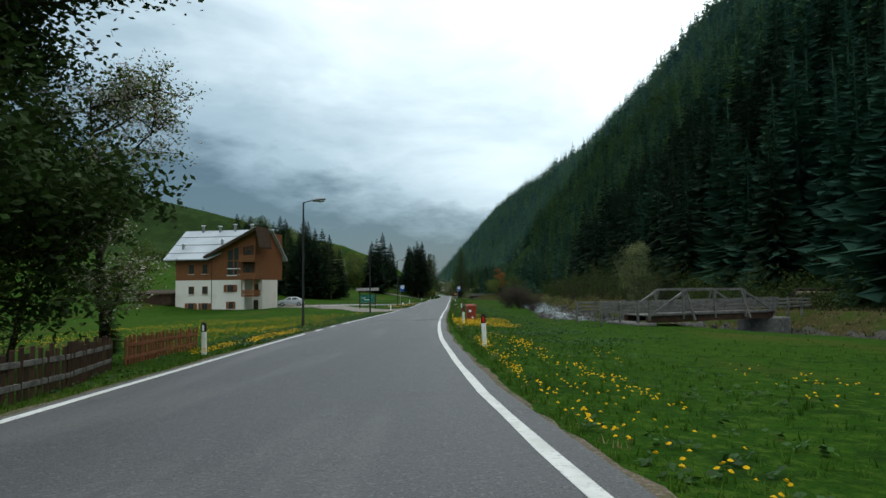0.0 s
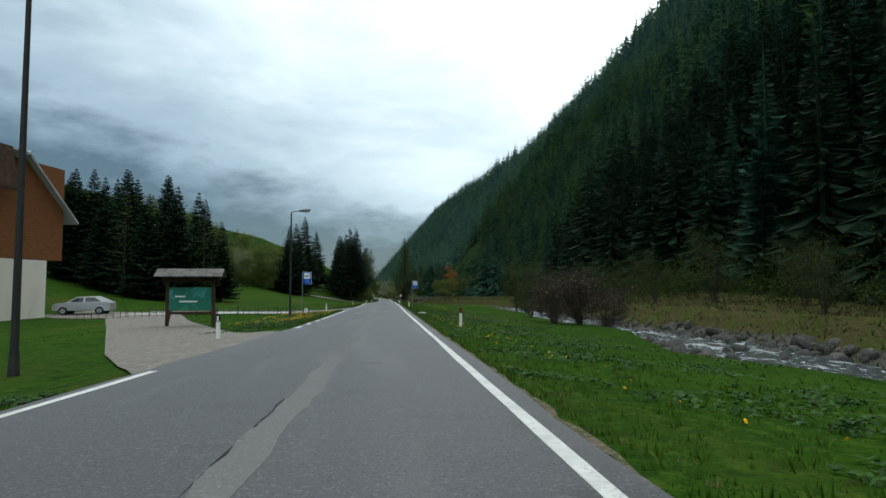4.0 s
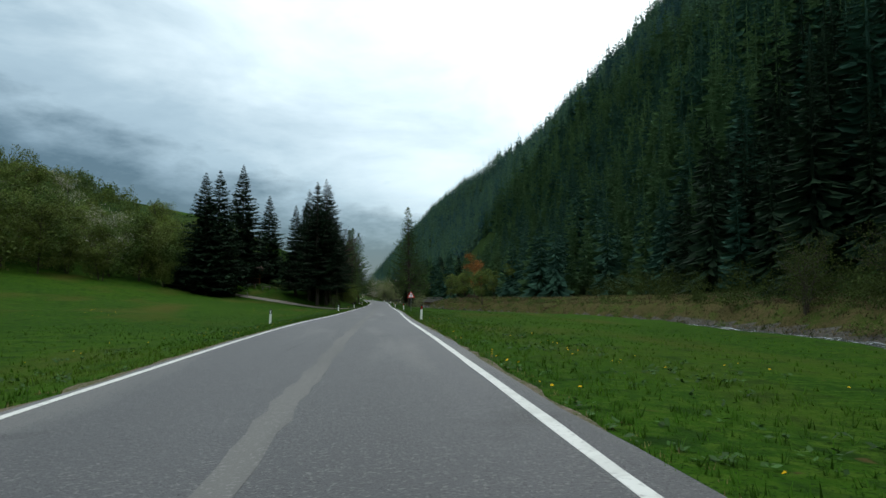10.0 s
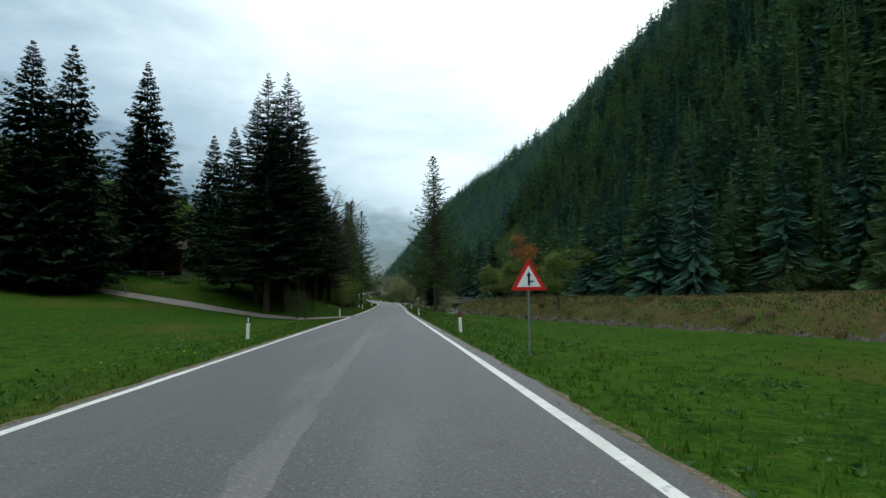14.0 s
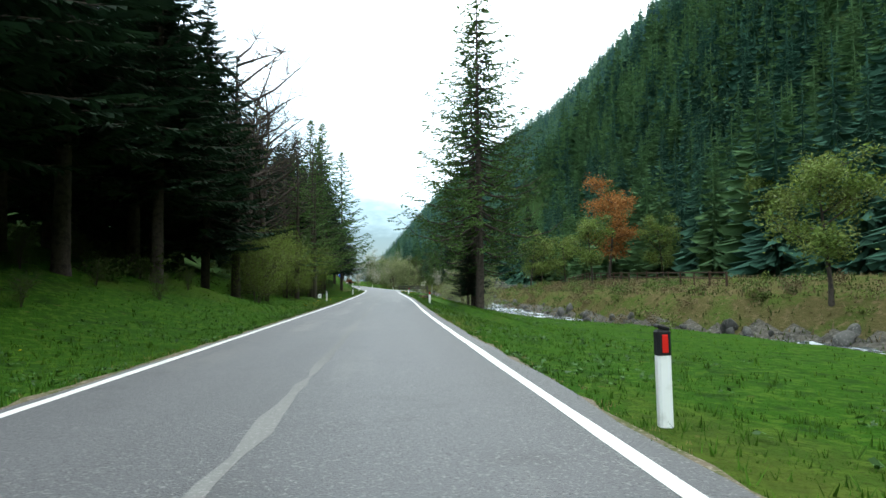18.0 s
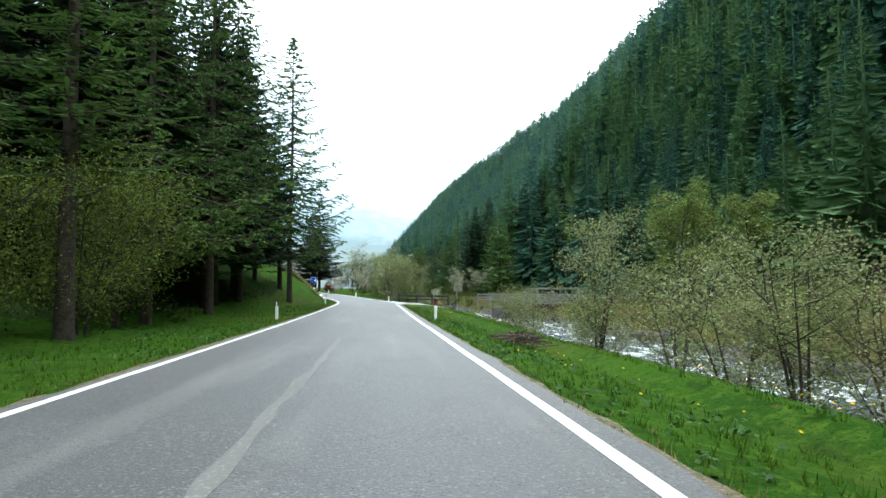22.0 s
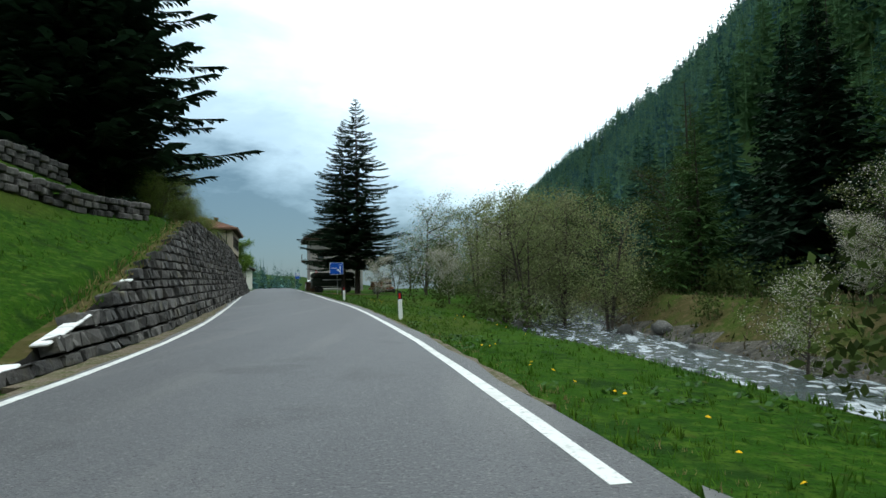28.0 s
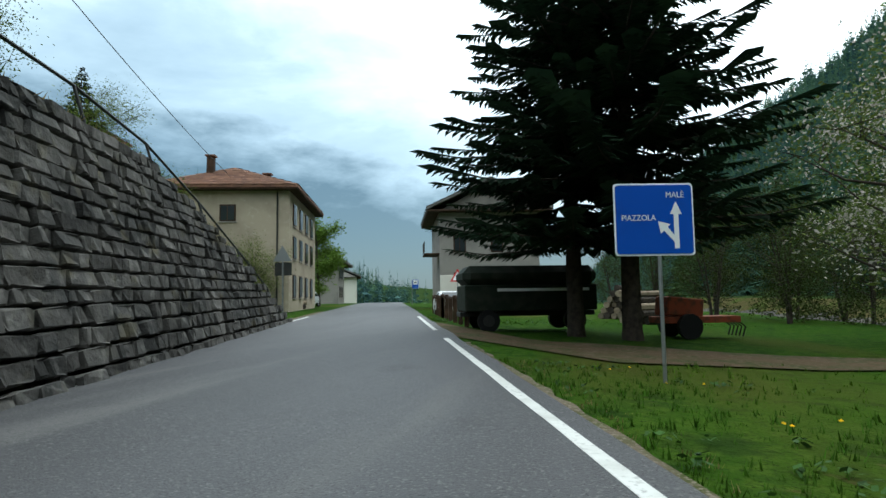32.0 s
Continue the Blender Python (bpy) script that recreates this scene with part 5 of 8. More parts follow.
# notice board with a shingled roof
nb = thing("notice_board", -11.6, 87.6, None, 6, "roofed timber notice board with a green painted map", "notice board")
M["board_green"] = material("green_map_board", (0.03, 0.16, 0.11), 0.5, [(1.2, (0.06, 0.25, 0.20), 0.5, 0.6, 4), (2.5, (0.10, 0.30, 0.34), 0.58, 0.66, 3)])
for x in (-1.15, 1.15):
    box("post", (0.16, 0.16, 2.9), (x, 0, 1.2), M["wood_dark"], nb)
    beam("brace", (x, 0.05, 0.1), (x, 0.8, 0.9), 0.1, 0.1, M["wood_dark"], nb)
box("beam", (2.9, 0.16, 0.16), (0, 0, 2.5), M["wood_dark"], nb)
box("beam", (2.4, 0.12, 0.12), (0, 0, 0.75), M["wood_dark"], nb)
pb = box("panel", (2.1, 0.06, 1.2), (0, -0.04, 1.5), M["board_green"], nb)
for w, x, z in ((0.9, -0.1, 1.35), (0.5, -0.5, 1.62)):
    box("bar", (w, 0.01, 0.08), (x, -0.078, z), M["sign_white"], pb, None, 0.002)
for s in (-1, 1):
    for r in range(3):
        for k in range(8):
            box("shingle", (0.41, 0.34, 0.04), (-1.47 + 0.42 * k, s * (0.14 + 0.26 * r), 3.0 - 0.13 * r), M["wood_grey"], nb, (s * -0.5, 0, 0), 0.006)


# ---- fences ----
def paling_fence(pts, h, step, mat, label, rails=(0.25, 0.7), wp=0.09, name="paling_fence", light_rail=False, rw=0.05, rh=0.09):
    ob = thing(name, pts[0][0], pts[0][1], 0.0, 0, label, "fence")
    o = Vector((pts[0][0], pts[0][1], 0))
    for (x0, y0), (x1, y1) in zip(pts, pts[1:]):
        n = max(1, int(math.hypot(x1 - x0, y1 - y0) / step))
        for i in range(n + 1):
            u = i / n
            x, y = x0 + (x1 - x0) * u, y0 + (y1 - y0) * u
            z = gz(x, y)
            hh = h * (1 + 0.08 * math.sin(i * 2.3))
            beam("post" if step > 1 else "pale", (x - o.x, y - o.y, z - 0.2), (x - o.x + 0.02 * math.sin(i * 1.7), y - o.y, z + hh), wp, wp if step > 1 else 0.03, mat, ob, 0.006)
        for r in rails:
            beam("rail", (x0 - o.x, y0 - o.y, gz(x0, y0) + r * h), (x1 - o.x, y1 - o.y, gz(x1, y1) + r * h), rw, rh, M["wood_grey"] if light_rail else mat, ob, 0.006)
    return ob


M["wood_red"] = material("red_brown_timber", (0.22, 0.085, 0.04), 0.8, [(3, (0.16, 0.06, 0.03), 0.45, 0.65, 5)])
paling_fence([(-5.6, 6.0), (-6.5, 10.2), (-7.6, 13.4)], 0.75, 0.21, M["wood_dark"], "dark weathered garden paling fence with a pale rail", (0.3, 0.72), light_rail=True)
paling_fence([(-7.9, 14.6), (-8.3, 17.4), (-8.4, 19.9)], 0.7, 0.2, M["wood_red"], "red-brown paling fence along the garden")
paling_fence([(-23.0, 107.5), (-16.0, 109.3), (-11.0, 110.6), (-9.6, 111.4)], 0.75, 1.5, M["metal_dark"], "thin dark steel garden fence on posts", (0.45, 0.8), 0.05, "garden_fence", rw=0.012, rh=0.012)
paling_fence([(-9.3, 108.0), (-17.0, 105.0), (-25.0, 103.5)], 0.7, 0.5, M["metal_dark"], "low dark wire garden fence", (0.2, 0.5, 0.9), 0.03, "wire_fence", rw=0.01, rh=0.01)
paling_fence([(24.5, 283.0), (27.2, 316.4), (28.8, 324.0), (30.5, 345.0)], 1.05, 2.4, M["wood_dark"], "dark timber rail fence on the far bank", (0.55, 0.95), 0.12, "rail_fence")
paling_fence([(-30.0, 247.0), (-24.0, 248.0)], 0.9, 1.9, M["wood_grey"], "short weathered rail fence in the meadow", (0.95,), 0.1, "rail_fence")
paling_fence([(-22.4, 443.5), (-20.0, 436.0), (-17.4, 429.0)], 1.1, 1.25, M["wood_dark"], "dark timber roadside posts with a top rail", (0.95,), 0.16, "roadside_fence")

# heavy timber guard rail at the junction
gr = thing("guard_rail", 3.4, 366.0, 0.0, 0, "heavy dark timber guard rail on square posts", "guard rail")
GR = [(3.6, 368.0), (4.6, 365.8), (5.6, 363.6), (7.3, 362.8), (9.1, 362.1)]
for (x, y) in GR:
    z = -7.48
    box("post", (0.22, 0.22, 1.25), (x - 3.4, y - 366.0, z + 0.38), M["wood_wet"], gr, (0, 0, -0.5), 0.02)
for (x0, y0), (x1, y1) in zip(GR, GR[1:]):
    for hgt, w in ((0.80, 0.2), (0.42, 0.16)):
        beam("beam", (x0 - 3.4 - 0.1, y0 - 366 - 0.12, -7.48 + hgt), (x1 - 3.4 - 0.1, y1 - 366 - 0.12, -7.48 + hgt), 0.1, w, M["wood_wet"], gr, 0.015)


# ---- timber footbridges ----
def bridge(x0, y0, x1, y1, z, width, label, posts=5, truss=(0.25, 0.75), top=1.5, approach=3.0):
    ob = new("footbridge")
    L = math.hypot(x1 - x0, y1 - y0)
    ob.matrix_world = pose(x0, y0, z, 0, 0, math.degrees(math.atan2(y1 - y0, x1 - x0)))
    tagged(ob, label, "bridge")
    n = int(L / 0.3)
    for k in range(n):
        box("plank", (0.28, width + 0.3, 0.08), (L * (k + 0.5) / n, width / 2, 0.0), M["wood_grey"], ob, None, 0.008)
    for y in (0.15, width - 0.15):
        box("girder", (L, 0.3, 0.45), (L / 2, y, -0.27), M["wood_dark"], ob, None, 0.02)
    for y in (-0.1, width + 0.1):
        box("kerb_beam", (L, 0.2, 0.16), (L / 2, y, 0.08), M["wood_grey"], ob, None, 0.02)
        for k in range(posts):
            x = L * k / (posts - 1)
            t = top if truss[0] - 0.03 <= x / L <= truss[1] + 0.03 else 1.05
            box("post", (0.16, 0.16, t + 0.3), (x, y, (t - 0.3) / 2), M["wood_grey"], ob, None, 0.015)
        for hgt in (0.35, 0.62, 0.9):
            box("rail", (L + 2 * approach, 0.07, 0.15), (L / 2, y, hgt), M["wood_grey"], ob, None, 0.012)
        a, b = L * truss[0], L * truss[1]
        beam("top_chord", (a - 0.1, y, top), (b + 0.1, y, top), 0.16, 0.16, M["wood_grey"], ob)
        beam("end_diagonal", (a, y, top), (0.2, y, 0.1), 0.16, 0.16, M["wood_grey"], ob)
        beam("end_diagonal", (b, y, top), (L - 0.2, y, 0.1), 0.16, 0.16, M["wood_grey"], ob)
        for x in (a, b):
            o = -1 if y < 0 else 1
            beam("outer_brace", (x, y, top - 0.1), (x, y + o * 0.75, -0.35), 0.12, 0.12, M["wood_grey"], ob)
        for x in np.arange(-approach, 0, 1.5).tolist() + np.arange(L + 1.5, L + approach + 0.1, 1.5).tolist():
            box("post", (0.14, 0.14, 1.5), (x, y, 0.3), M["wood_grey"], ob, None, 0.012)
    for x in (-0.5, L + 0.5):
        box("abutment", (1.6, width + 1.0, 2.6), (x, width / 2, -1.75), M["stone"], ob, None, 0.08, "dark stone abutment")
    return ob


bridge(14.0, 41.0, 25.0, 45.4, gz(12, 40) + 0.55, 2.6, "weathered timber footbridge with braced truss sides over the stream", 5, (0.28, 0.72), 1.75, 4.0)
bridge(14.5, 356.4, 23.6, 351.0, -7.3, 3.4, "weathered timber bridge with rails and braced sides", 5, (0.26, 0.74), 1.55, 3.0)


def log_stack(x, y, turn, n, L, r, label, name="log_stack"):
    ob = thing(name, x, y, None, turn, label, "log pile")
    rng = random.Random(int(x * 10))
    k = n
    z = r
    row = 0
    while k > 0:
        for i in range(k):
            rr = r * rng.uniform(0.8, 1.15)
            dx = rng.uniform(-0.2, 0.2)
            rod("log", [(-L / 2 + dx, (i - (k - 1) / 2) * 2 * r, z), (L / 2 + dx, (i - (k - 1) / 2) * 2 * r, z + rng.uniform(-0.05, 0.05))], rr, M["bark" if rng.random() < 0.4 else "log"], ob, 7)
        z += r * 1.75
        k -= 1
        row += 1


M["log"] = material("cut_logs", (0.26, 0.21, 0.15), 0.85, [(4, (0.17, 0.13, 0.09), 0.45, 0.65, 5)], rnd=0.3)
log_stack(33.0, 53.0, 20, 6, 5.0, 0.16, "stack of pale peeled logs beside the forest")
log_stack(39.0, 56.0, 10, 5, 5.0, 0.16, "stack of pale peeled logs beside the forest")
log_stack(-11.2, 441.0, 70, 6, 1.8, 0.17, "heap of split firewood logs on the grass")
log_stack(-10.4, 436.0, 40, 5, 1.6, 0.17, "heap of split firewood logs on the grass")
log_stack(-24.8, 458.0, 105, 6, 1.6, 0.16, "stack of firewood beside the road")
log_stack(-36.0, 450.5, 60, 5, 1.8, 0.18, "heap of logs at the wall's end")
log_stack(-37.6, 453.5, 100, 4, 1.6, 0.18, "heap of logs at the wall's end")


def brush_heap(x, y, turn, label):
    ob = thing("brushwood_heap", x, y, None, turn, label, "brushwood")
    rng = random.Random(77)
    for layer, n in (("lower_twigs", 150), ("upper_twigs", 110)):
        s = Soup()
        for _ in range(n):
            cx, cy = rng.gauss(0, 0.5), rng.gauss(0, 0.26)
            h = 0.36 * math.exp(-(cx / 1.3) ** 2 - (cy / 0.6) ** 2) * rng.uniform(0.2, 1.0) + 0.03
            a, l, up = rng.gauss(0, 0.6), rng.uniform(0.2, 0.6), rng.uniform(-0.15, 0.2)
            p = [(cx + q * l * math.cos(a), cy + q * l * math.sin(a) + 0.05 * rng.uniform(-1, 1), max(h + q * l * up + 0.04 * rng.uniform(-1, 1), 0.01)) for q in (-1, -0.3, 0.4, 1)]
            r = rng.uniform(0.006, 0.014)
            s.tube(p, [r, r, r * 0.8, r * 0.5], 5)
        o = new(layer, s.mesh(layer, (M["bark"] if layer[0] == "l" else M["twig"],)))
        o.parent = ob
    return ob


M["twig"] = material("cut_twigs", (0.13, 0.10, 0.07), 0.9, [(5, (0.08, 0.06, 0.045), 0.45, 0.6, 3)], rnd=0.3)
brush_heap(5.0, 310.6, 100, "heap of cut grey-brown twigs on the stream bank")

# ---- paved and gravel patches ----
def patch(name, outline, mat, up, label, category="", kind="structure", cell=0.7):
    """A draped surface inside an outline, a little above the ground."""
    xs, ys = [p[0] for p in outline], [p[1] for p in outline]
    gx, gy = np.arange(min(xs) - cell, max(xs) + cell, cell), np.arange(min(ys) - cell, max(ys) + cell, cell)
    X, Y = np.meshgrid(gx, gy, indexing="ij")
    inside = np.zeros(X.shape, bool)
    j = len(outline) - 1
    for i in range(len(outline)):
        (x1, y1), (x2, y2) = outline[i], outline[j]
        cross = ((y1 > Y) != (y2 > Y)) & (X < (x2 - x1) * (Y - y1) / ((y2 - y1) or 1e-9) + x1)
        inside ^= cross
        j = i
    keep = inside
    # slide the outer vertices onto the outline for a clean edge
    Z = ground_z(X.ravel(), Y.ravel()).reshape(X.shape)
    f = grid_faces(*X.shape)
    ok = keep.ravel()[f].sum(1) >= 1
    f = f[ok]
    P = np.stack([X, Y], -1).reshape(-1, 2)
    out = np.unique(f[~keep.ravel()[f]])
    for v in out:
        best, bp = 1e9, None
        for i in range(len(outline)):
            a, b = np.array(outline[i - 1]), np.array(outline[i])
            t = np.clip(np.dot(P[v] - a, b - a) / max(np.dot(b - a, b - a), 1e-9), 0, 1)
            q = a + t * (b - a)
            dd = np.hypot(*(P[v] - q))
            if dd < best:
                best, bp = dd, q
        P[v] = bp
    z = np.maximum(ground_z(P[:, 0], P[:, 1]), -99) + up
    ob = new(name, mesh_from(name, np.concatenate([P, z[:, None]], 1), f, (mat,), None, True))
    return tagged(ob, label, category, kind=kind)


patch("side_road", [(2.6, 344.0), (3.4, 349.6), (6.0, 353.0), (9.0, 354.6), (13.8, 355.6), (14.6, 360.2), (10.4, 357.2), (8.4, 357.2), (6.2, 358.9), (4.4, 360.5), (2.75, 362.8), (2.2, 364.7), (1.5, 366.4), (1.2, 367.0), (0.6, 365.0), (0.9, 360.0), (1.4, 352.0), (1.6, 344.0)], M["asphalt_wet"], 0.055, "wet grey asphalt side road with puddles", "road")
patch("gravel_drive", [(-5.0, 64.0), (-9.0, 72.0), (-16.0, 88.0), (-24.0, 106.0), (-34.0, 114.0), (-32.0, 121.0), (-22.0, 117.0), (-13.5, 94.0), (-7.5, 80.0), (-5.0, 77.0)], M["gravel"], 0.05, "pale gravel drive to the guest house", "drive")
patch("layby", [(-4.7, 109.0), (-6.2, 113.0), (-7.8, 114.6), (-10.2, 113.4), (-12.0, 117.5), (-26.0, 119.4), (-26.0, 121.6), (-11.0, 121.4), (-8.2, 122.4), (-6.2, 123.0), (-4.6, 124.8)], M["asphalt"], 0.05, "dark asphalt lay-by along the road", "lay-by")
patch("parking_pad", [(-9.7, 111.6), (-11.3, 118.0), (-26.0, 118.0), (-26.0, 111.8)], M["concrete"], 0.07, "pale concrete parking pad beside the lay-by", "parking pad")
patch("track", [(-3.4, 241.5), (-8.0, 243.5), (-20.0, 246.0), (-32.0, 249.0), (-32.5, 251.0), (-20.0, 248.0), (-8.0, 246.4), (-3.3, 247.5)], M["gravel"], 0.06, "narrow gravel track into the meadow", "track")
patch("turnout", [(-12.6, 419.0), (-9.0, 419.2), (-4.0, 421.6), (-4.5, 423.0), (-9.5, 422.0), (-14.5, 423.6), (-18.6, 430.0), (-20.2, 431.0), (-17.2, 423.6)], M["mud"], 0.03, "muddy gravel turnout beside the road", "turnout")
for cx, cy, a, b, turn in ((4.6, 357.4, 1.15, 0.24, -0.93), (4.0, 354.8, 0.5, 0.2, -0.8), (5.2, 354.4, 0.5, 0.12, -0.5), (3.9, 352.75, 0.45, 0.10, -0.9), (3.3, 353.1, 0.3, 0.06, -0.6), (6.4, 353.6, 0.6, 0.10, -0.7)):
    ct, st_ = math.cos(turn), math.sin(turn)
    ring = [(cx + a * math.cos(t) * (1 + 0.2 * math.sin(3 * t)) * ct - b * math.sin(t) * (1 + 0.2 * math.cos(2 * t)) * st_, cy + a * math.cos(t) * (1 + 0.2 * math.sin(3 * t)) * st_ + b * math.sin(t) * (1 + 0.2 * math.cos(2 * t)) * ct) for t in np.linspace(0, 6.1, 18)]
    patch("puddle", ring, M["puddle"], 0.061, "dark rain puddle on wet asphalt", "puddle", cell=0.2)
side_line = [(3.65, 357.55), (4.4, 356.85), (5.15, 356.15), (6.4, 355.2), (7.5, 354.45)]
sl = Soup()
for (xa, ya), (xb, yb) in zip(side_line, side_line[1:]):
    sl.face([(xa, ya, gz(xa, ya) + 0.063), (xb, yb, gz(xb, yb) + 0.063), (xb + 0.06, yb + 0.08, gz(xb, yb) + 0.063), (xa + 0.06, ya + 0.08, gz(xa, ya) + 0.063)])
new("edge_line", sl.mesh("edge_line", (M["line"],))).parent = road
for k in range(7):
    x, y = 2.50 + 0.055 * k, 362.75 - 0.63 * k
    s = Soup()
    s.face([(0.0, -0.14, 0), (0.50, -0.30, 0), (0.05, 0.16, 0)])
    o = new("give_way_mark", s.mesh("give_way_mark", (M["line"],)))
    o.matrix_world = pose(x, y, gz(x, y) + 0.062)
    o.parent = road
strip("worn_band", 0.0, 0.30, 50, 226, 0.003, M["worn"], 0.5, 0.002, parent=road, wander=0.03)
strip("worn_band", -0.02, 0.10, 226, 345, 0.003, M["worn"], 0.6, 0.002, parent=road, wander=0.03)
strip("seam", -0.03, -0.018, 40, 62, 0.003, M["crack"], 0.4, 0.002, parent=road, wander=0.012)
rng = random.Random(4)
for d0, y0, n in ((1.75, 180.0, 16), (1.1, 170.0, 14), (-1.4, 184.0, 9), (-2.2, 186.5, 10), (0.9, 206.0, 9), (-1.1, 262.0, 12), (-0.9, 150.0, 8), (0.7, 268.0, 9)):
    s, d = Soup(), d0
    prev = None
    for k in range(n):
        y = y0 + k * 0.28
        d += rng.uniform(-0.07, 0.06)
        w = rng.uniform(0.002, 0.006)
        a, b = at_road(d - w, y, 0.004), at_road(d + w, y, 0.004)
        if prev:
            s.face([prev[0], prev[1], b, a])
        prev = (a, b)
    c = new("crack", s.mesh("crack", (M["crack"],)))
    c.parent = road
for d0, d1, y0 in ((-2.6, 2.9, 35.6), (-1.0, 2.7, 36.8)):
    strip("seam", d0, d1, y0, y0 + 0.035, 0.003, M["crack"], 1.0, 0.002, parent=road)
for side, a, b, y0, y1 in ((1, HALF + 0.3, HALF + 0.44, -20, 343), (1, HALF + 0.3, HALF + 0.46, 368.5, 420), (-1, -HALF - 0.32, -HALF - 0.12, -20, 40), (-1, -HALF - 0.32, -HALF - 0.12, 123, 241), (-1, -HALF - 0.32, -HALF - 0.12, 248, 371), (-1, -HALF - 0.6, -HALF - 0.12, 371, 445)):
    v = strip("verge", a, b, y0, y1, -0.012, M["soil"], 0.45, 0.25, (side, side), wander=0.035)
    tagged(v, "strip of bare soil and gravel along the asphalt", "verge", kind="structure")


x, y, z = at_road(1.00, 115.32, 0.004)
mc = new("manhole_cover")
mc.matrix_world = pose(x, y, z)
tagged(mc, "round cast-iron manhole cover in the asphalt", "manhole cover")
rod("frame", [(0, 0, -0.05), (0, 0, 0.004)], 0.33, M["metal_dark"], mc, 24, "iron frame")
rod("cover", [(0, 0, -0.04), (0, 0, 0.009)], 0.28, M["rock_iron"], mc, 24)
patch("bare_patch", [at_road(3.0, 99.5)[:2], at_road(3.02, 104.5)[:2], at_road(3.3, 105.6)[:2], at_road(3.75, 104.4)[:2], at_road(3.5, 102.2)[:2], at_road(3.3, 100.0)[:2]], M["soil"], 0.03, "bare gravelly soil beside the asphalt", "verge", cell=0.25)
slab_ = thing("stone_slab", 1.62, 101.34, None, 24, "flat pale stone slab lying in the verge", "stone slab")
box("slab", (0.62, 0.36, 0.10), (0, 0, 0.05), M["concrete"], slab_, (0.05, -0.04, 0), 0.03)


# ---- the stone retaining wall ----
WALL_Y = [370.8, 372.4, 372.6, 374.5, 377.0, 380.5, 385.0, 390.5, 396.0, 415.0, 419.5, 422.0, 426.0, 429.5, 431.5]
WALL_H = [0.15, 0.30, 0.42, 0.75, 1.25, 1.95, 2.85, 3.9, 4.3, 4.35, 4.3, 3.8, 2.3, 0.75, 0.1]


def wall_place(y, h, out=0.0):
    d = -HALF - 0.42 - 0.30 * h + out
    return at_road(d, y, h - 0.1)


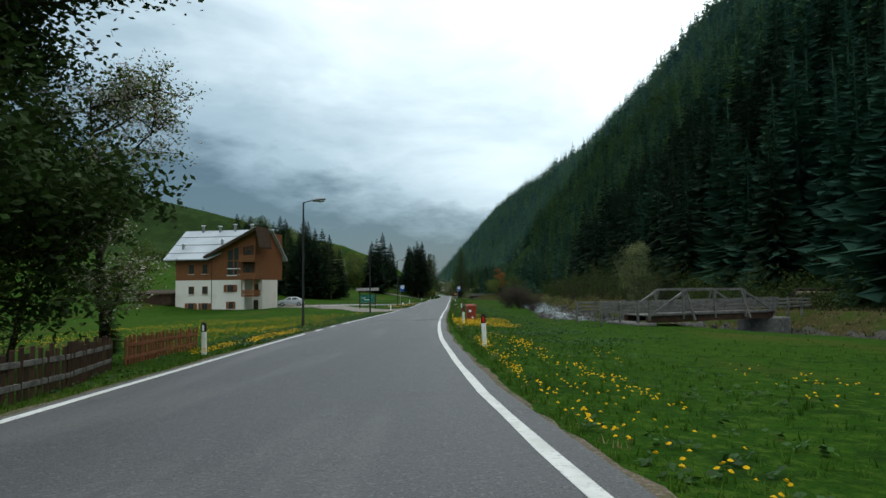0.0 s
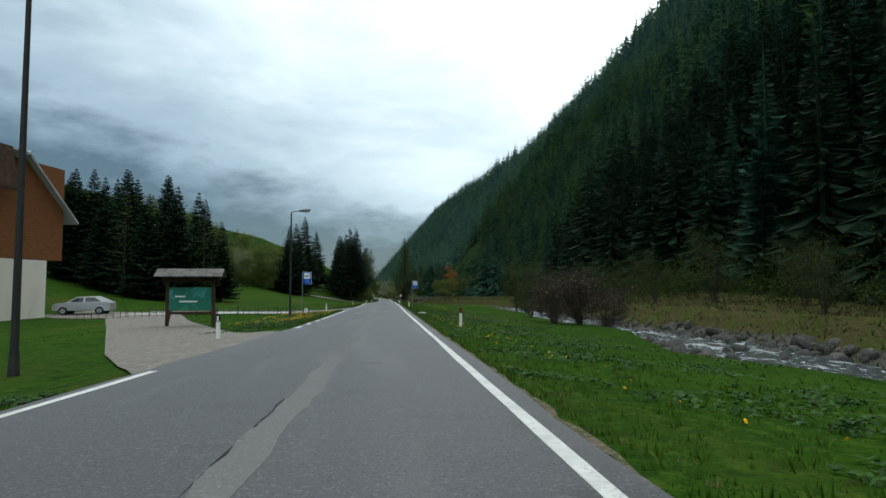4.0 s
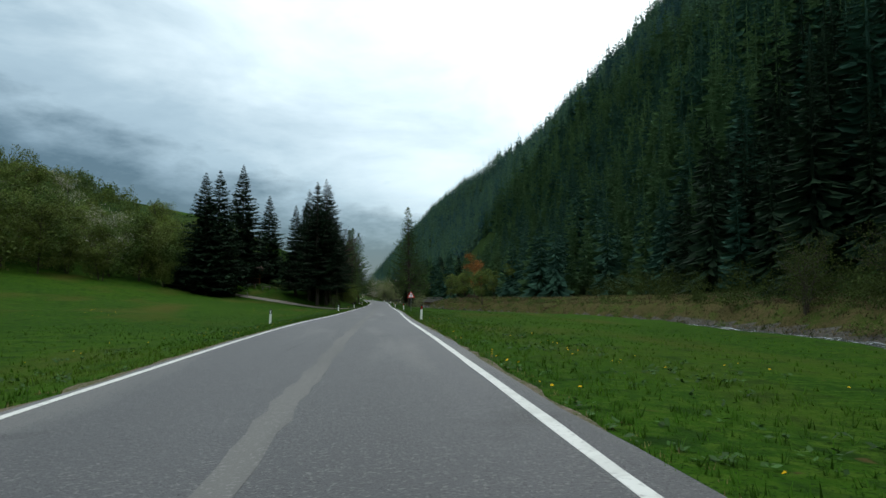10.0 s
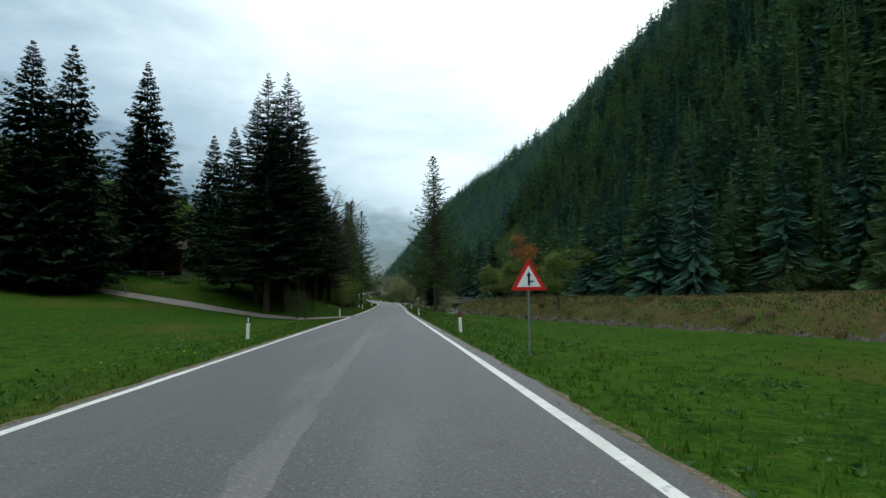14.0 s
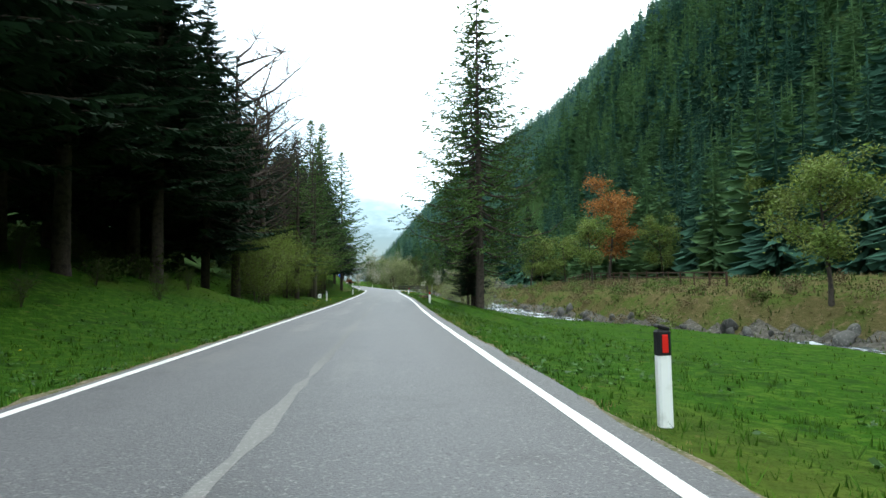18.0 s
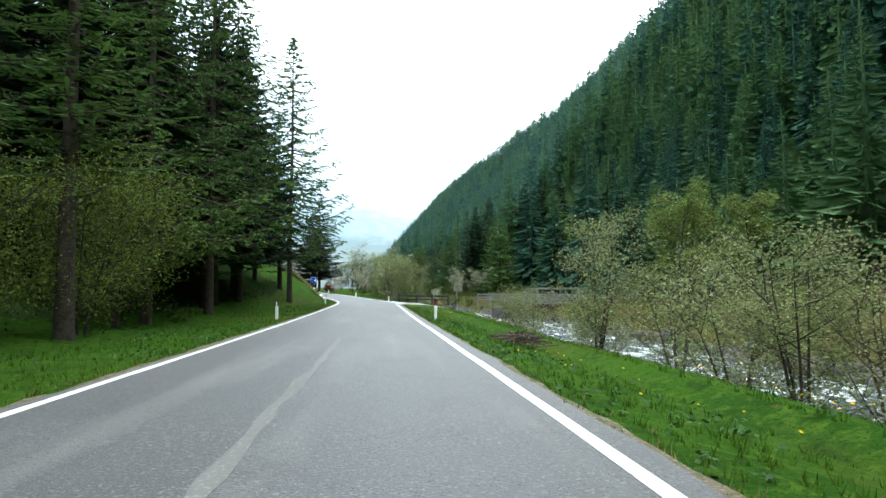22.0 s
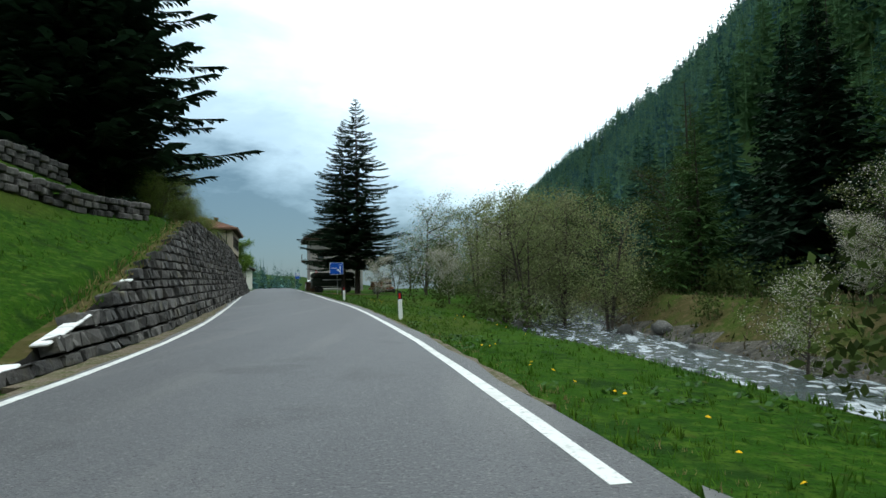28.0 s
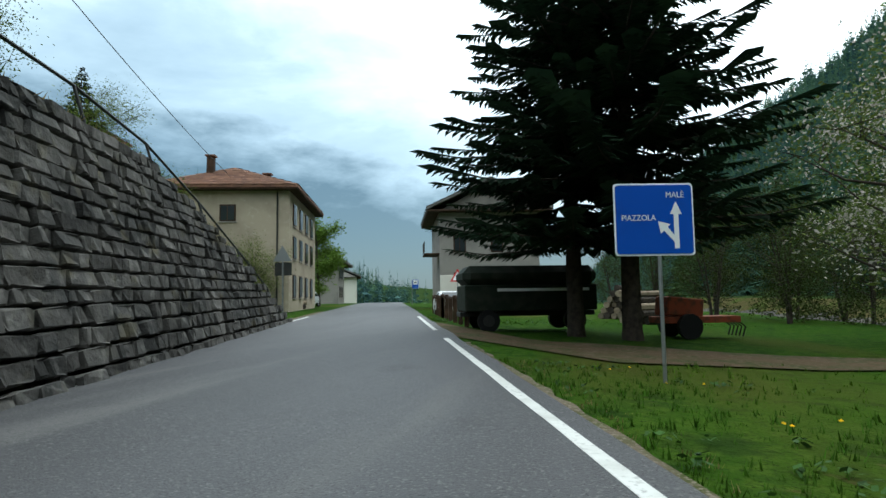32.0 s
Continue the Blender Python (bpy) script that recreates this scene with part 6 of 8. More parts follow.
def retaining_wall():
    ys = np.arange(370.8, 431.6, 0.5)
    hs = np.interp(ys, WALL_Y, WALL_H)
    v = []
    for y, h in zip(ys, hs):
        v += [wall_place(y, -0.4, -0.14), wall_place(y, h, -0.14), wall_place(y, h, -0.45), wall_place(y, -0.4, -1.0)]
    f = grid_faces(len(ys), 4)
    wall = tagged(new("retaining_wall", mesh_from("retaining_wall", v, f, (M["mortar"], M["dry_bank"]), [0, 1, 1] * (len(ys) - 1))), "battered retaining wall of rough dark grey stone courses", "wall", kind="structure")
    rng = random.Random(9)
    shapes = []
    for k in range(10):
        bm = bmesh.new()
        bm_box(bm, (1, 1, 1), (0, 0, 0), None, 0.08)
        for vv in bm.verts:
            vv.co += Vector((rng.uniform(-0.12, 0.12), rng.uniform(-0.045, 0.045), rng.uniform(-0.07, 0.07)))
        me = bpy.data.meshes.new("stone")
        bm.to_mesh(me)
        bm.free()
        me.materials.append(M["stone"])
        shapes.append(me)
    arrays = []
    for me in shapes:
        co = np.empty(len(me.vertices) * 3)
        me.vertices.foreach_get("co", co)
        arrays.append((co.reshape(-1, 3), [tuple(p.vertices) for p in me.polygons]))
    V, F, n0 = [], [], 0
    z = 0.0
    while z < 4.4:
        ch = rng.uniform(0.22, 0.31)
        y = 370.4 + rng.random() * 0.3
        while y < 431.4:
            w = rng.choice((rng.uniform(0.18, 0.4), rng.uniform(0.35, 0.8)))
            hmax = float(np.interp(y + w / 2, WALL_Y, WALL_H))
            if z + ch * 0.5 < hmax:
                c = Vector(wall_place(y + w / 2, z + ch / 2, rng.uniform(-0.07, 0.04) - 0.05))
                sx, sy = road_dir(y)
                ang = math.atan2(-float(sx), float(sy)) + rng.uniform(-0.05, 0.05)
                m = Matrix.Translation(c) @ Euler((rng.uniform(-0.03, 0.03), -0.22 + rng.uniform(-0.07, 0.07), ang)).to_matrix().to_4x4() @ Matrix.Diagonal((0.30, w - rng.uniform(0.015, 0.04), ch - rng.uniform(0.03, 0.06), 1))
                k = rng.randrange(10)
                if 384 < y < 394 and z < 3.3:
                    o = new("stone", shapes[k])
                    o.parent = wall
                    o.matrix_world = m
                else:
                    co, fs = arrays[k]
                    mm = np.array(m)
                    V.append(co @ mm[:3, :3].T + mm[:3, 3])
                    F += [tuple(i + n0 for i in g) for g in fs]
                    n0 += len(co)
            y += w
        z += ch
    st = new("stonework", mesh_from("stonework", np.concatenate(V), F, (M["stone"],)))
    st.parent = wall
    tagged(st, "rows of rough-hewn grey wall stones", kind="stuff")
    # painted stones where the wall begins
    for y, w in ((371.0, 0.4), (371.45, 0.4), (372.75, 0.45), (373.25, 0.48), (373.75, 0.46), (374.2, 0.36), (377.4, 0.22)):
        h = float(np.interp(y, WALL_Y, WALL_H))
        o = box("painted_cap", (0.26, w, 0.05), (0, 0, 0), M["paint_white"], wall, None, 0.02, "white-painted coping stone")
        sx, sy = road_dir(y)
        o.matrix_world = Matrix.Translation(wall_place(y, h + 0.02, -0.03)) @ Euler((0.19, -0.05, math.atan2(-float(sx), float(sy)))).to_matrix().to_4x4()
    # dry grass hanging over the wall's top
    s = Soup()
    for _ in range(2600):
        y = rng.uniform(374, 428)
        h = float(np.interp(y, WALL_Y, WALL_H))
        p = Vector(wall_place(y, h, rng.uniform(-0.75, 0.02)))
        a, l = rng.random() * 6.28, rng.uniform(0.08, 0.32)
        q = Vector((math.cos(a), math.sin(a), 0)) * 0.018
        s.face([tuple(p - q), tuple(p + q), tuple(p + Vector((rng.uniform(-0.5, 0.7) * l, rng.uniform(-0.5, 0.5) * l, rng.uniform(0.2, 1.0) * l)))], 0 if rng.random() < 0.6 else 1)
    t = new("wall_top_grass", s.mesh("wall_top_grass", (M["straw_grass"], M["blade"])))
    tagged(t, "dry and green grass tufts along the wall's top", "grass", kind="stuff")
    return wall


def terrace(y0, y1, d0, d1, h, name="terrace_wall"):
    ob = new(name)
    tagged(ob, "low dry-stone terrace wall across the grassy bank", "wall", "terrace walls")
    rng = random.Random(int(y0))
    s = Soup()
    for r in range(3):
        y = y0
        while y < y1:
            w = rng.uniform(0.3, 0.7)
            u = (y - y0) / (y1 - y0)
            x, yy, _ = at_road(d0 + (d1 - d0) * u, y)
            bm = bmesh.new()
            bm_box(bm, (0.4, w * 0.95, h / 3 * 0.95), (x + rng.uniform(-0.06, 0.06), yy, gz(x, yy) + h / 3 * (r + 0.2)), Euler((0, 0, rng.uniform(-0.15, 0.25))).to_matrix(), 0.04)
            part("stone", bm, M["stone"], ob)
            y += w
    return ob


# ---- trees, space by space ----
def put_broad(meshes, x, y, s, turn, label, name="broadleaf_tree", group=""):
    return tree(name, meshes, x, y, gz(x, y), s, turn, label, "tree" if "shrub" not in name else "shrub", 0.0, group)


BIG = broad_meshes(11, 4.6, 31, 52000, 0.105, 0.06, "leaf_dark", 30, spread=0.10)
PALE = broad_meshes(8, 2.6, 32, 16000, 0.06, 0.1, "leaf", 12, 1, True, 0.3, spread=0.08)
ROUND = [broad_meshes(8, 2.7, 40 + k, 6500, 0.12, 0.18, "leaf", 10) for k in range(3)]
CHERRY = [broad_meshes(9, 3.3, 50 + k, 8500, 0.075, 0.12, "leaf", 13, 1, False, 0.3) for k in range(2)]
ALDER = [broad_meshes(9, 2.6, 60 + k, 9500, 0.08, 0.06, "leaf_pale", 9, 4, False) for k in range(2)]
WET = [broad_meshes(9, 2.6, 160 + k, 8000, 0.08, 0.06, "leaf_under", 9, 4, False) for k in range(2)]
SNOWY = broad_meshes(8, 2.4, 55, 11000, 0.07, 0.1, "leaf_pale", 13, 2, False, 0.5)
SHRUB = [broad_meshes(4, 2.0, 70 + k, 3800, 0.06, 0.05, "leaf_pale", 6, 5, False, 0.0, 1.2) for k in range(3)]
DULL = [broad_meshes(4, 2.0, 75 + k, 3800, 0.06, 0.05, "leaf_under", 6, 5, False, 0.0, 1.2) for k in range(3)]
DENSE = [broad_meshes(6, 3.2, 80 + k, 11000, 0.07, 0.05, "leaf_bush", 10, 4) for k in range(2)]
BARE = [broad_meshes(15, 4.2, 90 + k, 300, 0.06, 0.25, "leaf", 15, 1, True) for k in range(2)]
COPPER = broad_meshes(7, 2.4, 95, 7500, 0.10, 0.2, "leaf_orange", 9)
FRESH = broad_meshes(9, 2.6, 96, 12000, 0.13, 0.1, "leaf_fresh", 11)
DRY = broad_meshes(2.6, 1.6, 97, 500, 0.05, 0.02, "straw", 6, 9, True)

put_broad(BIG, -10.8, 12.6, 1.0, 0.4, "leafy dark green tree in the garden beside the road")
put_broad(PALE, -9.6, 16.6, 1.0, 1.0, "pale flowering tree in the garden beside the road")
put_broad(DENSE[0], -10.9, 11.2, 0.62, 0.6, "dense dark green shrub beside the garden fence", "garden_shrub")
put_broad(SHRUB[1], -11.2, 14.8, 0.9, 2.6, "loose green shrub beside the garden fence", "garden_shrub")
sp = put_conifer(-9.3, 16.4, 1.7, 2, label="small dark clipped conifer beside the fence")
sp.name = "conifer_shrub"
# behind the guest house
rng = random.Random(21)
for i in range(13):
    put_conifer(-38 - rng.random() * 26, 158 + rng.random() * 30, rng.uniform(15, 20), i)
for i in range(4):
    put_conifer(-37 - 3.2 * i, 146 + rng.random() * 12, rng.uniform(13, 17), i, i == 1)
for i, (x, y, h) in enumerate([(-33.5, 151, 18), (-36.5, 156, 20), (-31.0, 157, 17), (-39.0, 162, 21), (-34.5, 165, 19), (-29.5, 151.5, 15.5), (-42, 154, 20), (-45, 160, 21), (-28.5, 158, 13.5)]):
    put_conifer(x, y, h, i + 1, i == 5)
# leafy slope left of the meadow
for i in range(26):
    x, y = -38 - rng.random() * 34, 196 + rng.random() * 68
    put_broad(ROUND[i % 3] if i % 5 else CHERRY[0], x, y, rng.uniform(0.75, 1.15), i, "light green spring tree on the meadow slope", group="trees on the slope")
HILLY = [broad_meshes(8, 3.0, 140 + k, 7500, 0.14, 0.06, "leaf_slope", 11, 2) for k in range(2)]
for i in range(20):
    u = (i + 0.3 * (i % 3)) / 20
    x, y = -62 + 30 * u + 2.5 * math.sin(i * 2.1), 186 + 66 * u + 3.0 * math.cos(i * 1.7)
    put_broad(HILLY[i % 2] if i % 6 != 2 else CHERRY[1], x, y, 0.75 + 0.16 * (i % 4), i * 0.9, "full green tree at the edge of the meadow", group="trees on the slope")
for i in range(12):
    put_broad(DENSE[i % 2], -36 - rng.random() * 22, 262 + rng.random() * 50, rng.uniform(0.8, 1.2), i, "yellow-green leafy thicket on the slope", "shrub_thicket", "thickets on the slope")
# the spruce grove
for i, (x, y, h) in enumerate([(-30.4, 244.0, 20.5), (-28.9, 247.5, 21.5), (-31.5, 249.5, 17), (-28.0, 262.0, 23.5), (-26.4, 283.0, 20), (-30.5, 266.0, 18), (-11.6, 249.0, 22.0), (-10.2, 251.6, 23.0), (-13.6, 253.5, 20.5), (-9.9, 256.5, 22.5), (-12.6, 259.5, 22.5), (-16.5, 256.0, 17), (-34.0, 241.0, 6.5)]):
    put_conifer(x, y, h * 1.05, i)
# left edge of the road, a belt of wood
for i, (x, y, h) in enumerate([(-10.5, 264.5, 21), (-14.0, 267.0, 20), (-9.6, 270.5, 19), (-12.0, 274.0, 22), (-16.5, 275.0, 21), (-10.0, 279.0, 18), (-14.0, 282.0, 22), (-18.0, 286.0, 22), (-13.5, 291.0, 20), (-17.0, 296.0, 21), (-14.0, 303.0, 20), (-14.0, 311.0, 17), (-15.0, 320.0, 22), (-11.5, 323.0, 20), (-13.5, 330.0, 21), (-10.4, 335.5, 20), (-16.0, 338.0, 20), (-12.8, 341.5, 19), (-10.8, 345.0, 17), (-9.4, 332.5, 21), (-8.9, 337.0, 20), (-9.8, 340.0, 21), (-12.0, 327.0, 22), (-14.5, 334.5, 22), (-13.5, 347.5, 20), (-17.0, 344.0, 21), (-19.0, 332.0, 22), (-20.0, 325.0, 22), (-21.0, 339.0, 22)]):
    put_conifer(x, y, h, i + 3)
for i, (x, y, h) in enumerate([(-7.2, 296.0, 15), (-7.6, 311.0, 19), (-9.2, 330.0, 20), (-8.6, 353.0, 17), (-6.6, 304.5, 14), (-10.8, 352.0, 15)]):
    put_conifer(x, y, h, i, True, 0.0, 0.03 * (i % 3 - 1))
for i, (x, y, s) in enumerate([(-7.4, 280.5, 0.5), (-7.6, 284.5, 0.62), (-8.4, 288.5, 0.68), (-7.6, 293.0, 0.62), (-7.9, 297.5, 0.7), (-8.2, 302.5, 0.72), (-8.6, 308.0, 0.62), (-8.0, 312.5, 0.75), (-8.8, 317.0, 0.8)]):
    put_broad(DENSE[i % 2], x, y, s, i, "dense yellow-green thicket at the wood's edge", "shrub_thicket", "roadside thickets")
for i, (x, y) in enumerate([(-9.4, 287.0), (-9.9, 293.5), (-10.6, 299.0), (-9.0, 282.0), (-9.6, 304.5), (-8.8, 290.5)]):
    put_broad(BARE[i % 2], x, y, 1.0 + 0.1 * (i % 2), i * 2.0, "bare spring tree with fine branching twigs", "bare_tree", "bare trees")
put_broad(DULL[0], -8.2, 244.8, 0.5, 1.0, "slender sapling with pale leaves beside the track", "sapling")
for i in range(16):
    x, yy, _ = at_road(-7.2 - (i * 7 % 9) * 0.8, 253.5 + i * 1.35)
    put_broad(DULL[i % 3], x, yy, 0.17 + 0.03 * (i % 4), i, "low green bramble shrub on the wooded bank", "shrub", "shrubs on the wooded bank")
# larches right of the road
def old_larch(h, r, seed, boughs=74, clear=0.26, twigs=9, tufts=5):
    """An old larch: long boughs that sag and turn up at their tips, thin twigs and small needle tufts."""
    rng = random.Random(seed)
    t, c = Soup(), Soup()
    tr = 0.007 * h + 0.06
    t.tube([(0, 0, -1.0), (0, 0, 0.25), (0.05, 0.0, h * 0.25), (-0.05, 0.05, h * 0.6), (0, 0, h)], [tr * 1.6, tr * 1.1, tr * 0.85, tr * 0.5, 0.02], 10)
    for i in range(boughs):
        v = (i + rng.random()) / boughs
        u = 1 - (1 - v) ** 1.25
        z = h * (clear + (1 - clear) * u)
        L = (r * (1 - u) ** 0.8 * min(1, 0.7 + 3 * u) + 0.12) * rng.choice((rng.uniform(0.55, 0.85), rng.uniform(0.8, 1.12)))
        a = i * 2.4 + rng.uniform(-0.5, 0.5)
        ca, sa = math.cos(a), math.sin(a)
        sag, bend = rng.uniform(0.12, 0.3) * (1 - 0.7 * u), rng.uniform(-0.12, 0.12)
        def at(q):
            x, y = ca * L * q, sa * L * q
            return (x - sa * bend * L * q * q, y + ca * bend * L * q * q, z - L * sag * math.sin(min(q * 2.6, 2.6)) + 0.20 * L * q ** 3)
        t.tube([at(q) for q in (0, 0.25, 0.5, 0.75, 1.0)], [0.012 * L + 0.016, 0.010 * L + 0.010, 0.006 * L + 0.006, 0.004 * L + 0.004, 0.004], 4)
        n = max(4, int(twigs * L / r * 2))
        for k in range(n):
            q = 0.18 + 0.82 * (k + rng.random()) / n
            p = Vector(at(min(q, 1)))
            side = a + rng.choice((-1, 1)) * rng.uniform(0.4, 1.2)
            ln = L * rng.uniform(0.10, 0.24) * (1.15 - 0.5 * q) + 0.12
            d = Vector((math.cos(side), math.sin(side), rng.uniform(-0.55, 0.15))) * ln
            t.tube([tuple(p), tuple(p + d)], [0.008, 0.003], 3)
            for j in range(tufts):
                w = (j + rng.random()) / tufts
                e = p + d * w + Vector((0, 0, -0.03 * rng.random()))
                x = Vector((rng.uniform(-1, 1), rng.uniform(-1, 1), rng.uniform(-0.5, 0.5))).normalized() * rng.uniform(0.07, 0.16)
                y = x.cross(Vector((rng.uniform(-1, 1), rng.uniform(-1, 1), rng.uniform(-1, 1)))).normalized() * rng.uniform(0.04, 0.075)
                c.face([tuple(e - x), tuple(e + y), tuple(e + x), tuple(e - y)])
    return t.mesh("trunk", (M["bark"],), True), c.mesh("crown", (M["larch"],))


WIDE = [old_larch(24, 6.6, 24, 165, 0.17, 13, 7), old_larch(22, 6.2, 25, 140, 0.27, 13, 7)]
for i, (x, y, s) in enumerate([(7.3, 285.6, 1.05), (7.6, 288.2, 1.02), (7.9, 291.6, 0.85)]):
    tree("larch_tree", WIDE[i % 2], x, y, gz(x, y) - 0.1, s, i * 1.9, "wide old larch with long bare-tipped boughs beside the road", "tree", 0.02 * (i - 1), "roadside larches")
LUSH = [old_larch(24, 6.6, 26, 170, 0.14, 14, 9), old_larch(24, 6.4, 28, 165, 0.16, 14, 9)]
for i, (x, y, s) in enumerate([(-8.2, 327.1, 1.0), (-7.0, 348.4, 1.02), (-9.0, 320.5, 0.95), (-9.6, 338.5, 1.0)]):
    tree("larch_tree", LUSH[i % 2], x, y, gz(x, y), s, 2.0 + i * 1.9, "old larch with long feathery boughs at the wood's edge", "tree", 0.0, "roadside larches")
put_conifer(7.8, 293.0, 9.0, 1)
put_conifer(7.0, 290.0, 6.0, 2)
# stream banks
put_broad(COPPER, 29.0, 316.0, 1.5, 0.0, "young tree with coppery orange spring leaves")
for i, (x, y, s) in enumerate([(25.6, 313.0, 0.95), (34.6, 313.0, 0.8), (36.0, 294.0, 1.1), (26.6, 340.0, 1.0), (24.2, 337.5, 0.9), (29.5, 336.0, 0.9), (23.5, 272.0, 0.92)]):
    put_broad(ROUND[i % 3], x, y, s, i, "young broad-leaved tree with fresh leaves on the bank", group="bank trees")
for i, y in enumerate((305, 309, 314, 318, 322, 326)):
    x, yy, _ = at_road(9.6 + (i * 7 % 5) * 0.5, y)
    put_broad(SHRUB[i % 3] if i % 3 else ALDER[0], x, yy, (0.8 + 0.12 * (i % 4)) * (0.6 if i % 3 == 0 else 1.0) * (0.62 if i > 3 else 1.0), i, "thin-stemmed willow with pale young leaves on the bank", "willow_shrub", "bank willows")
for i in range(16):
    y = 62 + i * 8.5
    x, yy, _ = at_road(float(np.interp(y, SY, SD)) + 5.5 + (i * 5 % 7), y)
    put_broad(DULL[i % 3], x, yy, 0.8 + 0.2 * (i % 3), i, "loose green willow shrub at the foot of the wood", "willow_shrub", "willows at the wood's foot")
for i in range(5):
    put_broad(DRY, 9.3 + 1.1 * i, 91.5 + (i * 3 % 5) * 1.2, 0.9 + 0.1 * (i % 3), i, "dry straw-coloured twiggy shrub", "dry_shrub", "dry shrubs")
put_broad(ALDER[1], 24.0, 74.0, 0.8, 0.0, "thin alder leaning over the stream")
for i, (x, y, s) in enumerate([(9.9, 330.2, 0.7), (10.9, 334.0, 0.72), (9.7, 300.5, 0.7), (10.4, 303.5, 0.85)]):
    put_broad(SHRUB[(i + 1) % 3], x, y, s, i * 1.1, "thin-stemmed willow with pale young leaves on the bank", "willow_shrub", "bank willows")
for i, (x, y, s) in enumerate([(14.3, 116.8, 0.6), (14.8, 125.7, 0.55), (16.5, 127.0, 0.45), (20.0, 142.0, 0.5)]):
    put_broad(WET[i % 2], x, y, s, i * 1.4, "olive-leaved alder at the edge of the meadow", "alder_tree", "meadow alders")
# beyond the junction
FULL = conifer_meshes(20, 6.2, 27, 36, 10, 10, 0.05, 0.15, False, 0.0, 0.26, 0.9, "larch")
for i, (x, y, h) in enumerate([(17.5, 393.0, 15), (20.5, 397.0, 17), (23.5, 390.0, 16), (26.5, 384.0, 18), (29.0, 376.0, 17), (31.5, 368.0, 18), (22.0, 404.0, 18), (16.5, 408.0, 16), (27.0, 397.0, 19), (31.0, 388.0, 19), (19.5, 415.0, 17)]):
    put_conifer(x, y, h, i, i % 3 == 1)
for i, (x, y, s) in enumerate([(18.6, 378.0, 0.66), (25.0, 372.0, 0.7), (22.0, 386.0, 0.6), (28.5, 381.0, 0.75), (20.5, 391.0, 0.7), (14.0, 400.0, 0.55)]):
    tree("larch_tree", FULL, x, y, gz(x, y), s, 1.0 + i, "full fresh green larch beyond the stream", "tree", 0, "larches")
for i, (x, y, s) in enumerate([(3.6, 437.6, 1.05), (0.6, 434.0, 0.9), (-1.7, 420.8, 0.5), (9.5, 381.0, 0.36), (13.0, 382.5, 0.4), (16.0, 385.0, 0.4), (6.5, 443.0, 1.0)]):
    put_broad(CHERRY[i % 2], x, y, s, i * 1.3, "white-blossomed wild cherry above the stream", "cherry_tree", "wild cherries")
for i, (x, y, s) in enumerate([(3.4, 398.0, 0.85), (5.8, 400.0, 0.9), (2.2, 402.5, 0.8), (4.4, 404.5, 0.95), (7.6, 396.5, 0.75), (0.6, 407.0, 0.8), (4.6, 421.5, 0.9), (6.6, 426.5, 1.0), (8.6, 418.5, 0.95), (3.6, 428.0, 0.85), (10.5, 428.0, 1.0), (7.0, 412.0, 0.9), (11.0, 411.0, 0.95), (14.0, 404.0, 0.9)]):
    put_broad(ALDER[i % 2] if i < 6 else WET[i % 2], x, y, s, i, "slim-stemmed alder with young leaves", "alder_tree", "alders by the stream")
for i, (x, y, s) in enumerate([(-1.4, 405.2, 0.45), (2.2, 413.5, 0.8), (-6.8, 406.2, 0.36), (1.9, 404.0, 0.6), (13.5, 384.0, 0.36), (17.5, 381.5, 0.5), (21.5, 384.0, 0.6)]):
    put_broad(SNOWY, x, y, s, i * 1.7, "small tree covered in cream-white blossom", "blossom_tree", "blossoming trees")
# the big spruces by the direction sign
OLD = conifer_meshes(19.5, 5.4, 15, 46, 10, 38, 0.15, 0.2, False, 0.12, 0.2, 0.55, taper=0.76)
tree("spruce_tree", OLD, -11.8, 425.4, gz(-11.8, 425.4), 1.07, 0.3, "huge dark spruce with sweeping boughs beside the road", "tree", 0, "big spruces")
tree("spruce_tree", OLD, -13.4, 426.0, gz(-13.4, 426.0), 0.95, 2.1, "huge dark spruce with sweeping boughs beside the road", "tree", 0, "big spruces")
# above the wall
tree("spruce_tree", CLOSE[0], -19.2, 393.0, gz(-19.2, 393.0) - 3.0, 1.4, 0.7, SPRUCE_TEXT, "tree", 0, "spruces")
for i, (x, y, h) in enumerate([(-24.0, 398.0, 20), (-19.2, 391.0, 22), (-22.0, 393.5, 19), (-33.5, 419.0, 10), (-31.0, 425.0, 8), (-29.8, 416.2, 9.5)]):
    put_conifer(x, y, h, i, bushy=True)
for i, (x, y, s) in enumerate([(-19.6, 402.0, 0.55), (-21.5, 407.0, 0.45), (-24.0, 412.0, 0.4)]):
    put_broad(ALDER[i % 2], x, y, s, i, "many-stemmed tree with yellow-green leaves above the wall", "alder_tree", "trees above the wall")
for i, y in enumerate((393, 396, 399, 402, 404.5, 407, 410, 413, 417, 421, 425)):
    x, yy, _ = at_road(-5.9 - 0.5 * (i % 3), y)
    put_broad(DENSE[i % 2], x, yy, 0.30 + 0.05 * (i % 3), i, "yellow-green shrub along the wall's top", "shrub", "shrubs on the wall")
for i, (x, y, s) in enumerate([(-4.6, 426.0, 0.95), (-3.2, 429.0, 0.85)]):
    put_broad(CHERRY[i % 2], x, y, s, i * 2.1 + 0.4, "white-blossomed wild cherry beside the turnout", "cherry_tree", "wild cherries")
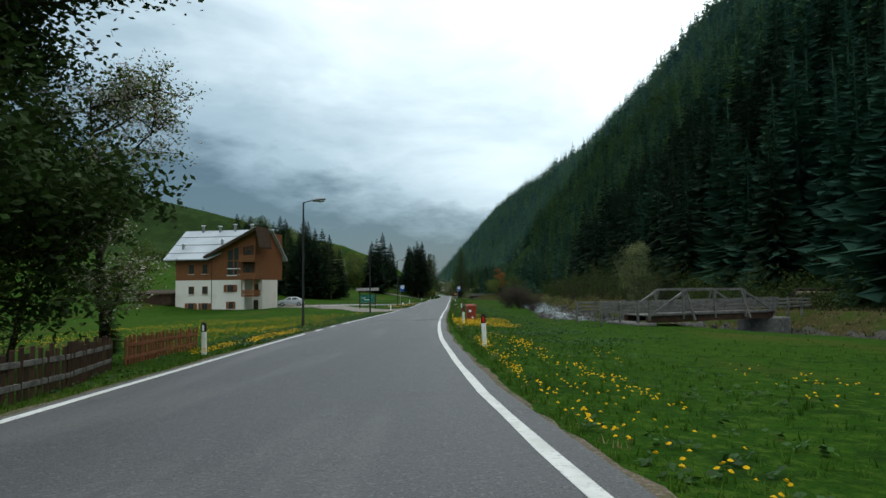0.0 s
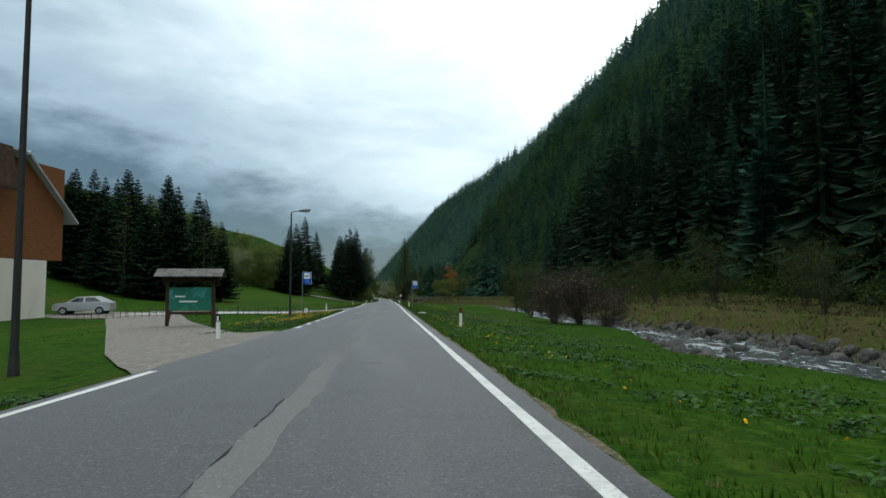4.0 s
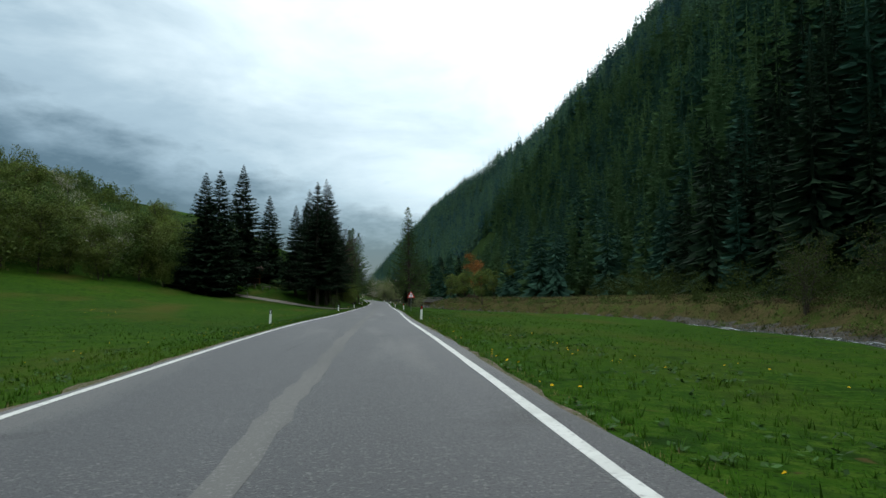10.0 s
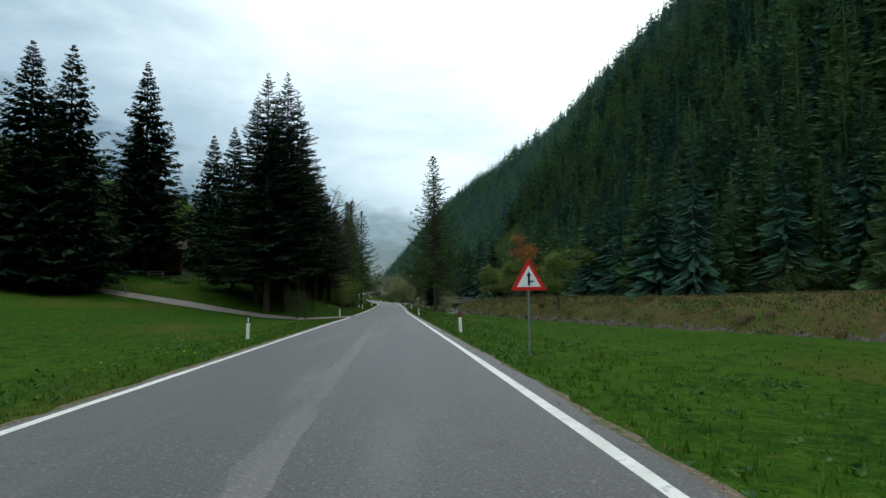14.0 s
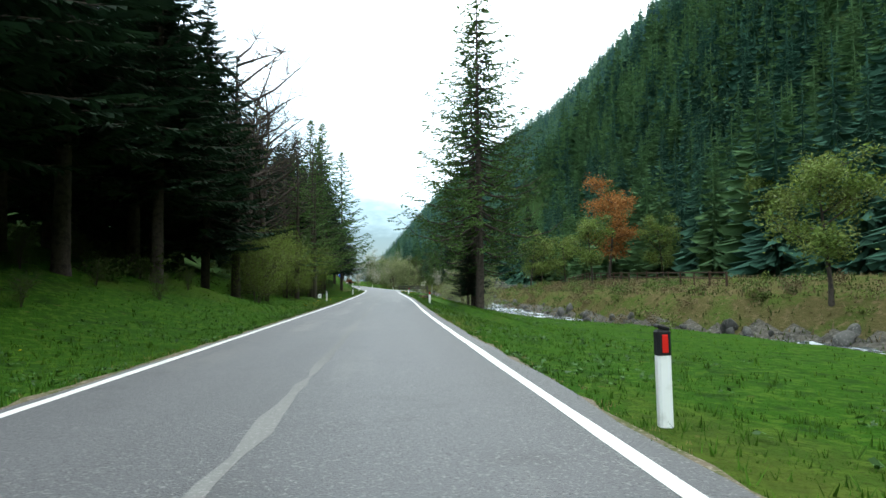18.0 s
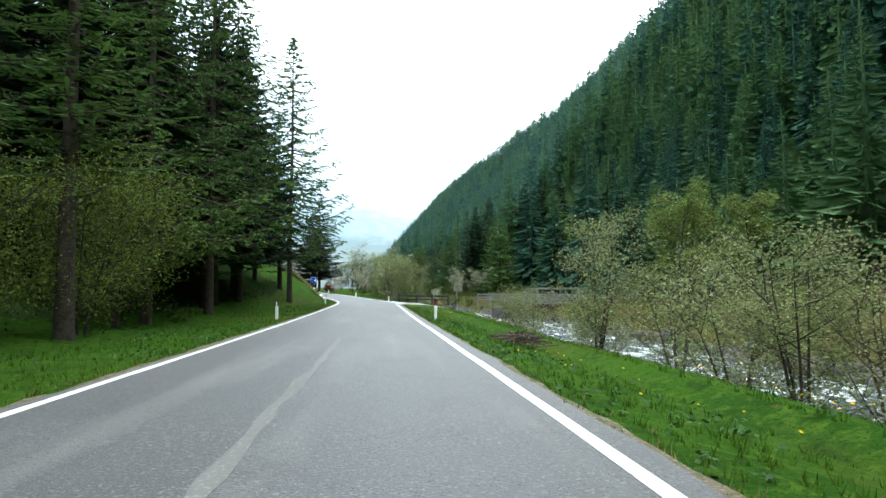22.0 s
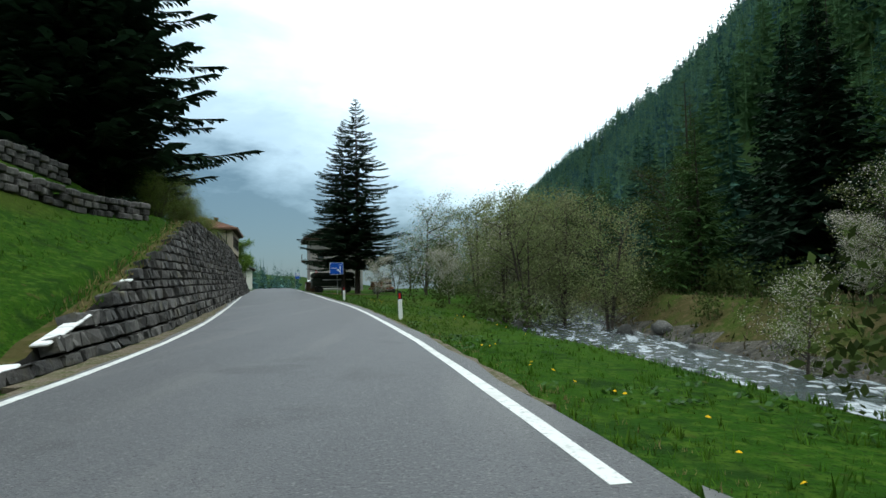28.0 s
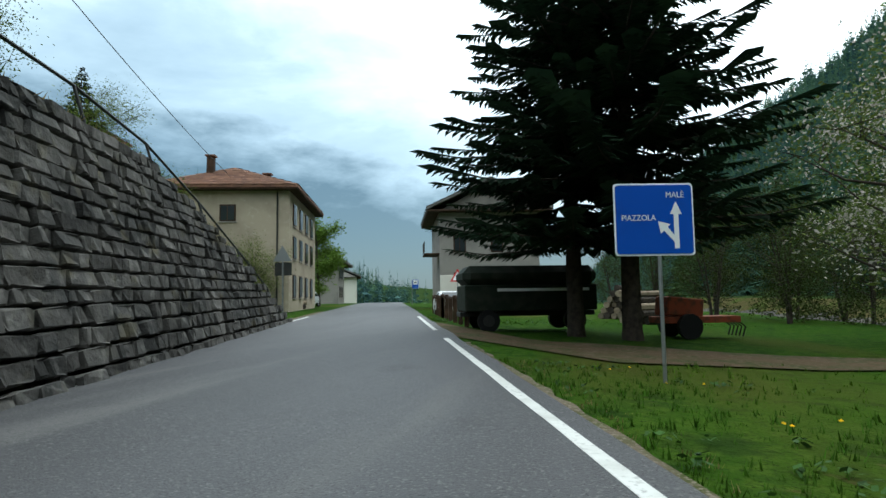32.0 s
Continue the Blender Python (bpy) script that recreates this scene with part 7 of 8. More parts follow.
for i, (x, y, s) in enumerate([(-6.0, 444.0, 0.9), (-3.0, 441.0, 0.95), (-1.0, 447.0, 1.0), (-8.5, 449.0, 0.85), (-4.5, 451.0, 1.0), (1.5, 443.0, 0.9), (-11.0, 452.0, 0.8), (2.5, 449.0, 1.0)]):
    put_broad(WET[i % 2], x, y, s * 0.8, i, "many-stemmed grey-green alder above the stream", "alder_tree", "alders by the stream")
put_broad(FRESH, -40.0, 464.0, 1.0, 0.0, "bright green young tree between the houses")
put_broad(DENSE[1], -34.6, 442.6, 0.62, 0.0, "budding yellow-green shrub in front of the tall house", "shrub")
retaining_wall()
terrace(371.0, 388.5, -12.0, -5.6, 0.75)
terrace(371.0, 389.5, -15.0, -8.6, 0.8)

# ---- the village end ----
M["ochre"] = material("ochre_plaster", (0.42, 0.36, 0.27), 0.9, [(0.5, (0.34, 0.29, 0.22), 0.45, 0.65, 5), (3, (0.48, 0.42, 0.33), 0.55, 0.75, 5)], [(18, 0.3, 0.01)])
M["tile"] = material("clay_roof_tiles", (0.23, 0.12, 0.08), 0.9, [(2, (0.16, 0.09, 0.07), 0.45, 0.65, 5), (8, (0.30, 0.17, 0.11), 0.52, 0.7, 4)], [(9, 0.7, 0.04)], rnd=0.25)
M["grey_plaster"] = material("grey_plaster", (0.29, 0.27, 0.245), 0.9, [(0.6, (0.22, 0.205, 0.19), 0.45, 0.65, 5)], [(18, 0.3, 0.01)])


def hip_roof(w, dep, z, rise, over, parent, mat, gable=False):
    x0, x1, y0, y1 = -over, w + over, -over, dep + over
    in_ = 0 if gable else min(w, dep) * 0.42
    if w <= dep:
        a, b = ((x0 + x1) / 2, y0 + in_, z + rise), ((x0 + x1) / 2, y1 - in_, z + rise)
        quads = [[(x0, y0, z), (x1, y0, z), a], [(x1, y0, z), (x1, y1, z), b, a], [(x1, y1, z), (x0, y1, z), b], [(x0, y1, z), (x0, y0, z), a, b]]
    else:
        a, b = (x0 + in_, (y0 + y1) / 2, z + rise), (x1 - in_, (y0 + y1) / 2, z + rise)
        quads = [[(x0, y0, z), (x1, y0, z), b, a], [(x1, y0, z), (x1, y1, z), b], [(x1, y1, z), (x0, y1, z), a, b], [(x0, y1, z), (x0, y0, z), a]]
    for q in quads:
        if gable and len(q) == 3:
            continue
        bm = bmesh.new()
        f = bm.faces.new([bm.verts.new(p) for p in q])
        g = bmesh.ops.extrude_face_region(bm, geom=[f])
        bmesh.ops.translate(bm, vec=(0, 0, 0.2), verts=[v for v in g["geom"] if isinstance(v, bmesh.types.BMVert)])
        bmesh.ops.recalc_face_normals(bm, faces=bm.faces)
        part("roof", bm, mat, parent)
        # rows of tiles, proud of the roof
        v = [Vector(p) for p in q]
        n = (v[1] - v[0]).cross(v[-1] - v[0]).normalized()
        if n.z < 0:
            n = -n
        rows = 9
        s = Soup()
        for r in range(rows):
            t = (r + 0.1) / rows
            l, rr = v[0].lerp(v[-1], t), v[1].lerp(v[2] if len(v) > 2 else v[-1], t)
            l2, r2 = v[0].lerp(v[-1], t + 0.95 / rows), v[1].lerp(v[2] if len(v) > 2 else v[-1], t + 0.95 / rows)
            k = max(2, int((rr - l).length / 0.45))
            for i in range(k):
                a0, a1 = l.lerp(rr, i / k), l.lerp(rr, (i + 0.94) / k)
                b0, b1 = l2.lerp(r2, i / k), l2.lerp(r2, (i + 0.94) / k)
                u = n * (0.225 + 0.02 * math.sin(i * 3.1 + r))
                w2 = n * 0.205
                s.face([tuple(a0 + u + n * 0.03), tuple(a1 + u + n * 0.03), tuple(b1 + w2), tuple(b0 + w2)])
        if s.v:
            o = new("tiles", s.mesh("tiles", (mat,)))
            o.parent = parent
            tagged(o, kind="stuff")


def village_house(x, y, turn, w, dep, h, wall, roof, label, wins, gable=False, z=None, rise=2.2, over=0.7):
    ob = thing("house", x, y, z, turn, label, "house", "village houses")
    box("wall", (w, dep, h + 0.6), (w / 2, dep / 2, h / 2 - 0.3), wall, ob, None, 0.02)
    hip_roof(w, dep, h, rise, over, ob, roof, gable)
    if gable:
        plate("gable", [(0, h), (w, h), (w / 2, h + rise * 0.92)], dep, wall, ob)
    box("eaves", (w + 2 * over - 0.1, dep + 2 * over - 0.1, 0.12), (w / 2, dep / 2, h - 0.07), M["wood_dark"], ob, None, 0.02, "dark timber eaves")
    for face, u, z0, ww, hh in wins:
        c = (u, 0.0, z0) if face == "s" else (w, u, z0)
        sz = (ww, 0.1, hh) if face == "s" else (0.1, ww, hh)
        wi = box("window", (sz[0] + (0.2 if face == "s" else 0), sz[1] + (0.2 if face == "e" else 0), hh + 0.2), c, M["wood_dark"], ob, None, 0.01)
        off = (0, -0.06, 0) if face == "s" else (0.06, 0, 0)
        box("pane", sz, tuple(a + b for a, b in zip(c, off)), M["glass_dark"], wi, None, 0.005)
        bar = (0.05, 0.12, hh) if face == "s" else (0.12, 0.05, hh)
        box("bar", bar, tuple(a + b * 1.2 for a, b in zip(c, off)), M["wood_dark"], wi, None, 0.004)
        sill = (ww + 0.4, 0.2, 0.08) if face == "s" else (0.2, ww + 0.4, 0.08)
        box("window_sill", sill, (c[0], c[1], z0 - hh / 2 - 0.13), M["grey_plaster"], wi, None, 0.01)
    return ob


wl_ = [("s", 5.0, 6.9, 0.9, 1.0)] + [("e", u, z0, 0.95, 1.5) for u in (2.0, 4.8, 7.6, 10.4) for z0 in (1.8, 4.6, 7.0)]
hl = village_house(-41.8, 441.8, 18, 9.2, 13.0, 8.6, M["ochre"], M["tile"], "tall ochre village house with a hipped clay tile roof", wl_, z=-6.3, rise=2.0)
for x, y, hh in ((3.2, 2.0, 2.0), (6.5, 5.5, 1.4)):
    c = box("chimney", (0.5, 0.5, hh), (x, y, 9.3 + hh / 2), M["wood_dark"], hl, None, 0.02)
    box("cap", (0.7, 0.7, 0.12), (x, y, 9.4 + hh), M["tile"], c, None, 0.01)
rod("downpipe", [(8.4, -0.08, 0), (8.4, -0.08, 8.4)], 0.06, M["metal_dark"], hl)
wr = [("s", 1.6, 2.0, 0.8, 1.2), ("s", 1.6, 5.0, 0.8, 1.3), ("s", 4.6, 5.0, 0.8, 1.3)]
hr = village_house(-24.2, 452.5, 18, 8.0, 10.0, 7.6, M["grey_plaster"], M["wood_grey"], "pale plastered village house with a broad dark roof", wr, True, -6.2, 2.4, 1.0)
box("lower_wall", (4.0, 0.14, 2.6), (2.0, -0.07, 1.2), M["white"], hr, None, 0.02, "white lower wall")
bl = box("balcony", (1.2, 3.0, 0.14), (-0.6, 1.6, 4.2), M["wood_dark"], hr, None, 0.02)
for k in range(4):
    box("slat", (0.05, 3.0, 0.14), (-1.18, 1.6, 4.45 + 0.22 * k), M["wood_dark"], bl, None, 0.01)
h3 = village_house(-54.4, 482.0, 18, 8.0, 9.0, 5.6, M["grey_plaster"], M["wood_grey"], "low village house with a wide overhanging roof", [("e", 2.0, 1.6, 0.9, 1.4), ("e", 5.0, 1.6, 0.9, 1.4), ("e", 2.0, 4.2, 0.9, 1.2), ("e", 5.0, 4.2, 0.9, 1.2)], True, -6.0, 2.0, 1.3)
village_house(-44.5, 424.0, 14, 8.0, 9.0, 6.0, M["ochre"], M["tile"], "house with a tiled gable roof above the wall", [("s", 2.4, 4.4, 0.9, 1.2), ("s", 5.6, 4.4, 0.9, 1.2)], True, -2.6, 2.4, 0.9)
village_house(-66.0, 515.0, 22, 9.0, 9.0, 5.0, M["white"], M["wood_grey"], "white village house beside the far road", [("e", 2.0, 1.6, 0.9, 1.4), ("e", 5.0, 1.6, 0.9, 1.4)], True, -6.0, 2.2, 0.9)

# dark farm trailer, parked vehicles, sign backs
M["tarp"] = material("dark_green_tarp", (0.018, 0.026, 0.018), 0.7, [(3, (0.03, 0.035, 0.026), 0.45, 0.65, 4)], [(4, 0.5, 0.05)])
M["rust"] = material("red_farm_paint", (0.25, 0.06, 0.03), 0.7, [(5, (0.12, 0.05, 0.03), 0.5, 0.65, 5)])
tl = thing("farm_trailer", -15.2, 428.6, None, 20, "dark farm trailer under a tarpaulin below the spruces", "trailer")
box("box", (4.6, 2.0, 0.9), (0, 0, 1.15), M["tarp"], tl, None, 0.04)
bm = bmesh.new()
bm_box(bm, (4.7, 2.1, 0.7), (0, 0, 1.9), None, 0.25)
part("tarpaulin", bm, M["tarp"], tl)
box("chassis", (4.8, 0.9, 0.16), (0, 0, 0.6), M["metal_dark"], tl)
box("stripe", (3.2, 0.03, 0.1), (0.4, -1.03, 1.42), M["sign_white"], tl, None, 0.004, "pale stripe")
for x in (-1.5, 1.5):
    for s in (-1, 1):
        w = rod("wheel", [(x, s * 0.8, 0.38), (x, s * 1.02, 0.38)], 0.38, M["black"], tl, 16)
        rod("rim", [(x, s * 1.025, 0.38), (x, s * 1.035, 0.38)], 0.2, M["metal_dark"], w, 12)
fm = thing("farm_machine", -9.7, 428.0, None, 20, "old red farm machine parked on the grass", "farm machine")
box("frame", (2.6, 1.0, 0.2), (0, 0, 0.6), M["rust"], fm)
box("hopper", (1.2, 0.9, 0.6), (-0.5, 0, 1.0), M["rust"], fm, (0, 0.1, 0), 0.04)
for k in range(5):
    rod("tine", [(1.2, -0.4 + 0.2 * k, 0.6), (1.5, -0.4 + 0.2 * k, 0.35), (1.4, -0.4 + 0.2 * k, 0.05)], 0.025, M["metal_dark"], fm, 5)
for s in (-1, 1):
    rod("wheel", [(-0.5, s * 0.55, 0.4), (-0.5, s * 0.72, 0.4)], 0.4, M["black"], fm, 14)
car(-20.6, 440.5, None, 110, M["white_car"], "white car parked beside the roadside posts")
car(-39.5, 460.5, None, 108, M["white_car"], "white car parked in front of the tall house")
triangle_sign(-28.8, 436.0, 15, 3.0, True, 1.0, False, "back of a grey triangular road sign on a post")
sb = thing("road_sign", -28.8, 436.1, None, 15, "back of a grey rectangular road sign on a post", "road sign")
rod("pole", [(0, 0, -0.3), (0, 0, 3.0)], 0.035, M["metal"], sb)
plate("panel", rounded(0.9, 0.7, 0.05, 0, 2.6), 0.02, M["metal_dark"], sb)
# slanting handrail and posts on the wall's end
hrail = thing("handrail", -27.0, 420.0, 0.0, 0, "rusty steel handrail running down the wall's top", "handrail")
pts = []
for y in np.arange(412, 431, 3.0):
    h = float(np.interp(y, WALL_Y, WALL_H))
    p = wall_place(y, h + 0.95, -0.3)
    q = wall_place(y, h - 0.1, -0.3)
    pts.append((p[0] + 27.0, p[1] - 420.0, p[2]))
    rod("post", [(q[0] + 27.0, q[1] - 420.0, q[2]), pts[-1]], 0.035, M["metal_dark"], hrail, 6)
rod("rail", pts, 0.035, M["metal_dark"], hrail, 6)


def cable(name, a, b, sag, r, label):
    n = 14
    pts = [tuple(Vector(a).lerp(Vector(b), k / n) - Vector((0, 0, sag * 4 * (k / n) * (1 - k / n)))) for k in range(n + 1)]
    s = Soup()
    s.tube(pts, [r] * (n + 1), 5)
    ob = new(name, s.mesh(name, (M["metal_dark"],)))
    return tagged(ob, label, "cable")


sp_ = thing("slim_pole", 9.94, 360.3, None, 2, "slim grey steel pole beside the side road", "pole")
rod("pole", [(0, 0, -0.3), (-0.05, 0, 3.3)], [0.05, 0.04], M["metal"], sp_)
rod("collar", [(0, 0, 0), (0, 0, 0.12)], 0.07, M["metal"], sp_)
cable("overhead_cable", (-24.0, 405.0, 8.5), (-38.0, 446.0, 3.2), 0.8, 0.02, "thin dark overhead cable running to the tall house")
# meadow poles and their cable
PO = [(-60.0, 150.0, 6.0), (-52.7, 188.5, 6.0), (-47.5, 246.0, 8.0), (-40.0, 300.0, 8.5)]
for x, y, h in PO:
    po = thing("utility_pole", x, y, None, 0, "slim weathered timber utility pole in the meadow", "utility pole", "utility poles")
    rod("pole", [(0, 0, -0.4), (0, 0, h)], [0.10, 0.07], M["wood_grey"], po)
    box("crossarm", (0.9, 0.08, 0.08), (0, 0, h - 0.25), M["wood_grey"], po)
for (x0, y0, h0), (x1, y1, h1) in zip(PO, PO[1:]):
    cable("overhead_cable", (x0, y0, gz(x0, y0) + h0), (x1, y1, gz(x1, y1) + h1), 0.9, 0.03, "overhead cable between the meadow poles")
# timber hut among the spruces, posts by the track, picnic table
hut = thing("timber_hut", -29.0, 268.0, None, 20, "dark timber hut under the spruces", "hut")
box("wall", (6.0, 5.0, 2.8), (0, 0, 1.2), M["wood_dark"], hut)
for s in (-1, 1):
    box("roof", (7.2, 3.6, 0.16), (0, s * 1.55, 3.3), M["wood_dark"], hut, (s * -0.45, 0, 0))
box("window", (0.9, 0.1, 0.9), (1.2, -2.52, 1.5), M["glass_dark"], hut)
box("door", (0.9, 0.1, 1.9), (-1.2, -2.53, 0.95), M["wood"], hut)
for x in (-2.8, 2.8):
    box("porch_post", (0.22, 0.22, 2.4), (x, -3.2, 0.9), M["wood_red"], hut)
box("porch_rail", (5.6, 0.1, 0.12), (0, -3.2, 0.9), M["wood_red"], hut)
for i, (x, y) in enumerate([(-24.5, 256.5), (-20.5, 257.5), (-7.3, 244.0)]):
    p = thing("marker_post", x, y, None, 0, "short dark brown timber post", "post", "timber posts")
    rod("post", [(0, 0, -0.3), (0, 0, 1.15)], 0.05, M["wood_dark"], p, 8)
    box("cap", (0.18, 0.18, 0.05), (0, 0, 1.16), M["wood_dark"], p)
for x, y in ((-25.5, 259.0), (-22.5, 258.0)):
    pt = thing("picnic_table", x, y, None, 15, "weathered timber picnic table with benches", "table", "picnic tables")
    for k in range(4):
        box("plank", (1.8, 0.17, 0.05), (0, -0.3 + 0.2 * k, 0.74), M["wood_grey"], pt)
    for s in (-1, 1):
        box("bench", (1.8, 0.28, 0.05), (0, s * 0.72, 0.45), M["wood_grey"], pt)
        for q in (-1, 1):
            beam("leg", (q * 0.7, s * 0.55, -0.05), (q * 0.7, s * 0.25, 0.72), 0.09, 0.09, M["wood_grey"], pt)
white_post = thing("marker_plate", 25.0, 162.2, None, 0, "small white plate on a stake at the wood's foot", "marker plate", "hooped marker plates")
rod("stake", [(0, 0, -0.3), (0, 0, 1.0)], 0.03, M["wood_grey"], white_post)
plate("plate", rounded(0.34, 0.26, 0.02, 0, 0.95), 0.02, M["sign_white"], white_post).location = (0, -0.04, 0)


# ---- ground cover: stones, grass, flowers ----
def rocks():
    rng = random.Random(14)
    V, F, n0 = [], [], 0
    base = []
    for k in range(6):
        bm = bmesh.new()
        bmesh.ops.create_icosphere(bm, subdivisions=2, radius=0.5)
        for v in bm.verts:
            v.co *= 1 + 0.28 * noise.noise(v.co * 2.2 + Vector((k * 7, 0, 0)))
        me = [tuple(v.co) for v in bm.verts]
        base.append((np.array(me), [tuple(v.index for v in f.verts) for f in bm.faces]))
        bm.free()
    for i in range(1150):
        y = rng.choice((rng.uniform(45, 130), rng.uniform(260, 420), rng.uniform(48, 100)))
        sd = float(np.interp(y, SY, SD))
        d = sd + rng.choice((-1, 1)) * rng.gauss(3.3, 0.55) if rng.random() < 0.85 else sd + rng.uniform(-3, 3)
        x, yy, z = at_road(d, y)
        s = rng.choice((0.25, 0.35, 0.5, 0.8)) * rng.uniform(0.6, 1.3)
        co, fs = base[rng.randrange(6)]
        m = np.array((Matrix.Translation((x, yy, max(gz(x, yy), float(road_z(y)) - 2.05) + s * 0.12)) @ Euler((rng.random() * 6, rng.random() * 6, rng.random() * 6)).to_matrix().to_4x4() @ Matrix.Diagonal((s * 1.3, s, s * 0.75, 1))))
        V.append(co @ m[:3, :3].T + m[:3, 3])
        F += [tuple(j + n0 for j in f) for f in fs]
        n0 += len(co)
    ob = new("boulders", mesh_from("boulders", np.concatenate(V), F, (M["rock"],), None, True))
    tagged(ob, "grey boulders and stones along the stream", "stones", kind="stuff")


M["rock"] = material("stream_rock", (0.075, 0.072, 0.066), 0.85, [(2, (0.04, 0.04, 0.036), 0.45, 0.62, 5), (9, (0.14, 0.135, 0.12), 0.55, 0.7, 5)], [(12, 0.5, 0.03)], rnd=0.35)
rocks()


def verge_spots(n, seed, left, right, y0, y1, power=1.6):
    """Random places beside the road, thicker towards its edge."""
    rng = np.random.RandomState(seed)
    y = rng.uniform(y0, y1, n)
    u = rng.rand(n) ** power
    side = rng.rand(n) < 0.55
    d = np.where(side, right[0] + (right[1] - right[0]) * u, -(left[0] + (left[1] - left[0]) * u))
    ok = np.ones(n, bool)
    ok &= ~((d > 0) & (y > 344) & (y < 362))
    ok &= ~((d < 0) & (d > -5.0) & (y > 370) & (y < 446))
    ok &= ~((d < 0) & (((y > 63) & (y < 80)) | ((y > 112) & (y < 123.5) & (d > -8)) | ((y > 111.5) & (y < 120) & (d < -7.5) & (d > -24)) | ((y > 241) & (y < 248) & (d > -9))))
    ok &= ~((d > 0) & (y > 417) & (y < 430))
    ok &= ~((d > 0) & (d > np.interp(y, SY, SD) - 4.0) & (d < np.interp(y, SY, SD) + 4.0))
    y, d = y[ok], d[ok]
    sx, sy = road_dir(y)
    x, yy = road_x(y) + d * sy, y - d * sx
    return x, yy, ground_z(x, yy), d, rng


def grass(name, n, seed, left, right, y0, y1, h0, h1, mat, label, blades=5, power=1.6, wide=0.012):
    x, y, z, d, rng = verge_spots(n, seed, left, right, y0, y1, power)
    m = len(x)
    V, F = [], []
    tall = h0 + (h1 - h0) * rng.rand(m) ** 2
    for b in range(blades):
        a = rng.rand(m) * 6.283
        r = rng.rand(m) * 0.07
        bx, by = x + r * np.cos(a * 3), y + r * np.sin(a * 3)
        lean = tall * (0.2 + 0.55 * rng.rand(m))
        hh = tall * (0.6 + 0.4 * rng.rand(m))
        w = wide * (0.7 + 0.8 * rng.rand(m)) + 0.05 * hh
        p0 = np.stack([bx - w * np.sin(a), by + w * np.cos(a), z - 0.02], 1)
        p1 = np.stack([bx + w * np.sin(a), by - w * np.cos(a), z - 0.02], 1)
        p2 = np.stack([bx + lean * np.cos(a), by + lean * np.sin(a), z + hh], 1)
        V.append(np.stack([p0, p1, p2], 1).reshape(-1, 3))
    v = np.concatenate(V)
    f = np.arange(len(v)).reshape(-1, 3)
    ob = new(name, mesh_from(name, v, f, (mat,)))
    return tagged(ob, label, "grass", kind="stuff")


grass("grass", 80000, 31, (2.88, 6.0), (2.98, 7.0), -8, 435, 0.04, 0.15, M["blade"], "short green roadside grass", 5, 1.6, 0.005)
grass("grass", 42000, 32, (5.0, 15.0), (6.0, 17.0), -8, 435, 0.04, 0.13, M["blade"], "green meadow grass", 3, 1.1, 0.012)
grass("tall_grass", 700, 33, (3.4, 8.0), (3.5, 8.0), -8, 435, 0.10, 0.24, M["blade"], "taller clumps of roadside grass", 7, 1.5, 0.005)
grass("dry_grass", 6500, 34, (2.8, 3.3), (3.0, 3.5), -8, 435, 0.02, 0.09, M["straw_grass"], "thin dry grass at the asphalt's edge", 5, 1.0, 0.005)


def weeds(n, seed, label, y0=-8, y1=435, wide=8.0):
    """Low rosettes of small round leaves in the verge."""
    x, y, z, d, rng = verge_spots(n, seed, (3.0, 7.0), (3.2, wide), y0, y1, 1.5)
    keep = lump(x, y, 1.6, 2.0) + 0.4 * lump(x, y, 0.5, 5.0) > 0.15
    x, y, z = x[keep], y[keep], z[keep]
    m, V = len(x), []
    for b in range(5):
        a = rng.rand(m) * 6.283
        r, k = 0.03 + 0.07 * rng.rand(m), 0.018 + 0.022 * rng.rand(m)
        c = np.stack([x + r * np.cos(a), y + r * np.sin(a), z + 0.02 + 0.06 * rng.rand(m)], 1)
        t = rng.normal(0, 0.4, (m, 2))
        for q in range(4):
            V.append(c + np.stack([k * np.cos(a + q * 1.571) * (1.3 if q % 2 == 0 else 0.8), k * np.sin(a + q * 1.571) * (1.3 if q % 2 == 0 else 0.8), k * (t[:, 0] * np.cos(a + q * 1.571) + t[:, 1] * np.sin(a + q * 1.571))], 1))
    v = np.stack(V, 0).reshape(5, 4, m, 3).transpose(0, 2, 1, 3).reshape(-1, 3)
    ob = new("weeds", mesh_from("weeds", v, np.arange(len(v)).reshape(-1, 4), (M["weed"],)))
    tagged(ob, label, "weeds", kind="stuff")


M["weed"] = material("weed_leaves", (0.034, 0.084, 0.014), 0.7, [(0.7, (0.024, 0.060, 0.012), 0.45, 0.6, 3)], rnd=0.4, sub=0.15, spec=0.2)
weeds(17000, 36, "low broad-leaved weeds in the roadside grass")
weeds(26000, 38, "dense dark weeds in the verge by the stream", 18, 112, 11.0)


M["straw_bank"] = material("dead_grass", (0.125, 0.100, 0.055), 0.95, rnd=0.4, sub=0.1, spec=0.02)


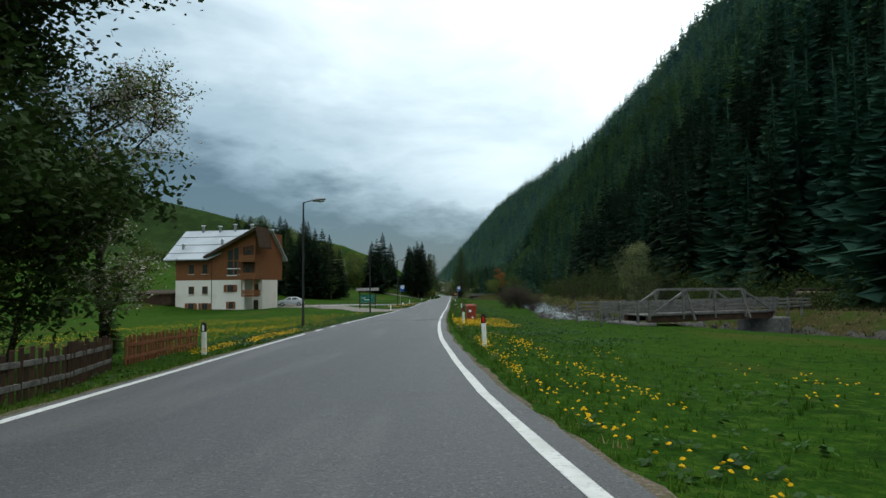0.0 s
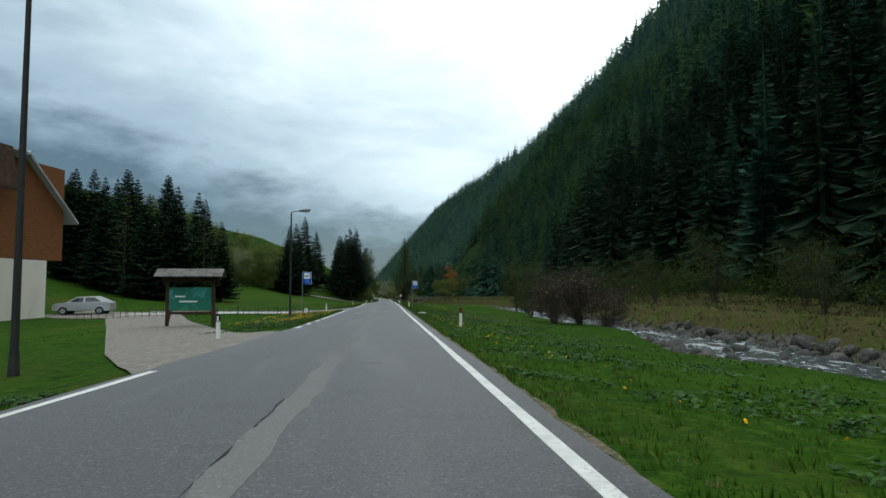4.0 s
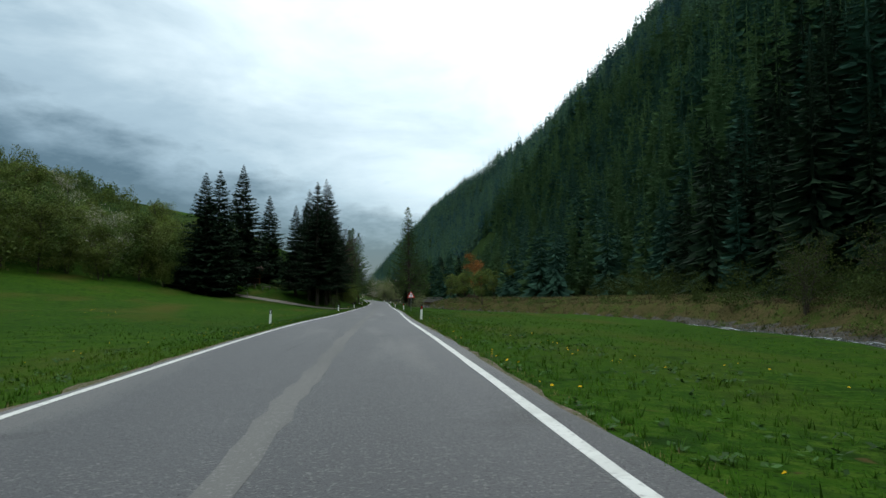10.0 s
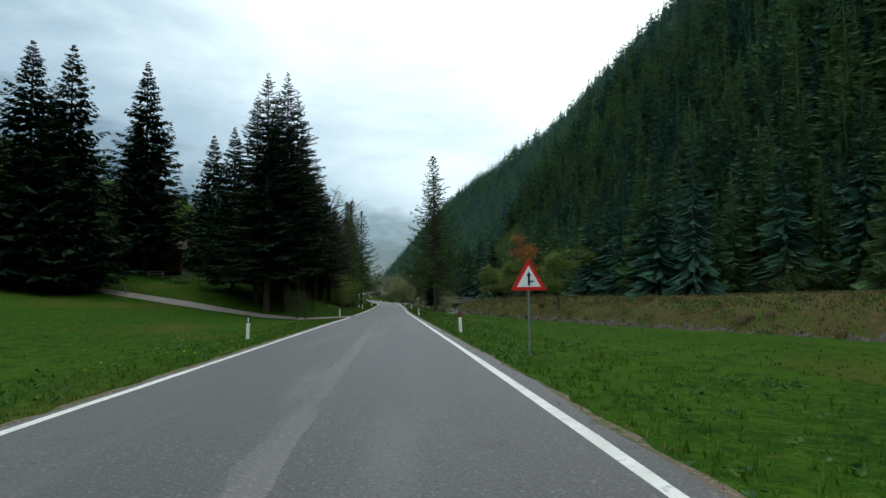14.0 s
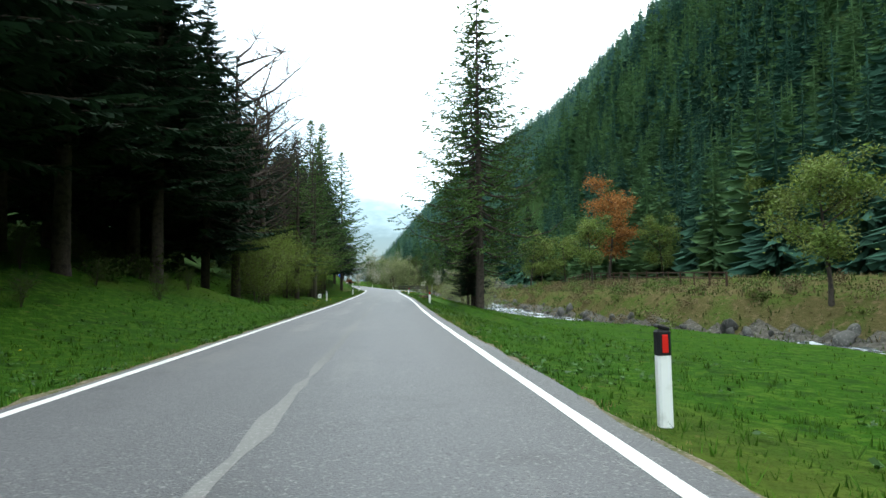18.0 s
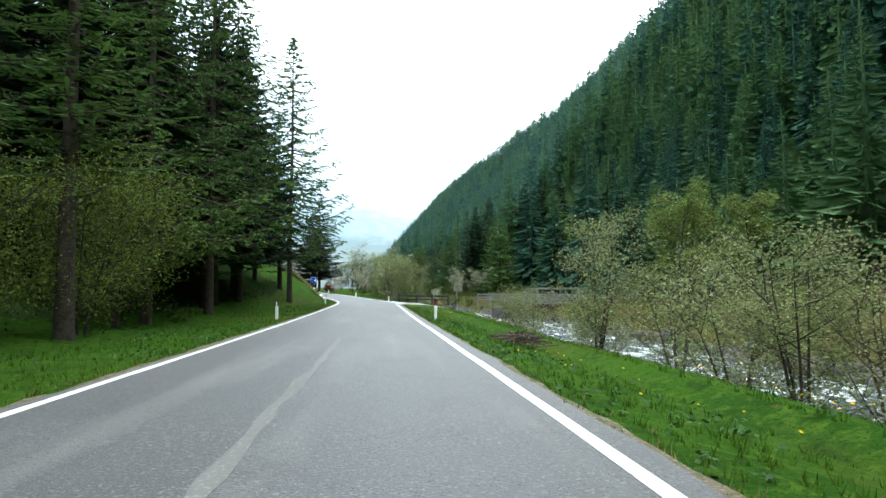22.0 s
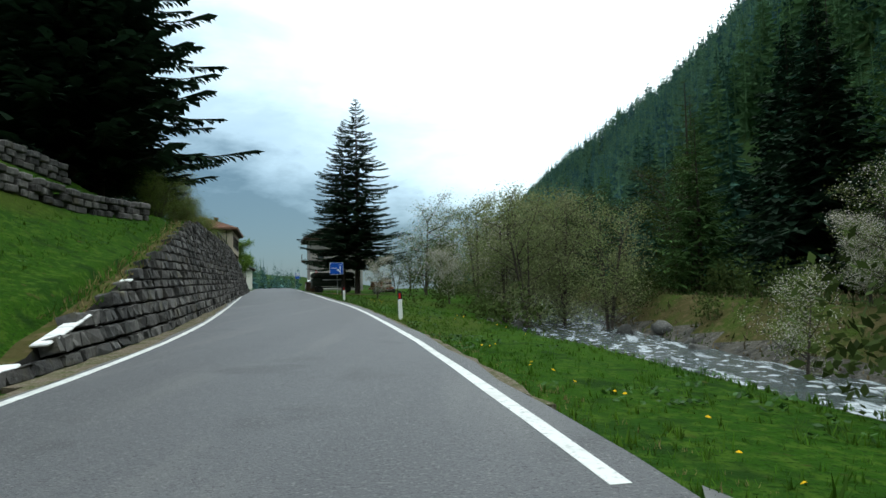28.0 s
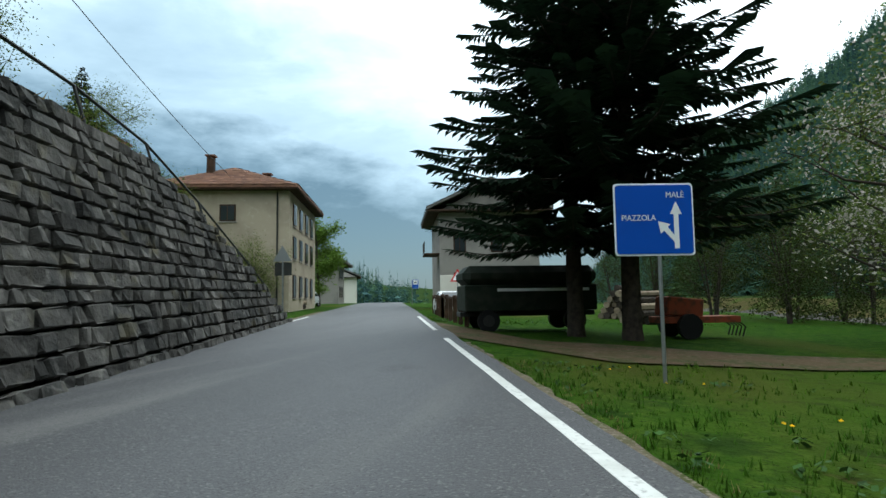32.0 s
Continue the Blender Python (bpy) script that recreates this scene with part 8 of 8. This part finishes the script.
def bank_cover():
    """Dead grass and low growth on the far bank of the stream."""
    rng = np.random.RandomState(44)
    n = 26000
    y = rng.uniform(30, 420, n)
    d = np.interp(y, SY, SD) + 3.4 + rng.rand(n) ** 1.2 * 16
    ok = d < np.interp(y, FY, FD) + 4
    y, d = y[ok], d[ok]
    sx, sy = road_dir(y)
    x, yy = road_x(y) + d * sy, y - d * sx
    z = ground_z(x, yy)
    V, I = [], []
    m = len(x)
    kind = lump(x, yy, 2.5) + 0.8 * rng.normal(0, 1, m) > 0.1
    for b in range(4):
        a = rng.rand(m) * 6.283
        r = rng.rand(m) * 0.35
        bx, by = x + r * np.cos(a * 5), y * 0 + yy + r * np.sin(a * 5)
        hh = (0.06 + 0.32 * rng.rand(m) ** 3)
        w = 0.02 + 0.05 * rng.rand(m)
        V.append(np.stack([np.stack([bx - w * np.sin(a), by + w * np.cos(a), z], 1), np.stack([bx + w * np.sin(a), by - w * np.cos(a), z], 1), np.stack([bx + 0.5 * hh * np.cos(a), by + 0.5 * hh * np.sin(a), z + hh], 1)], 1).reshape(-1, 3))
        I.append(kind.astype(int))
    v = np.concatenate(V)
    ob = new("bank_growth", mesh_from("bank_growth", v, np.arange(len(v)).reshape(-1, 3), (M["straw_bank"], M["leaf_under"]), np.concatenate(I)))
    tagged(ob, "dead grass and low green growth on the stream bank", "undergrowth", kind="stuff")


bank_cover()



def undergrowth(name, spots, leaves, size, mat, label):
    """Loose bushes of small leaves on thin twigs, joined."""
    rng = np.random.RandomState(71)
    V = []
    for x, y, h, r in spots:
        z = gz(x, y)
        u = rng.normal(0, 1, (leaves, 3))
        u /= np.linalg.norm(u, axis=1)[:, None]
        rad = rng.rand(leaves) ** 0.4
        p = np.stack([x + r * u[:, 0] * rad, y + r * u[:, 1] * rad, z + h * 0.5 + h * 0.55 * u[:, 2] * rad + 0.25 * h * np.sin(5 * u[:, 0] + x)], 1)
        a = rng.normal(0, 1, (leaves, 3))
        a /= np.linalg.norm(a, axis=1)[:, None]
        b = np.cross(a, rng.normal(0, 1, (leaves, 3)))
        b /= np.linalg.norm(b, axis=1)[:, None]
        k = size * (0.6 + 0.8 * rng.rand(leaves))[:, None]
        V.append(np.stack([p - a * k, p + b * k * 0.55, p + a * k, p - b * k * 0.55], 1).reshape(-1, 3))
    v = np.concatenate(V)
    ob = new(name, mesh_from(name, v, np.arange(len(v)).reshape(-1, 4), (mat,)))
    tagged(ob, label, "undergrowth", kind="stuff")


rng = random.Random(61)
low = []
for i in range(330):
    y = rng.uniform(30, 360)
    d = float(np.interp(y, FY, FD)) + rng.uniform(-10, 3)
    if d > float(np.interp(y, SY, SD)) + 5:
        x, yy, _ = at_road(d, y)
        low.append((x, yy, rng.uniform(1.2, 4.6), rng.uniform(0.9, 2.2)))
undergrowth("undergrowth", low, 330, 0.10, M["leaf_under"], "dull green bushes at the foot of the wood")
slope = []
for i in range(230):
    x, y = -36 - 62 * rng.random(), 168 + 150 * rng.random()
    if lateral(np.array([x]), np.array([y]))[0][0] < -float(np.interp(y, [168, 240, 318], [50, 40, 30])):
        slope.append((x, y, rng.uniform(2.5, 6.0), rng.uniform(1.8, 3.4)))
undergrowth("undergrowth", slope, 480, 0.22, M["leaf_slope"], "yellow-green bushes on the slope behind the meadow")
moist = []
for i in range(170):
    y = rng.uniform(360, 445)
    d = float(np.interp(y, SY, SD)) + rng.choice((-1, 1, 1)) * rng.uniform(4.5, 9.5)
    if d > 6.5:
        x, yy, _ = at_road(d, y)
        moist.append((x, yy, rng.uniform(0.6, 2.0), rng.uniform(0.6, 1.4)))
undergrowth("undergrowth", moist, 300, 0.07, M["leaf_under"], "green bushes along the stream below the junction")
bank = []
for i in range(300):
    y = rng.uniform(118, 345)
    d = float(np.interp(y, SY, SD)) + rng.uniform(3.2, 13.0)
    if d < float(np.interp(y, FY, FD)) - 2:
        x, yy, _ = at_road(d, y)
        bank.append((x, yy, rng.uniform(0.25, 0.9), rng.uniform(0.4, 1.1)))
undergrowth("undergrowth", bank[:170], 210, 0.06, M["leaf_slope"], "low green bushes on the far bank of the stream")
undergrowth("undergrowth", bank[170:], 210, 0.06, M["straw_bank"], "dead brown growth on the far bank of the stream")
rail_side = []
for i in range(46):
    x, y = rng.uniform(4.5, 13.0), rng.uniform(362.5, 371)
    if x + y > 369.5:
        rail_side.append((x, y, rng.uniform(0.5, 1.1), rng.uniform(0.5, 0.9)))
undergrowth("undergrowth", rail_side, 320, 0.05, M["leaf_slope"], "green growth on the bank behind the guard rail")
floor = []
for i in range(120):
    y = rng.uniform(258, 356)
    x, yy, _ = at_road(-rng.uniform(7.5, 22), y)
    floor.append((x, yy, rng.uniform(0.5, 1.6), rng.uniform(0.5, 1.3)))
undergrowth("undergrowth", floor, 260, 0.06, M["leaf_under"], "low green growth on the wood's floor")


def dandelions(spots, label):
    V, F, n0 = [], [], 0
    rng = np.random.RandomState(77)
    for x, y in spots:
        z = gz(x, y)
        h = rng.uniform(0.10, 0.24)
        r = rng.uniform(0.015, 0.024)
        t, q = rng.normal(0, 0.3, 2)
        a = np.arange(7) * 2 * math.pi / 7
        ring = np.stack([x + r * np.cos(a), y + r * np.sin(a), z + h + r * (t * np.cos(a) + q * np.sin(a))], 1)
        V.append(np.concatenate([ring, [[x, y, z + h + 0.014]]]))
        F += [(n0 + k, n0 + (k + 1) % 7, n0 + 7) for k in range(7)]
        n0 += 8
    ob = new("dandelions", mesh_from("dandelions", np.concatenate(V), F, (M["dandelion"],)))
    tagged(ob, label, "flowers", kind="stuff")


M["dandelion"] = material("dandelion_yellow", (0.72, 0.42, 0.005), 0.7, rnd=0.15, sub=0.15)
rng = random.Random(51)
sp = []
for n, d0, d1, y0, y1, k in ((420, 3.15, 4.6, 0, 20, 1.8), (90, 4.0, 8.0, 2, 22, 1.0), (160, 3.2, 5.5, 20, 52, 1.4), (1500, 3.15, 6.4, 28, 40, 1.1), (200, 3.2, 7.0, 52, 110, 1.2), (110, 3.2, 8.0, 110, 175, 1.0), (160, 3.4, 8.0, 300, 345, 1.0), (40, 3.3, 6.0, 366, 415, 1.0), (340, -3.4, -9.5, 14, 38, 1.0), (420, -3.15, -4.4, 15, 24, 1.0), (4200, -6.5, -26.0, 22, 64, 1.0), (900, -3.0, -7.0, 86, 112, 1.0), (180, -3.3, -22.0, 122, 225, 1.0), (60, -3.3, -6.0, 250, 300, 1.0)):
    cl = [(rng.random(), rng.random()) for _ in range(max(4, n // 14))]
    for _ in range(n):
        c = cl[rng.randrange(len(cl))]
        u, v = min(max(c[0] + rng.gauss(0, 0.06), 0), 1) ** k, min(max(c[1] + rng.gauss(0, 0.05), 0), 1)
        x, y, _z = at_road(d0 + (d1 - d0) * u, y0 + (y1 - y0) * v)
        sp.append((x, y))
dandelions(sp, "yellow dandelions scattered through the roadside grass")
